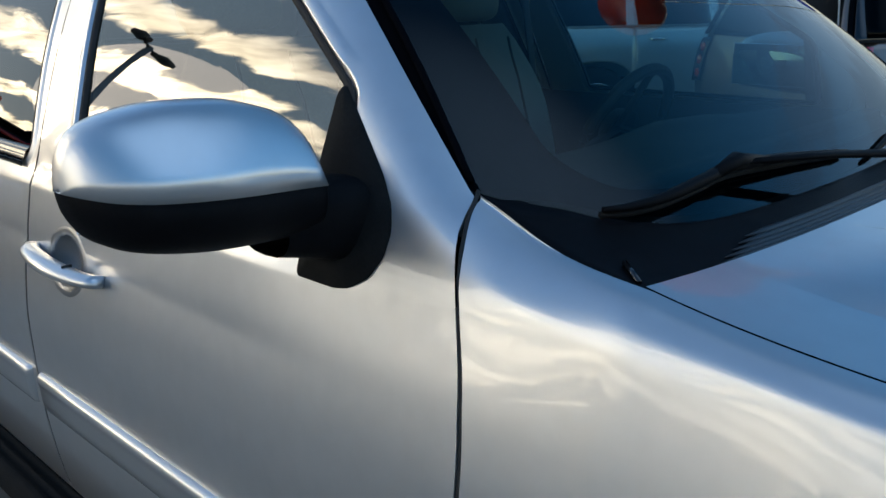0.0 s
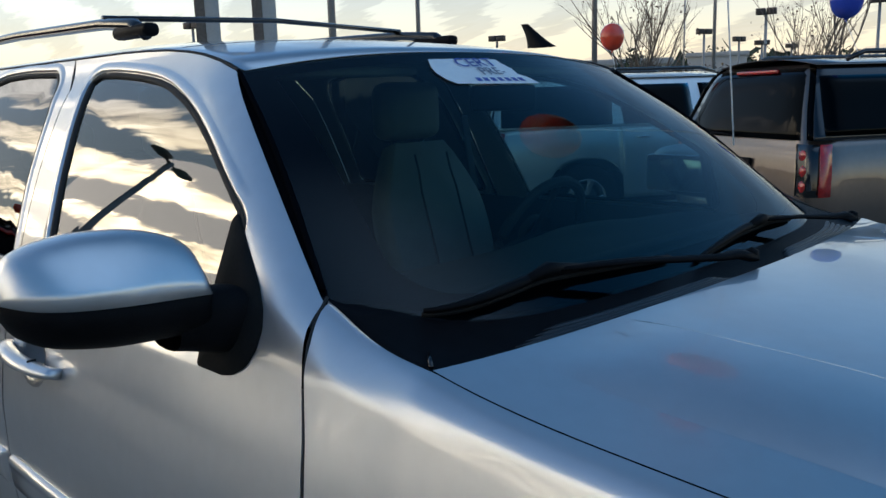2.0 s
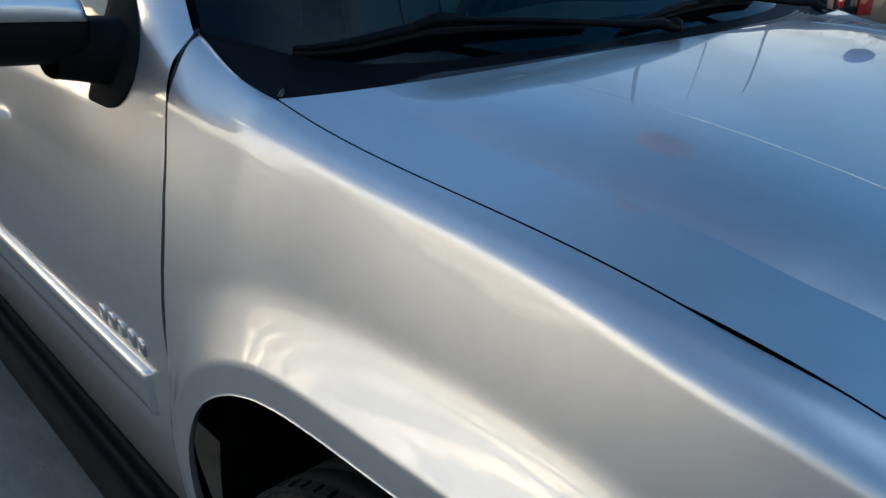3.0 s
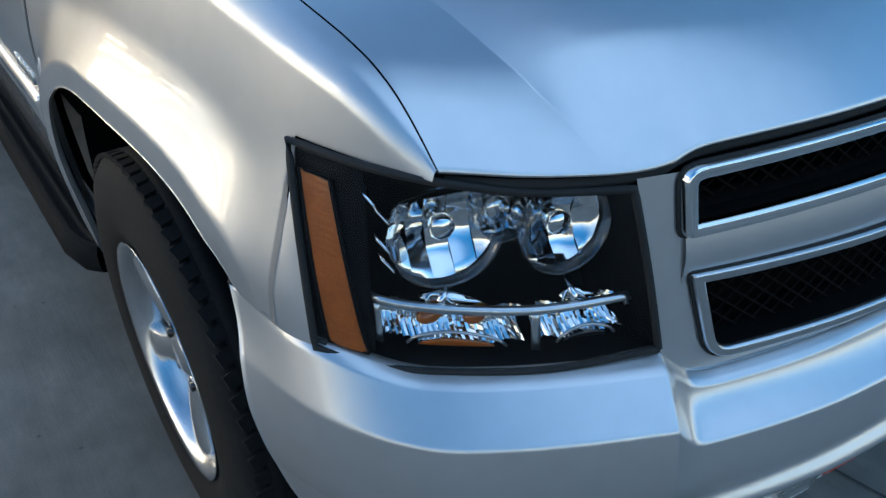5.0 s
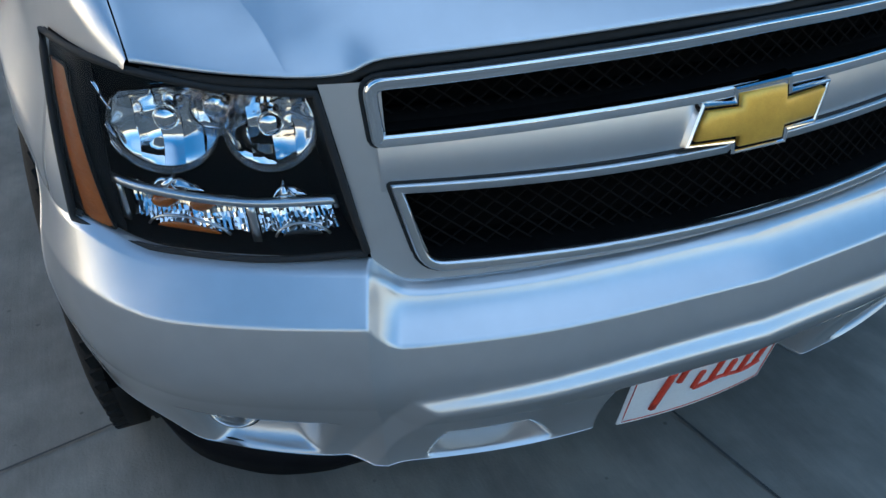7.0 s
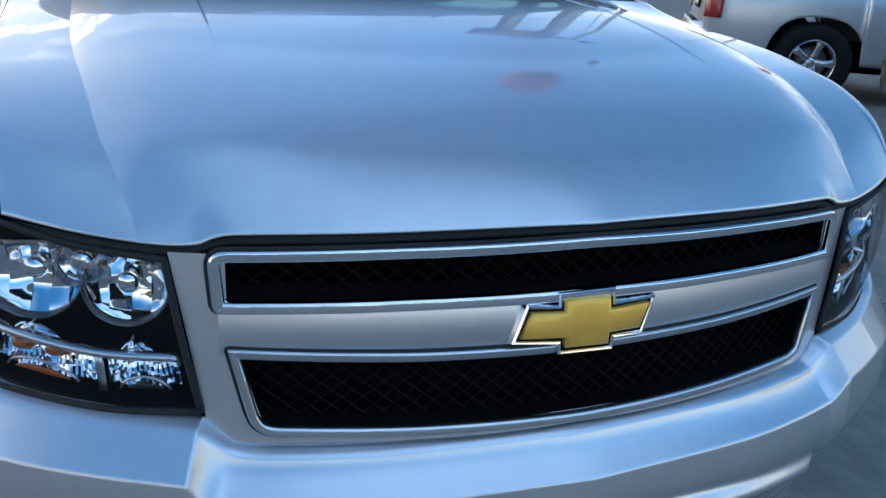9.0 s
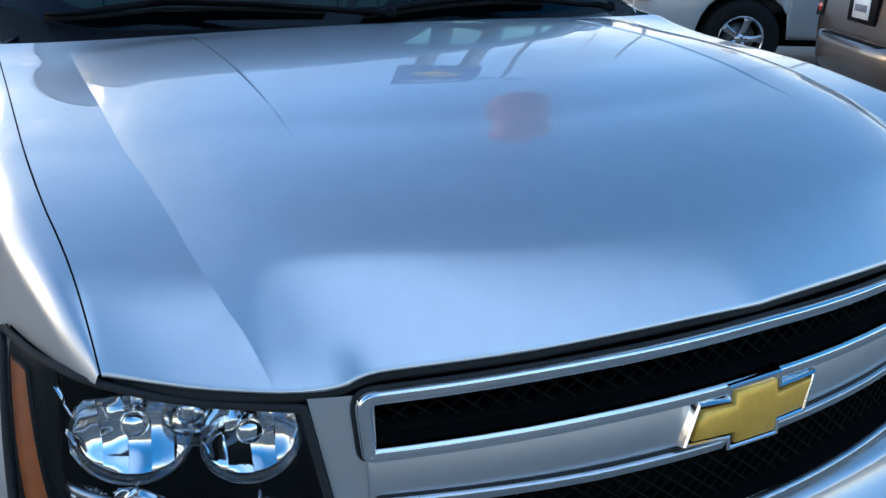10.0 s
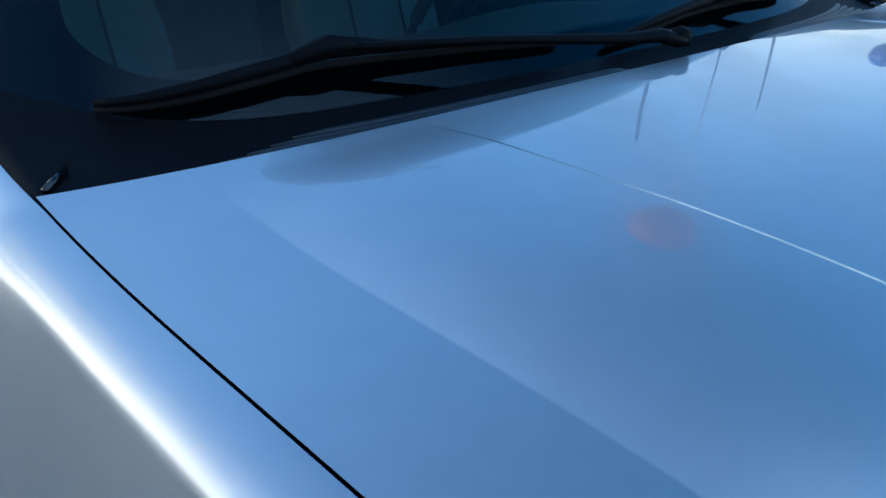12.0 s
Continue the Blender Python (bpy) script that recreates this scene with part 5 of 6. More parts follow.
# headlamps
for sg in (-1, 1):
    my = (lambda v: (v[0], v[1] * (1 if sg < 0 else -1), v[2]))
    lamp = part("headlamp", bmesh.new(), "housing", suv, "clear-lens headlamp with a black housing")
    SS, VV = lin(0, 1, 25), lin(0, 1, 11)
    back = lambda s, v, d: lamp_face(s, v) + Vector((-d, d * 0.30 * s, 0))
    depth_at = lambda s: 0.135 - 0.105 * smooth(0.55, 1.0, s)
    bm = grid([[my(back(s, v, depth_at(s))) for s in SS] for v in VV])
    # side walls of the housing
    for a, b in (((0, 0), (1, 0)), ((1, 0), (1, 1)), ((1, 1), (0, 1)), ((0, 1), (0, 0))):
        line = [(a[0] + (b[0] - a[0]) * t, a[1] + (b[1] - a[1]) * t) for t in lin(0, 1, 25)]
        grid([[my(back(s, v, depth_at(s) * k - 0.001)) for s, v in line] for k in (0, 0.5, 1)], bm=bm)
    bm.to_mesh(lamp.data)
    bm.free()
    lens = part("lens", grid([[my(lamp_face(s, v)) for s in SS] for v in VV]), "clear", lamp, "clear plastic lens")
    lens.visible_shadow = False
    face_out(lens, (0.75, sg * 0.66, 0))
    edge = [(t, 0) for t in lin(0, 1, 24)] + [(1, t) for t in lin(0.04, 1, 12)] + [(t, 1) for t in lin(0.96, 0, 24)] + [(0, t) for t in lin(0.96, 0, 12)]
    part("lamp_seal", tube([my(lamp_face(s, v) + Vector((-0.002, 0, 0))) for s, v in edge], 0.0052, 6), "seal", lamp)
    # black bezel between the lens and the bowls, with a fold behind the marker
    rows = [[my(back(s, v, 0.016 + 0.030 * smooth(0.86, 0.70, s))) for s in lin(0.80, 0.995, 12)] for v in lin(0.01, 0.99, 12)]
    part("side_bezel", grid(rows), "black", lamp, thick=0.002)
    # amber side marker: a leaning strip of prisms inside a raised rim
    strip_at = lambda u, v, d: my(back(0.832 + 0.072 * v ** 0.8 + (0.120 - 0.048 * v) * u, 0.045 + 0.835 * v, d))
    rows = [[strip_at(u, v, 0.009 - 0.004 * math.sin(math.pi * u) + 0.0003 * (i % 2)) for u in lin(0, 1, 9)] for i, v in enumerate(lin(0, 1, 48))]
    marker = part("side_marker", grid(rows), "amber", lamp, "ribbed amber side reflector", soft=False, thick=0.003)
    rim = [(u, 0) for u in lin(0, 1, 5)] + [(1, v) for v in lin(0.1, 1, 12)] + [(u, 1) for u in lin(0.8, 0, 4)] + [(0, v) for v in lin(0.9, 0, 12)]
    part("marker_rim", tube([strip_at(u, v, 0.008) for u, v in rim], 0.0028, 5), "black", marker)

    def bowl(name, c, r, depth, aim, roof=1.0):
        """A mirror bowl of upright facets, cut flat on top, behind a clear fluted cup."""
        q = Vector(aim).normalized()
        q = Vector((q.x, q.y * (1 if sg < 0 else -1), q.z))
        turn = Matrix.Translation(my(c)) @ q.to_track_quat("X", "Z").to_matrix().to_4x4()
        place = lambda bm: bmesh.ops.transform(bm, matrix=turn, verts=bm.verts)
        bm = bmesh.new()
        n = max(3, int(r / 0.0120))
        for j in range(n):
            y0, y1 = r * (2 * j / n - 1), r * (2 * (j + 1) / n - 1)
            yc, side_tilt, lean = (y0 + y1) / 2, (0.20, -0.24, 0.10, -0.16, 0.24)[j % 5], (0.10, -0.14, 0.18, -0.05)[j % 4]
            strip = []
            for y in lin(y0, y1, 4):
                hz = max(0.002, math.sqrt(max(0.0, r * r - y * y)) - 0.0005)
                strip.append([(min(-0.001, -depth * (1 - (y * y + z * z) / (r * r)) + side_tilt * (y - yc) + lean * 0.15 * z + 0.0022 * math.sin(z * (95 + 22 * (j % 3)) + 2.1 * j)), y, z) for z in lin(-hz, min(hz, roof * r), 20)])
            grid(strip, bm=bm)
        place(bm)
        b = part(name, bm, "reflector", lamp, "mirror-bright reflector bowl")
        # bulb with a bright shield before it
        bm = lathe([(-depth * 0.98, 0.010), (-depth * 0.6, 0.011), (-depth * 0.5, 0.016), (-depth * 0.1, 0.017), (depth * 0.08, 0.013), (depth * 0.12, 0.0005)], 20, "X")
        place(bm)
        part("bulb_shield", bm, "reflector", b)
        cut = lambda prof: [[(h, rr * math.cos(a), min(rr * math.sin(a), roof * r + (rr - r) * 0.3)) for h, rr in prof] for a in lin(0, math.tau, 61)]
        bm = grid(cut([(-0.014, r * 0.97), (0.002, r * 1.03), (0.018, r * 1.03), (0.022, r * 1.00), (0.020, r * 0.95), (0.008, r * 0.93)]))
        place(bm)
        cup = part("lens_cup", bm, "cup", b, "clear plastic cup round the bowl")
        cup.visible_shadow = False
        # fine flutes round the cup's foot
        bm = bmesh.new()
        for a in lin(math.pi + 0.25, math.tau - 0.25, 34):
            tube([(-0.004, r * 0.985 * math.cos(a), r * 0.985 * math.sin(a)), (0.016, r * 1.0 * math.cos(a), r * 1.0 * math.sin(a))], 0.0010, 4, bm=bm, cap=False)
        place(bm)
        part("cup_flutes", bm, "cup", b)
        bm = grid(cut([(-depth - 0.016, r * 0.80), (-depth * 0.8, r * 0.96), (-depth * 0.4, r * 1.0), (0.000, r * 1.015)]))
        place(bm)
        part("barrel", bm, "chrome", b)

    MAIN, HIGH, LINK = Vector((0.618, -0.763, 0.892)), Vector((0.682, -0.641, 0.885)), Vector((0.640, -0.700, 0.905))
    bowl("main_bowl", MAIN, 0.068, 0.034, (1, -0.26, 0), 0.62)
    bowl("high_beam_bowl", HIGH, 0.057, 0.032, (1, -0.18, 0), 0.84)
    bowl("link_bowl", LINK, 0.032, 0.024, (1, -0.2, 0), 0.90)
    # small bright tab and slats outboard of the main bowl
    for v0, s0, w in ((0.88, 0.815, 0.030), (0.80, 0.775, 0.012), (0.66, 0.775, 0.010), (0.57, 0.765, 0.008)):
        part("slat", grid([[my(back(s0 - 0.035 * u, v0 + w * k - 0.05 * u, 0.034 + 0.012 * k)) for u in lin(0, 1, 6)] for k in (-1, 0, 1)]), "reflector", lamp, thick=0.002)
    # struts from the bowls down to the signal, each with a bright foot
    for c, s1 in ((MAIN, 0.60), (HIGH, 0.21)):
        a, b = c + Vector((-0.004, 0.004, -0.070)), back(s1, 0.36, 0.030)
        part("strut", tube([my(a), my(a.lerp(b, 0.5) + Vector((0.006, 0, 0))), my(b)], [0.003, 0.004, 0.006], 6), "chrome", lamp)
        part("strut_foot", grid([[my(back(s1 - 0.045 + 0.09 * u, 0.335 + 0.055 * math.sin(math.pi * u) ** 0.7 * v, 0.030 + 0.012 * math.sin(math.pi * u))) for u in lin(0, 1, 9)] for v in lin(0, 1, 4)]), "reflector", lamp, thick=0.002)
    # turn signal: two fluted chambers under a satin bar with three legs
    bar_at = lambda t, v, d: my(back(0.030 + 0.77 * t, v + 0.018 * t, d))
    sig = part("turn_signal", grid([[bar_at(t, 0.290 + 0.050 * v, 0.030 - 0.006 * math.sin(math.pi * v)) for t in lin(0, 1, 30)] for v in lin(0, 1, 5)]), "satin", lamp, "satin bar over the turn signal", thick=0.004)
    for t0, t1, v1 in ((0.385, 0.420, 0.05), (0.965, 1.0, 0.07), (0.0, 0.02, 0.26)):
        part("signal_post", grid([[bar_at(t0 + (t1 - t0) * u, v1 + (0.30 - v1) * v, 0.030) for u in lin(0, 1, 3)] for v in lin(0, 1, 5)]), "satin", sig, thick=0.004)
    for t0, t1 in ((0.02, 0.375), (0.43, 0.955)):
        n = int((t1 - t0) * 84)
        rows = [[bar_at(t, v, 0.034 + 0.026 * math.sin(math.pi * (v - 0.07) / 0.27) + (0.0045 + 0.002 * math.sin(9 * t)) * (i % 2) + 0.006 * math.sin(5 * math.pi * (t - t0) / (t1 - t0))) for i, t in enumerate(lin(t0, t1, n))] for v in lin(0.085, 0.30, 9)]
        part("fluted_reflector", grid(rows), "reflector", sig, "fluted mirror behind the signal", soft=False)
        # low arch across the chamber's foot, dark inside
        rows = [[bar_at(t0 + (t1 - t0) * (0.24 + 0.52 * u), 0.082 + (0.042 * math.sin(math.pi * u) ** 0.6 + 0.002) * v, 0.030) for u in lin(0, 1, 15)] for v in lin(0, 1, 4)]
        part("chamber_arch", grid(rows), "amber" if t0 > 0.3 else "gloss_black", sig, thick=0.002)
        part("arch_edge", tube([bar_at(t0 + (t1 - t0) * (0.16 + 0.68 * u), 0.085 + 0.088 * math.sin(math.pi * u) ** 0.6, 0.029) for u in lin(0, 1, 15)], 0.0020, 5), "satin", sig)
        # raised reflector backs that stand above the bar
        rows = [[bar_at(t0 + (t1 - t0) * (0.30 + 0.40 * u), 0.335 + 0.040 * math.sin(math.pi * u) ** 0.7 * v, 0.040 + 0.010 * v) for u in lin(0, 1, 11)] for v in lin(0, 1, 4)]
        part("reflector_crown", grid(rows), "reflector", sig, thick=0.002)
    for t, v in ((0.76, 0.235), (0.60, 0.25)):
        bm = bmesh.new()
        bmesh.ops.create_uvsphere(bm, u_segments=14, v_segments=8, radius=0.016)
        bmesh.ops.transform(bm, matrix=Matrix.Diagonal((0.7, 1.2, 0.75, 1)), verts=bm.verts)
        bmesh.ops.transform(bm, matrix=Matrix.Translation(bar_at(t, v, 0.046)), verts=bm.verts)
        part("amber_bulb", bm, "amber", sig)

# wheels
def make_wheel():
    w = thing("wheel", "black tyre on a silver five-spoke alloy rim", "wheel")
    R, W = 0.400, 0.132
    prof = [(-W + 0.030, 0.222), (-W + 0.012, 0.228), (-W, 0.262), (-W - 0.006, 0.305), (-W, 0.345), (-W + 0.008, 0.372), (-W + 0.022, 0.390), (-W + 0.034, 0.393), (-W + 0.036, 0.388), (-W + 0.040, 0.395)]
    for k in range(4):
        y = -0.072 + 0.048 * k
        prof += [(y - 0.017, R - 0.001), (y + 0.017, R - 0.001), (y + 0.019, R - 0.009), (y + 0.029, R - 0.009)]
    prof += [(-p[0], p[1]) for p in reversed(prof[:10])]
    tyre = part("tyre", lathe(prof, 90, "Y"), "rubber", w, "worn black all-terrain tyre")
    # shoulder tread blocks
    for y in (-W + 0.034, W - 0.034):
        bm = bmesh.new()
        for k in range(72):
            rot = Matrix.Rotation(-k * math.tau / 72, 3, "Y")
            box((0.024, 0.034, 0.008), rot @ Vector((0, y, R - 0.0055)), 0.0, bm=bm, rot=rot @ Matrix.Rotation(0.25 if y < 0 else -0.25, 3, "Z"))
        tagged(part("shoulder_tread", bm, "rubber", tyre, soft=False), kind="stuff")
    rim = part("rim", lathe([(-W + 0.008, 0.232), (-W + 0.003, 0.236), (-W + 0.006, 0.226), (-W + 0.025, 0.218), (-W + 0.05, 0.208), (0.02, 0.200), (W - 0.02, 0.21), (W - 0.01, 0.23)], 64, "Y"), "alloy", w)
    for k in range(5):
        a = k * math.tau / 5 + 0.3
        bm = bmesh.new()
        rows = []
        for i in range(11):
            t = i / 10
            r = 0.045 + 0.172 * t
            half = 0.036 - 0.012 * math.sin(math.pi * t) + 0.008 * t
            y = -W + 0.020 + 0.026 * (1 - t) ** 2 + 0.004 * t
            rows.append([(v * half, y + 0.010 * abs(v) ** 3 + (0.03 if abs(v) > 0.99 else 0), r) for v in (-1.001, -0.95, -0.8, -0.4, 0, 0.4, 0.8, 0.95, 1.001)])
        grid(rows, bm=bm)
        bmesh.ops.rotate(bm, cent=(0, 0, 0), matrix=Matrix.Rotation(a, 3, "Y"), verts=bm.verts)
        part("spoke", bm, "alloy", rim, thick=0.006)
    part("hub_cap", lathe([(-W + 0.030, 0.0005), (-W + 0.030, 0.028), (-W + 0.036, 0.040), (-W + 0.05, 0.055), (-W + 0.07, 0.075)], 32, "Y"), "alloy", rim)
    for k in range(6):
        a = k * math.tau / 6
        bm = lathe([(-W + 0.034, 0.0005), (-W + 0.034, 0.010), (-W + 0.060, 0.011)], 8, "Y", at=(0.066 * math.cos(a), 0, 0.066 * math.sin(a)))
        part("wheel_nut", bm, "gloss_black", rim)
    part("brake_disc", lathe([(-0.02, 0.06), (-0.02, 0.165), (0.01, 0.165), (0.01, 0.06)], 40, "Y"), "disc", w)
    part("wheel_back", lathe([(0.012, 0.001), (0.012, 0.205), (0.04, 0.205)], 32, "Y"), "void", w)
    return w


wheel = make_wheel()
wheel.matrix_basis = pose(0, -0.860, 0.400, 0, 12, 0)
wheel.parent = suv
for x, y, turn in ((0, 0.860, 180), (-2.946, -0.860, 0), (-2.946, 0.860, 180)):
    c = copy_thing(wheel, pose(x, y, 0.400, 0, 25, turn))
    c.parent = suv
for o in suv.children:
    if o.name.startswith("wheel") and o.type == "EMPTY":
        for key in ("category", "group", "kind"):
            if key in o:
                del o[key]

# running boards and rockers
for sg in (-1, 1):
    rows = [[(x, sg * y, z) for y, z in ((0.93, 0.44), (0.945, 0.425), (0.94, 0.37), (0.90, 0.34))] for x in lin(-2.46, -0.50, 8)]
    part("rocker", grid(rows), "paint", suv, thick=0.003)
    xs = [-2.50, -2.48] + lin(-2.44, -0.62, 10) + [-0.54, -0.50]
    board = []
    for i, x in enumerate(xs):
        k = 1 if 1 < i < len(xs) - 2 else (0.85 if i in (1, len(xs) - 2) else 0.55)
        prof = [(0.92, 0.405), (0.955, 0.405), (0.958, 0.413), (0.972, 0.413), (0.976, 0.400), (0.996, 0.400), (1.000, 0.413), (1.014, 0.413), (1.018, 0.400), (1.036, 0.400), (1.040, 0.412), (1.052, 0.412), (1.068, 0.404), (1.080, 0.388), (1.080, 0.352), (1.066, 0.336), (0.92, 0.330)]
        board.append([(x, sg * (0.92 + (y - 0.92) * k * 0.72), z) for y, z in prof])
    part("running_board", grid(board), "trim", suv, "dark ribbed running board")
# underbody and engine bay, to close the car
part("underbody", box((4.3, 1.5, 0.25), (-1.75, 0, 0.42), 0.03), "void", suv)
part("engine_bay", box((0.95, 1.30, 0.45), (0.12, 0, 0.68), 0.05), "void", suv)
part("nose_backing", grid([[Vector(bumper_point(s, -0.07, z, sg)) for sg, s in full if s < 1.05] for z in (0.36, 0.5, 0.66, 0.70)]), "void", suv)
for sg in (-1, 1):
    rows = [[(x, sg * (spl(DOOR_Y, z) - 0.035), z) for z in lin(0.40, 1.19, 6)] for x in lin(-4.05, -0.58, 6)]
    part("inner_shell", grid(rows), "void", suv)
    rows = [[(x, sg * min(fender_y(x, min(z, fender_top(x)[1])) - 0.03, 0.80), 0.90 + (fender_top(x)[1] - 0.97) * v) for v in lin(0, 1, 4) for z in (0.9 + (fender_top(x)[1] - 0.97) * v,)] for x in lin(-0.60, 0.42, 6)]
    part("inner_fender", grid(rows), "void", suv)
# tail
part("tailgate", grid([[(-4.1 - 0.03 * math.sin(math.pi * (z - 0.45) / 1.3), y * (spl(DOOR_Y, z) - 0.05), z) for y in lin(-1, 1, 12)] for z in lin(0.45, 1.74, 14)]), "paint", suv, thick=0.003)

# badge on the door: plain raised bars
for k in range(5):
    x = -0.800 + 0.043 * k - 0.01
    bm = box((0.027, 0.005, 0.027), (x, -(spl(DOOR_Y, 0.775) + 0.0015), 0.775), 0.0012, 1)
    part("badge_bar", bm, "satin", suv)

# ---- cabin ----
part("cabin_floor", box((2.9, 1.6, 0.04), (-2.3, 0, 0.60), 0.01), "dash", suv)
part("firewall", box((0.05, 1.6, 0.75), (-0.66, 0, 0.85), 0.01), "dash", suv)
part("load_wall", box((0.05, 1.6, 0.8), (-3.9, 0, 0.95), 0.01), "dash", suv)
rows = [[(-0.56 - 0.50 * t, v * 0.80, 1.195 - 0.02 * t + 0.03 * math.sin(math.pi * t) + 0.025 * math.exp(-((v - 0.5) / 0.25) ** 2) * smooth(0.5, 0.8, t)) for v in lin(-1, 1, 33)] for t in lin(0, 1, 12)]
bm = grid(rows)
grid([rows[-1], [(p[0] - 0.02, p[1], p[2] - 0.08) for p in rows[-1]], [(p[0] + 0.06, p[1], p[2] - 0.35) for p in rows[-1]]], bm=bm)
part("dashboard", bm, "dash", suv, "dark vinyl dashboard")
part("headliner", grid([[(-1.1 - 2.9 * t, v * 0.62, 1.735 - 0.05 * v * v - 0.04 * (1 - smooth(0, 0.1, t))) for v in lin(-1, 1, 9)] for t in lin(0, 1, 10)]), "cloth", suv, thick=0.01)
for sg in (-1, 1):
    part("door_card", grid([[(x, sg * y, z) for y, z in ((0.86, 0.55), (0.84, 0.9), (0.86, 1.10), (0.875, 1.20))] for x in lin(-2.7, -0.75, 6)]), "dash", suv, thick=0.01)


def seat(x, y):
    s = part("front_seat", bmesh.new(), "leather", suv, "grey leather seat with an adjustable headrest")
    bm = bmesh.new()
    # cushion and back as padded shells
    for base, size, tilt, wing in (((x + 0.27, y, 0.83), (0.50, 0.50, 0.16), 0.0, 0.02), ((x, y, 1.12), (0.13, 0.48, 0.64), -0.30, 0.03)):
        rows = []
        n = 12
        for i in range(n + 1):
            a = i / n
            r = []
            for j in range(20):
                b = j * math.tau / 20
                cu, su = math.cos(b), math.sin(b)
                rd = math.sin(math.pi * (0.04 + 0.92 * a)) ** 0.22
                taper = 1 - 0.22 * smooth(0.6, 1, a) if tilt else 1
                if tilt:
                    p = Vector((math.copysign(abs(cu) ** 0.55, cu) * size[0] / 2 * rd + wing * abs(su) ** 4 * (cu > 0), math.copysign(abs(su) ** 0.5, su) * size[1] / 2 * rd * taper, (a - 0.5) * size[2]))
                    p.rotate(Euler((0, tilt, 0)))
                else:
                    p = Vector(((a - 0.5) * size[0], math.copysign(abs(su) ** 0.5, su) * size[1] / 2 * rd, math.copysign(abs(cu) ** 0.5, cu) * size[2] / 2 * rd))
                r.append(p + Vector(base))
            rows.append(r)
        grid(rows, close=True, bm=bm)
    bm.to_mesh(s.data)
    bm.free()
    s.data.polygons.foreach_set("use_smooth", [True] * len(s.data.polygons))
    hx = x - 0.115
    bm = box((0.11, 0.27, 0.20), (hx, y, 1.545), 0.045, 4)
    part("headrest", bm, "leather", s)
    for d in (-0.07, 0.07):
        part("headrest_post", tube([(hx + 0.01, y + d, 1.36), (hx, y + d, 1.47)], 0.007, 8), "chrome", s)
    for d in (-0.085, 0.085):
        pts = [(x + 0.075 - (z - 1.12) * 0.30 + 0.012, y + d * (1 - 0.1 * (z > 1.3)), z) for z in lin(0.86, 1.40, 10)]
        part("seat_seam", tube(pts, 0.004, 5), "dash", s)
    return s


seat(-1.66, 0.42)
seat(-1.66, -0.42)
part("rear_bench", box((0.22, 1.3, 0.75), (-2.75, 0, 1.0), 0.06, 3), "leather", suv)
for y in (-0.40, 0.40):
    part("rear_headrest", box((0.10, 0.26, 0.17), (-2.80, y, 1.45), 0.04, 3), "leather", suv)
# steering wheel
sw = part("steering_wheel", bmesh.new(), "dash", suv, "dark leather steering wheel")
bm = bmesh.new()
turn = Matrix.Translation((-1.17, 0.40, 1.16)) @ Matrix.Rotation(radians(-65), 4, "Y")
ring_pts = [turn @ Vector((0.190 * math.cos(a), 0.190 * math.sin(a), 0)) for a in lin(0, math.tau, 41)]
tube(ring_pts, 0.016, 8, bm=bm, cap=False)
for a in (0.2, math.pi - 0.2, math.pi * 1.5):
    tube([turn @ Vector((0, 0, 0.02)), turn @ Vector((0.185 * math.cos(a + math.pi / 2), 0.185 * math.sin(a + math.pi / 2), 0))], 0.018, 6, bm=bm, flat=0.5)
bm.to_mesh(sw.data)
bm.free()
part("wheel_boss", lathe([(0.05, 0.0005), (0.045, 0.05), (0.01, 0.065)], 24, "Z"), "dash", sw).matrix_basis = turn
# belt by the driver's far pillar
part("seat_belt", tube([(-1.72, 0.66, 1.52), (-1.68, 0.655, 1.3), (-1.62, 0.66, 0.95)], 0.020, 6, flat=0.15), "dash", suv)
part("belt_buckle", box((0.02, 0.035, 0.03), (-1.665, 0.648, 1.17), 0.004), "chrome", suv)
part("rear_view_mirror", box((0.03, 0.24, 0.065), (-0.98, 0.02, 1.585), 0.014, 3), "black", suv)
for y in (-0.36, 0.36):
    part("sun_visor", box((0.16, 0.36, 0.02), (-1.16, y, 1.655), 0.008), "cloth", suv)

# label stuck on the windshield
label_uv = [(-0.31, 0.952), (-0.335, 0.91), (-0.34, 0.875), (-0.328, 0.84), (-0.30, 0.815), (-0.16, 0.808), (0.11, 0.805), (0.085, 0.84), (0.05, 0.86), (0.055, 0.89), (0.035, 0.925), (0.03, 0.946), (-0.10, 0.952)]
sticker = tagged(part("window_label", slab([Vector(ws(u, v)) + Vector((0.001, 0, 0.0025)) for u, v in label_uv], (0.0003, 0, 0.0006)), "white", soft=False), "white dealer label with blue and grey lettering on the windshield", "label")


def lettering(name, words, u, v, size, mat):
    cu = bpy.data.curves.new(name, "FONT")
    cu.body, cu.size, cu.extrude = words, size, 0.0002
    cu.materials.append(M[mat])
    o, r_, t_ = Vector(ws(u, v)), Vector(ws(u + 0.1, v)), Vector(ws(u, v + 0.05))
    ax = (r_ - o).normalized()
    az = ax.cross(t_ - o).normalized()
    ay = az.cross(ax)
    ob = new(name, cu)
    ob.parent = sticker
    m = Matrix((ax, ay, az)).transposed().to_4x4()
    m.translation = o + Vector((0.001, 0, 0.0025)) + az * 0.0022
    ob.matrix_basis = m


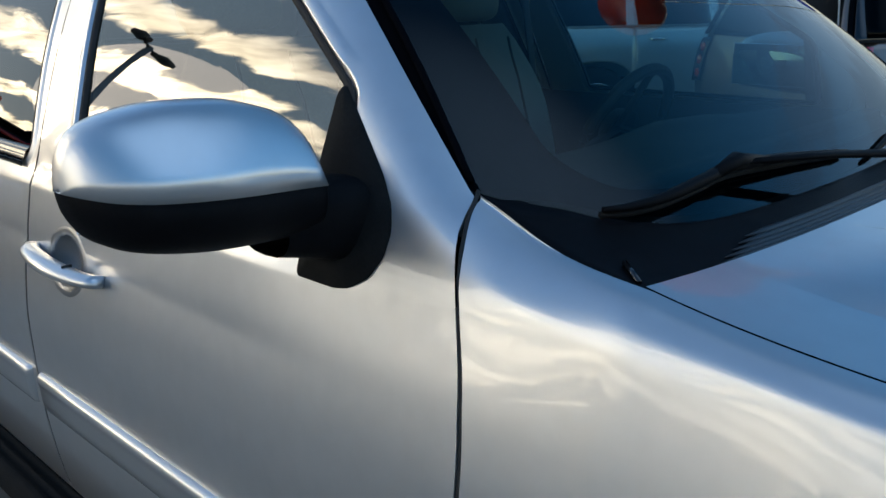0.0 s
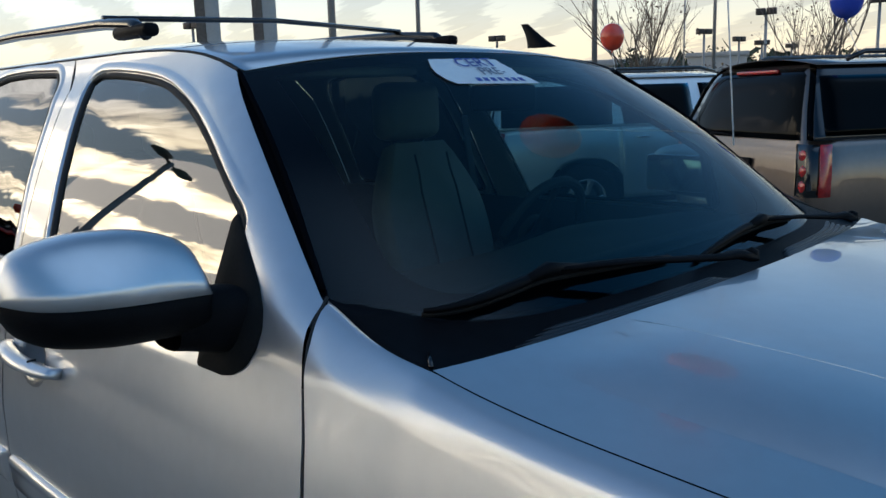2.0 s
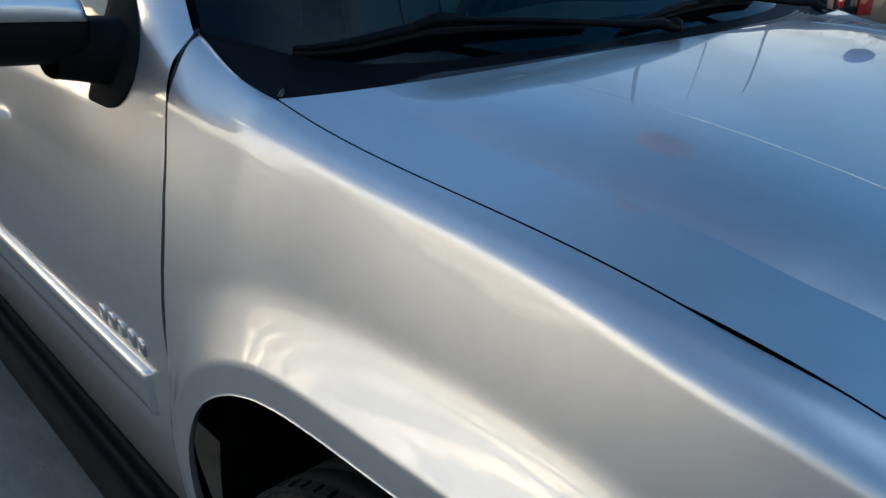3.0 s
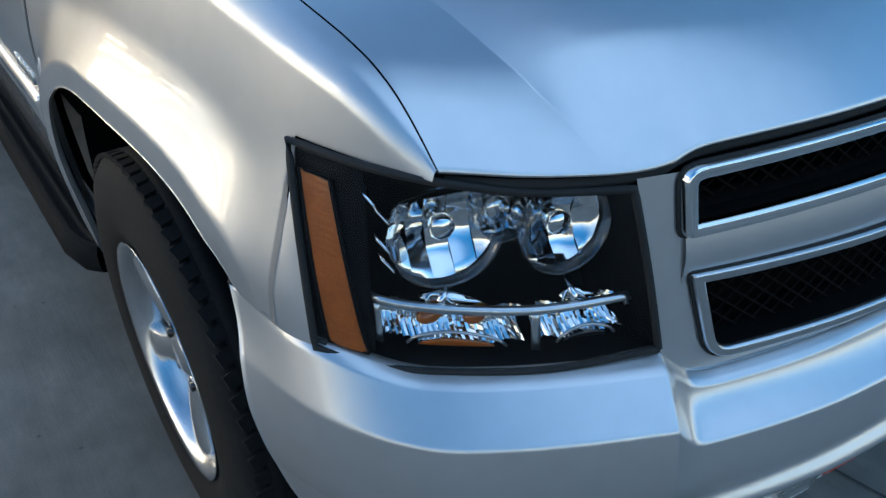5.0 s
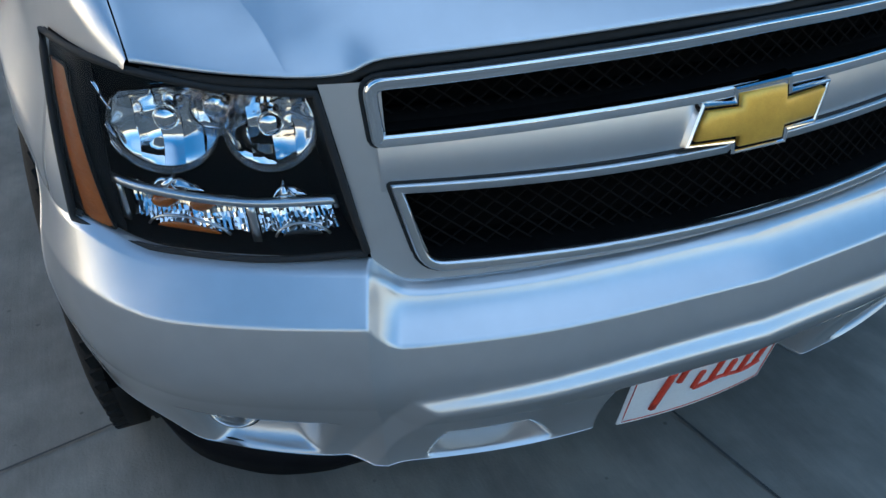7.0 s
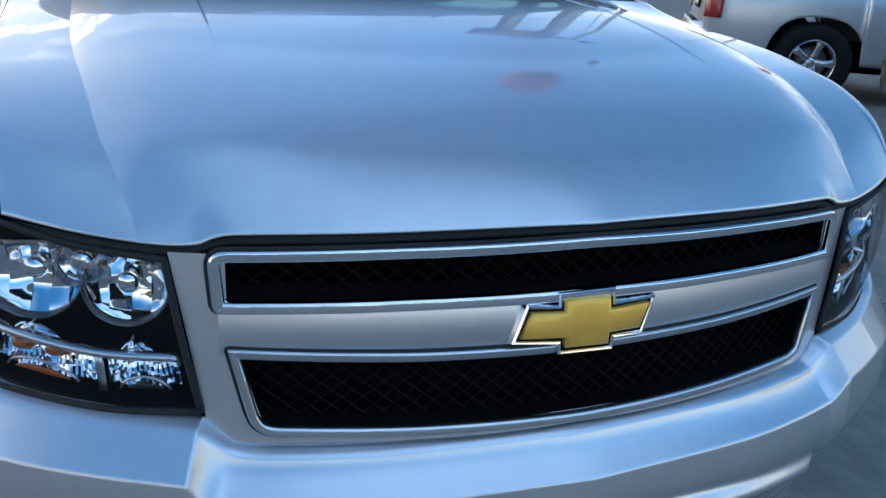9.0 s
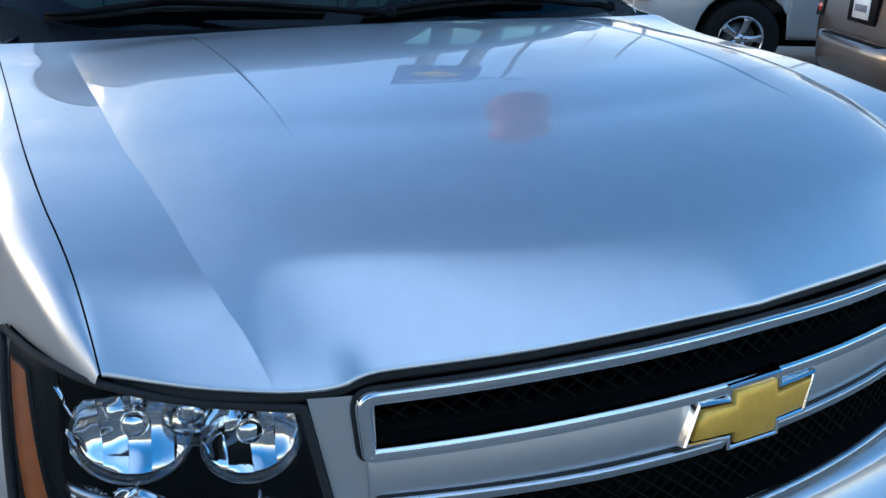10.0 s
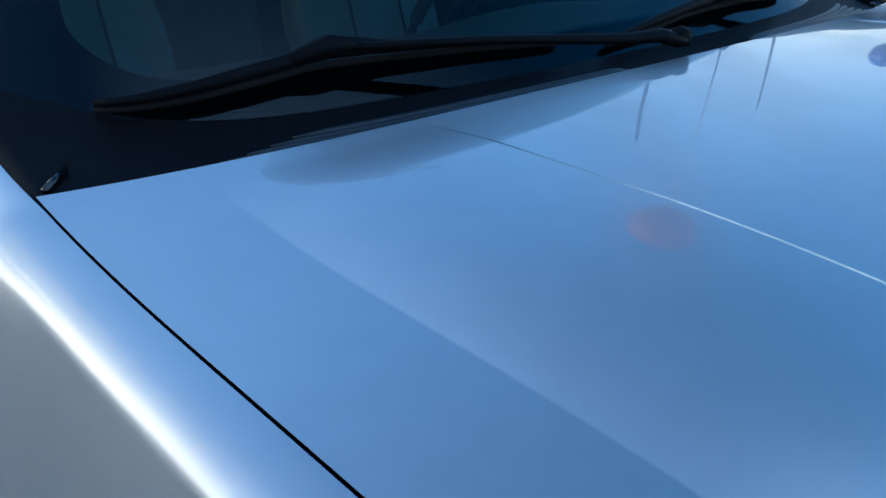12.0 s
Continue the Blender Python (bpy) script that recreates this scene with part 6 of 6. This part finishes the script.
lettering("lettering", "CERT", -0.205, 0.903, 0.056, "blue_ink")
lettering("lettering", "PRE-", -0.135, 0.856, 0.046, "grey_ink")
bar = [Vector(ws(u, v)) + Vector((0.001, 0, 0.0025)) + Vector((0.0006, 0, 0.0012)) for u, v in ((-0.20, 0.822), (0.055, 0.818), (0.05, 0.836), (-0.20, 0.840))]
for k in range(7):
    a, b = 0.02 + k / 7, 0.105 + k / 7
    part("word_bar", slab([bar[0].lerp(bar[1], a), bar[0].lerp(bar[1], b), bar[3].lerp(bar[2], b), bar[3].lerp(bar[2], a)], (0.0002, 0, 0.0004)), "blue_ink", sticker, soft=False)

# ---- ground ----
bm = bmesh.new()
bmesh.ops.create_grid(bm, x_segments=60, y_segments=60, size=400)
ground = tagged(part("ground", bm, "concrete", soft=False), "pale grey broomed concrete car park", "ground", kind="structure")
ground.location.z = 0


def ground_joint(p, q, w=0.006):
    d = (Vector(q) - Vector(p)).normalized()
    n = Vector((-d.y, d.x, 0)) * w / 2
    a, b = Vector((*p, 0.004)), Vector((*q, 0.004))
    bm = bmesh.new()
    bm.faces.new([bm.verts.new(v) for v in (a - n, b - n, b + n, a + n)])
    ob = part("slab_joint", bm, "joint", ground, soft=False)
    return ob


for k in range(-4, 6):
    ground_joint((3.052 + 4.2 * k, -16), (-3.188 + 4.2 * k, 16))
for k in range(-4, 5):
    ground_joint((-16, 3.9 * k - 2.34), (16, 3.9 * k + 2.46))

# ---- other vehicles ----
def parked_suv(name, label, paint, tall_lamp):
    """A boxy full-size SUV seen from behind; its origin lies on the ground below the middle of its tail, nose along +y."""
    v = thing(name, label, "car", "parked cars")
    half = ((0.36, 0.92), (0.5, 0.97), (0.75, 0.995), (0.95, 0.985), (1.10, 0.955), (1.18, 0.925), (1.40, 0.83), (1.62, 0.735), (1.72, 0.66), (1.78, 0.52))
    tail = ((0.36, 0.10), (0.5, 0.02), (0.75, 0.0), (1.05, 0.02), (1.18, 0.05), (1.45, 0.13), (1.68, 0.22), (1.75, 0.28))
    zs = lin(0.40, 1.74, 40)
    for sg in (-1, 1):
        for y0, y1, nm in ((0.0, 1.55, "quarter_panel"), (1.555, 2.55, "rear_door"), (2.555, 3.60, "front_door"), (3.605, 4.95, "fender")):
            rows = []
            for y in lin(y0, y1, 26):
                cut = 0
                for wy in (1.12, 4.05):
                    u = abs(y - wy) / 0.47
                    if u < 1:
                        cut = max(cut, 0.40 + 0.46 * (1 - u ** 2.6) ** (1 / 2.6))
                top = 1.20 if y < 3.62 else 1.17
                rows.append([(sg * (spl(half, z) - 0.07 * smooth(0.22, 0.0, y - spl(tail, z)) - 0.05 * smooth(4.5, 4.95, y)), max(y, spl(tail, z)) if y < 0.5 else y, z) for z in (max(0.40, cut) + (top - max(0.40, cut)) * i / 15 for i in range(16))])
            part(nm, grid(rows), paint, v, thick=0.003)
        # glasshouse: pillars, then panes
        rows = [[(sg * spl(half, z), max(y, spl(tail, z)), z) for z in lin(1.195, 1.74, 14)] for y in lin(0.02, 3.55, 24)]
        rows = [[(p[0], p[1] if p[1] < 3.0 else p[1] - (p[2] - 1.195) * 1.1 * smooth(2.6, 3.55, p[1]), p[2]) for p in r] for r in rows]
        part("upper_side", grid(rows), "gloss_black" if tall_lamp else paint, v, thick=0.003)
        for a, b in ((0.16, 1.46), (1.60, 2.48), (2.60, 3.15)):
            rows = [[(sg * (spl(half, z) + 0.006), y + (z - 1.22) * (0.14 if a < 1 else (-0.55 if b > 3 and y > 2.9 else 0)), z) for z in lin(1.225, 1.655, 8)] for y in lin(a, b, 8)]
            part("side_window", grid(rows), "dark_glass", v, "dark side glass", thick=0.004)
        part("door_handle", tube([(sg * 0.975, 1.72, 1.08), (sg * 1.0, 1.80, 1.08), (sg * 0.975, 1.92, 1.08)], 0.014, 8), "chrome", v)
        part("roof_rack_rail", tube([(sg * 0.60, 0.55, 1.775), (sg * 0.60, 0.7, 1.83), (sg * 0.60, 2.7, 1.83), (sg * 0.60, 2.9, 1.78)], 0.02, 8), "gloss_black", v)
        # tail lamp: dark body, red lens, round lamps
        z0, z1 = (0.80, 1.17) if tall_lamp else (0.78, 1.17)
        rows = [[(sg * (spl(half, z) - 0.07 + 0.076 * smooth(0, 1, u) + (0.0 if u > 0.5 else -0.10 * (0.5 - u) * 2)), spl(tail, z) - 0.012 + 0.16 * max(0, u - 0.5) * 2, z) for u in lin(0, 1, 9)] for z in lin(z0, z1, 8)]
        tl = part("tail_lamp", grid(rows), "gloss_black" if tall_lamp else "red", v, "tail lamp with red round lenses", thick=0.006)
        if tall_lamp:
            for z in (0.87, 0.98, 1.09):
                bm = lathe([(-0.012, 0.0005), (-0.010, 0.03), (0.0, 0.042)], 20, "Y", at=(sg * (spl(half, z) - 0.095), spl(tail, z) - 0.014, z))
                part("red_lens", bm, "red", tl)
            rows = [[(sg * (spl(half, z) + 0.008), spl(tail, z) + 0.05 + 0.10 * u, z) for u in lin(0, 1, 3)] for z in lin(z0, z1, 6)]
            part("red_edge", grid(rows), "red", tl, thick=0.004)
    # roof, tailgate, rear glass
    part("roof", grid([[(x * 0.67, y, 1.735 + 0.06 * (1 - abs(x) ** 2.2)) for x in lin(-1, 1, 15)] for y in lin(0.24, 2.95, 10)]), paint, v, thick=0.004)
    part("tailgate", grid([[(x * (spl(half, z) - 0.075), spl(tail, z) - 0.006 * (1 - x * x), z) for x in lin(-1, 1, 15)] for z in lin(0.62, 1.74, 22)]), paint, v, thick=0.004)
    part("rear_glass", grid([[(x * (spl(half, z) - 0.022), spl(tail, z) - 0.016 - 0.01 * (1 - x * x) + 0.05 * abs(x) ** 8, z) for x in lin(-1, 1, 21)] for z in lin(1.195, 1.715, 10)]), "dark_glass", v, "dark tinted rear glass", thick=0.004)
    part("brake_light", box((0.55, 0.03, 0.03), (0, 0.20, 1.70), 0.008), "red", v)
    part("rear_wiper", tube([(0.0, 0.02, 1.20), (-0.25, 0.03, 1.215), (-0.55, 0.035, 1.21)], 0.010, 6), "black", v)
    part("plate_recess", box((0.52, 0.03, 0.22), (0, -0.005, 0.93), 0.01), "black", v)
    part("rear_plate", box((0.305, 0.006, 0.152), (0, -0.024, 0.93), 0.002, 1), "white", v)
    part("plate_bar", box((0.22, 0.004, 0.05), (0, -0.029, 0.93), 0.001, 1), "grey_ink", v)
    bump_ = [[(x * 0.985, -0.10 * (1 - abs(x) ** 6) + 0.22 * abs(x) ** 6 + o, z) for x in lin(-1, 1, 25)] for o, z in ((0.10, 0.71), (0.0, 0.70), (-0.015, 0.64), (-0.005, 0.52), (0.02, 0.44), (0.10, 0.40))]
    part("rear_bumper", grid(bump_), paint, v, thick=0.004)
    part("step_pad", box((1.1, 0.07, 0.012), (0, -0.055, 0.705), 0.004), "black", v)
    # plain black box added as the underside, so the space beneath reads as shade
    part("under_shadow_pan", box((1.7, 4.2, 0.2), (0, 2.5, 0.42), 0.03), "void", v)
    part("interior_block", box((1.3, 2.6, 0.5), (0, 1.9, 1.15), 0.1), "void", v)
    part("hood", grid([[(x * 0.80, y, 1.17 - 0.12 * ((y - 3.5) / 1.45) ** 2 + 0.03 * (1 - x * x)) for x in lin(-1, 1, 11)] for y in lin(3.5, 4.95, 10)]), paint, v, thick=0.004)
    part("windshield", grid([[(x * (0.78 - 0.12 * t), 3.62 - 0.75 * t, 1.18 + 0.55 * t) for x in lin(-1, 1, 11)] for t in lin(0, 1, 6)]), "dark_glass", v, thick=0.004)
    part("front_face", grid([[(x * 0.93, 4.95 + 0.06 * (1 - x * x), z) for x in lin(-1, 1, 11)] for z in lin(0.40, 1.05, 6)]), paint, v, thick=0.004)
    for sg, y in ((-1, 1.12), (1, 1.12), (-1, 4.05), (1, 4.05)):
        w = copy_thing(wheel, pose(sg * 0.86, y, 0.400, 0, 0, 90 if sg > 0 else -90))
        w.parent = v
    return v


TURN = -32
def place_tail(ob, x, y, turn=TURN):
    ob.matrix_basis = pose(x, y, 0, 0, 0, turn)


h = Vector((math.cos(radians(-TURN)), -math.sin(radians(-TURN)), 0))    # to the right of those cars
brown = parked_suv("bronze_suv", "dark bronze SUV with black-bodied tail lamps, parked at an angle", "brown_paint", True)
place_tail(brown, -1.93 - 0.90 * h.x, 4.42 - 0.90 * h.y)
pale = parked_suv("pale_suv", "pale silver SUV with upright red tail lamps, parked at an angle", "white_paint", False)
place_tail(pale, -6.35, 5.61)
far = parked_suv("far_pale_suv", "pale SUV standing in the far row", "white_paint", False)
place_tail(far, -9.6, 11.4, -32)
dark = parked_suv("black_suv", "black SUV parked behind on the other side", "dark_paint", False)
place_tail(dark, -5.75, -2.35, 90)

# ---- lamps, balloons, sign ----
def street_lamp(x, y, height, turn, spread=0.55, tall=0.13):
    l = thing("street_lamp", "tall pole with two box lamp heads", "street lamp", "car park lamps")
    part("pole", tube([(0, 0, 0), (0, 0, height * 0.5), (0, 0, height)], [0.09, 0.08, 0.07], 12), "pole", l)
    part("base", lathe([(0, 0.28), (0.6, 0.28), (0.62, 0.26), (0.62, 0.1)], 20, "Z"), "wall", l)
    part("cross_arm", tube([(0.05 - spread, 0, height - 0.02), (0, 0, height - 0.06), (spread - 0.05, 0, height - 0.02)], 0.035, 8), "lamp_head", l)
    for s in (-1, 1):
        part("lamp_head", box((0.46, 0.34, tall), (s * spread, 0, height), 0.035, 2), "lamp_head", l)
    l.matrix_basis = pose(x, y, 0, 0, 0, turn)
    return l


EYE = Vector((0.4, -1.6, 1.59))


def out_at(dx, dy, dist, rise=0.0):
    """A place at a distance from the middle of the path, and its height by slope."""
    return EYE.x + dx * dist, EYE.y + dy * dist, EYE.z + rise * dist


street_lamp(-1.358 - 0.8849 * 15.5, -0.804 - 0.3414 * 15.5, 1.469 + 0.3168 * 15.5, 62)
for dx, dy, dist, rise, turn in ((-0.786, 0.618, 19, 0.44, 20), (-0.4027, 0.9153, 46, 0.080, 15), (-0.4607, 0.8876, 55, 0.062, 60), (-0.4273, 0.9041, 60, 0.052, 75),
                                 (-0.6538, 0.7566, 50, 0.064, 20), (-0.3778, 0.9259, 70, 0.042, 70), (-0.8728, 0.4881, 45, 0.086, 20), (-0.4056, 0.9141, 62, 0.047, 40), (-0.30, 0.955, 48, 0.085, 10)):
    x, y, z = out_at(dx, dy, dist, rise)
    street_lamp(x, y, z, turn, 0.55 if dist < 40 else 0.26, 0.13 if dist < 40 else 0.32)


def plain_pole(dx, dy, dist, top, r, label, mat="pole"):
    x, y, _ = out_at(dx, dy, dist)
    p = thing("flagpole", label, "pole", "tall poles")
    part("shaft", tube([(0, 0, 0), (0, 0, top)], [r, r * 0.7], 10), mat, p)
    part("cap", lathe([(top, r * 0.9), (top + 0.12, r * 0.8), (top + 0.2, 0.001)], 10, "Z"), mat, p)
    p.matrix_basis = pose(x, y, 0)


for dx, dy, dist, top, r in ((-0.7204, 0.6935, 34, 12, 0.10), (-0.5646, 0.8254, 30, 12, 0.11), (-0.451, 0.8925, 38, 12, 0.08), (-0.4796, 0.8775, 45, 7.0, 0.05)):
    plain_pole(dx, dy, dist, top, r, "tall slim grey pole at the edge of the car park")

# dealer sign on twin posts
sx, sy, _ = out_at(-0.852, 0.523, 27)
sign = thing("pylon_sign", "blue sign panel with a gold shape on tall brown posts", "sign")
part("panel", box((0.30, 3.2, 2.5), (0, 0, 13.2), 0.05), "sign_blue", sign)
part("gold_shape", box((0.05, 1.7, 0.42), (0.16, 0, 12.9), 0.05), "gold", sign)
part("gold_bar", box((0.05, 0.6, 0.75), (0.165, 0, 12.9), 0.05), "gold", sign)
part("word_bar", box((0.04, 2.3, 0.34), (0.16, 0, 13.85), 0.02), "white", sign)
for y in (-0.85, 0.85):
    part("post", box((0.35, 0.30, 12.0), (0, y, 6.0), 0.03), "bark", sign)
    part("post_cladding", box((0.30, 0.42, 11.9), (0.02, y + 0.36, 5.95), 0.03), "wall", sign)
sign.matrix_basis = pose(sx, sy, 0, 0, 0, math.degrees(math.atan2(-0.523, 0.852)))


def balloon(x, y, z, mat, colour, foot, r=0.125):
    b = thing("balloon", f"{colour} party balloon floating on a thin white ribbon", "balloon", "balloons")
    prof = [(-r * 1.28, 0.006), (-r * 1.22, 0.012)] + [(-r * 1.2 * math.cos(a) if a < math.pi / 2 else -r * 1.05 * math.cos(a), r * math.sin(a) ** (0.9 if a < 1.2 else 1)) for a in lin(0.12, math.pi - 0.01, 20)]
    part("skin", lathe(prof, 28, "Z"), mat, b)
    part("knot", lathe([(-r * 1.36, 0.012), (-r * 1.30, 0.005), (-r * 1.24, 0.010)], 10, "Z"), mat, b)
    f = Vector(foot) - Vector((x, y, z))
    part("ribbon", tube([Vector((0, 0, -r * 1.3)), f * 0.5 + Vector((0.01, 0, 0)), f], 0.0028, 5), "string", b)
    b.matrix_basis = pose(x, y, z)


balloon(-0.93, 1.00, 2.37, "balloon_red", "red", (-0.845, 1.02, 1.405), 0.138)
balloon(*out_at(-0.548, 0.8365, 9.2, 0.062), "balloon_red", "red", (-4.6, 6.2, 1.25))
balloon(*out_at(-0.3294, 0.9442, 7.4, 0.088), "balloon_blue", "blue", (-1.75, 5.3, 1.25))
balloon(-2.133 - 0.9447 * 10.5, -0.866 - 0.2944 * 10.5, 1.328 + 0.1445 * 10.5, "balloon_red", "red", (-12.2, -4.3, 1.7), 0.075)

# ---- far buildings, hedges and trees ----
def building(dx, dy, dist, width, height, depth, turn, label):
    x, y, _ = out_at(dx, dy, dist)
    b = thing("building", label, "building", "far buildings")
    part("wall", box((width, depth, height), (0, 0, height / 2), 0.05), "wall", b)
    part("parapet", box((width + 0.4, depth + 0.4, 0.4), (0, 0, height + 0.1), 0.05), "wall", b)
    for k in range(max(2, int(width / 4))):
        w = part("window", box((1.8, 0.12, 1.5), (-width / 2 + 2 + 4 * k, -depth / 2 - 0.02, height * 0.5), 0.02), "dark_glass", b)
        part("sill", box((2.0, 0.2, 0.1), (-width / 2 + 2 + 4 * k, -depth / 2 - 0.06, height * 0.5 - 0.8), 0.02), "wall", w)
    b.matrix_basis = pose(x, y, 0, 0, 0, turn)


building(-0.590, 0.8074, 62, 14, 3.3, 10, 32, "pale low building with a flat parapet")
building(-0.447, 0.8945, 85, 5.2, 4.5, 6, 25, "small low grey building")
building(-0.80, -0.60, 120, 40, 5, 12, 120, "low dark building across the road")


def bare_tree(x, y, height, seed):
    rnd = random.Random(seed)
    t = thing("bare_tree", "leafless young tree with thin upswept branches and a few dry leaves", "tree", "bare trees")
    bm = bmesh.new()
    tips = []

    def limb(p, d, length, r, depth):
        pts, q, v = [p], p.copy(), d.copy()
        n = 4
        for i in range(n):
            v = (v + Vector((rnd.gauss(0, 0.10), rnd.gauss(0, 0.10), 0.05))).normalized()
            q = q + v * length / n
            pts.append(q.copy())
        tube(pts, [r * (1 - 0.6 * i / n) for i in range(n + 1)], 6 if depth < 2 else 4, bm=bm, cap=False)
        if depth >= 4 or length < 0.25:
            tips.append(q)
            return
        for k in range(3 if depth < 2 else 2):
            f = rnd.uniform(0.4, 1.0)
            o = pts[min(n, int(f * n))]
            w = (v + Vector((rnd.gauss(0, 0.42), rnd.gauss(0, 0.42), rnd.uniform(0, 0.35)))).normalized()
            limb(o, w, length * rnd.uniform(0.5, 0.72), r * 0.5, depth + 1)
    limb(Vector((0, 0, 0)), Vector((0, 0, 1)), height * 0.42, height * 0.0075, 0)
    for k in range(3):
        limb(Vector((0, 0, height * rnd.uniform(0.12, 0.3))), Vector((rnd.gauss(0, 0.35), rnd.gauss(0, 0.35), 1)).normalized(), height * 0.40, height * 0.005, 1)
    part("trunk", bm, "bark", t)
    bm = bmesh.new()
    for p in tips:
        for k in range(2):
            c = p + Vector((rnd.gauss(0, 0.1), rnd.gauss(0, 0.1), rnd.gauss(0, 0.1)))
            a, b = Vector((rnd.gauss(0, 1), rnd.gauss(0, 1), rnd.gauss(0, 1))).normalized() * 0.045, Vector((rnd.gauss(0, 1), rnd.gauss(0, 1), rnd.gauss(0, 1))).normalized() * 0.03
            if rnd.random() < 0.5:
                bm.faces.new([bm.verts.new(v) for v in (c - a, c + b, c + a, c - b)])
    part("crown", bm, "dry_leaf", t, "sparse dry leaves", soft=False)
    t.matrix_basis = pose(x, y, 0, 0, 0, rnd.uniform(0, 360))


for dx, dy, dist, height, seed in ((-0.5174, 0.8557, 22, 6.2, 3), (-0.505, 0.863, 24, 6.0, 8), (-0.357, 0.934, 21, 5.4, 12), (-0.336, 0.942, 23, 5.6, 5), (-0.372, 0.928, 27, 6.0, 21), (-0.535, 0.845, 30, 6.5, 33)):
    x, y, _ = out_at(dx, dy, dist)
    bare_tree(x, y, height, seed)


def leafy(name, label, category, x, y, w, d, h, n, mat, seed, stem=0.0):
    """A mass of small leaf clumps with an uneven outline."""
    rnd = random.Random(seed)
    t = thing(name, label, category, "far greenery")
    if stem:
        part("trunk", tube([(0, 0, 0), (0.05, 0, h * 0.3), (0, 0.05, h * 0.6)], [stem, stem * 0.7, stem * 0.3], 8), "bark", t)
    bm = bmesh.new()
    lobes = [(Vector((rnd.uniform(-w, w) / 2 * 0.8, rnd.uniform(-d, d) / 2 * 0.8, h * rnd.uniform(0.3, 0.8))), rnd.uniform(0.22, 0.38)) for _ in range(9)]
    for _ in range(n):
        c, r = rnd.choice(lobes)
        v = Vector((rnd.gauss(0, 1), rnd.gauss(0, 1), rnd.gauss(0, 1))).normalized() * rnd.uniform(0.6, 1.0) * r
        p = c + Vector((v.x * w * 0.7, v.y * d * 0.7, v.z * h * 0.9))
        if p.z < 0.05:
            continue
        s = h * rnd.uniform(0.02, 0.045)
        a = Vector((rnd.gauss(0, 1), rnd.gauss(0, 1), rnd.gauss(0, 1))).normalized() * s
        b = Vector((rnd.gauss(0, 1), rnd.gauss(0, 1), rnd.gauss(0, 1))).normalized() * s * 0.6
        bm.faces.new([bm.verts.new(q) for q in (p - a, p + b, p + a, p - b)])
    part("crown", bm, mat, t, soft=False)
    t.matrix_basis = pose(x, y, 0, 0, 0, rnd.uniform(0, 360))


for k, (dx, dy, dist, w, h, mat) in enumerate(((-0.539, 0.8424, 50, 3.2, 3.9, "leaf"), (-0.50, 0.866, 55, 7, 3.6, "dry_leaf"), (-0.475, 0.88, 52, 6, 3.3, "dry_leaf"), (-0.525, 0.851, 70, 6, 4.6, "leaf"), (-0.44, 0.898, 95, 8, 5.6, "leaf"),
                                            (-0.40, 0.9165, 90, 9, 5.0, "leaf"), (-0.37, 0.929, 95, 9, 5.4, "leaf"), (-0.34, 0.94, 95, 9, 5.2, "leaf"), (-0.31, 0.951, 95, 9, 5.4, "leaf"))):
    x, y, _ = out_at(dx, dy, dist)
    leafy("shrub", "dense dark shrub on the far verge", "shrub", x, y, w, w, h, 1500, mat, 40 + k, 0.12)

# wooded skyline all round
rnd = random.Random(77)
bm = bmesh.new()
for k in range(5200):
    a = rnd.uniform(0, math.tau)
    r = rnd.uniform(150, 190)
    hgt = (5.0 + 3.0 * math.sin(a * 7) + 2.0 * math.sin(a * 19 + 1)) * (0.8 if math.sin(a) > 0 else 1.25)
    p = Vector((r * math.cos(a), r * math.sin(a), max(0.2, rnd.uniform(0, 1) ** 0.7 * hgt)))
    u = Vector((rnd.gauss(0, 1), rnd.gauss(0, 1), rnd.gauss(0, 0.7))).normalized() * rnd.uniform(1.5, 3.4)
    v = Vector((rnd.gauss(0, 1), rnd.gauss(0, 1), rnd.gauss(0, 1))).normalized() * rnd.uniform(0.8, 1.8)
    bm.faces.new([bm.verts.new(q) for q in (p - u, p + v, p + u, p - v)])
tagged(part("far_woods", bm, "leaf", soft=False), "dark line of far woods along the horizon", "woods", kind="stuff")
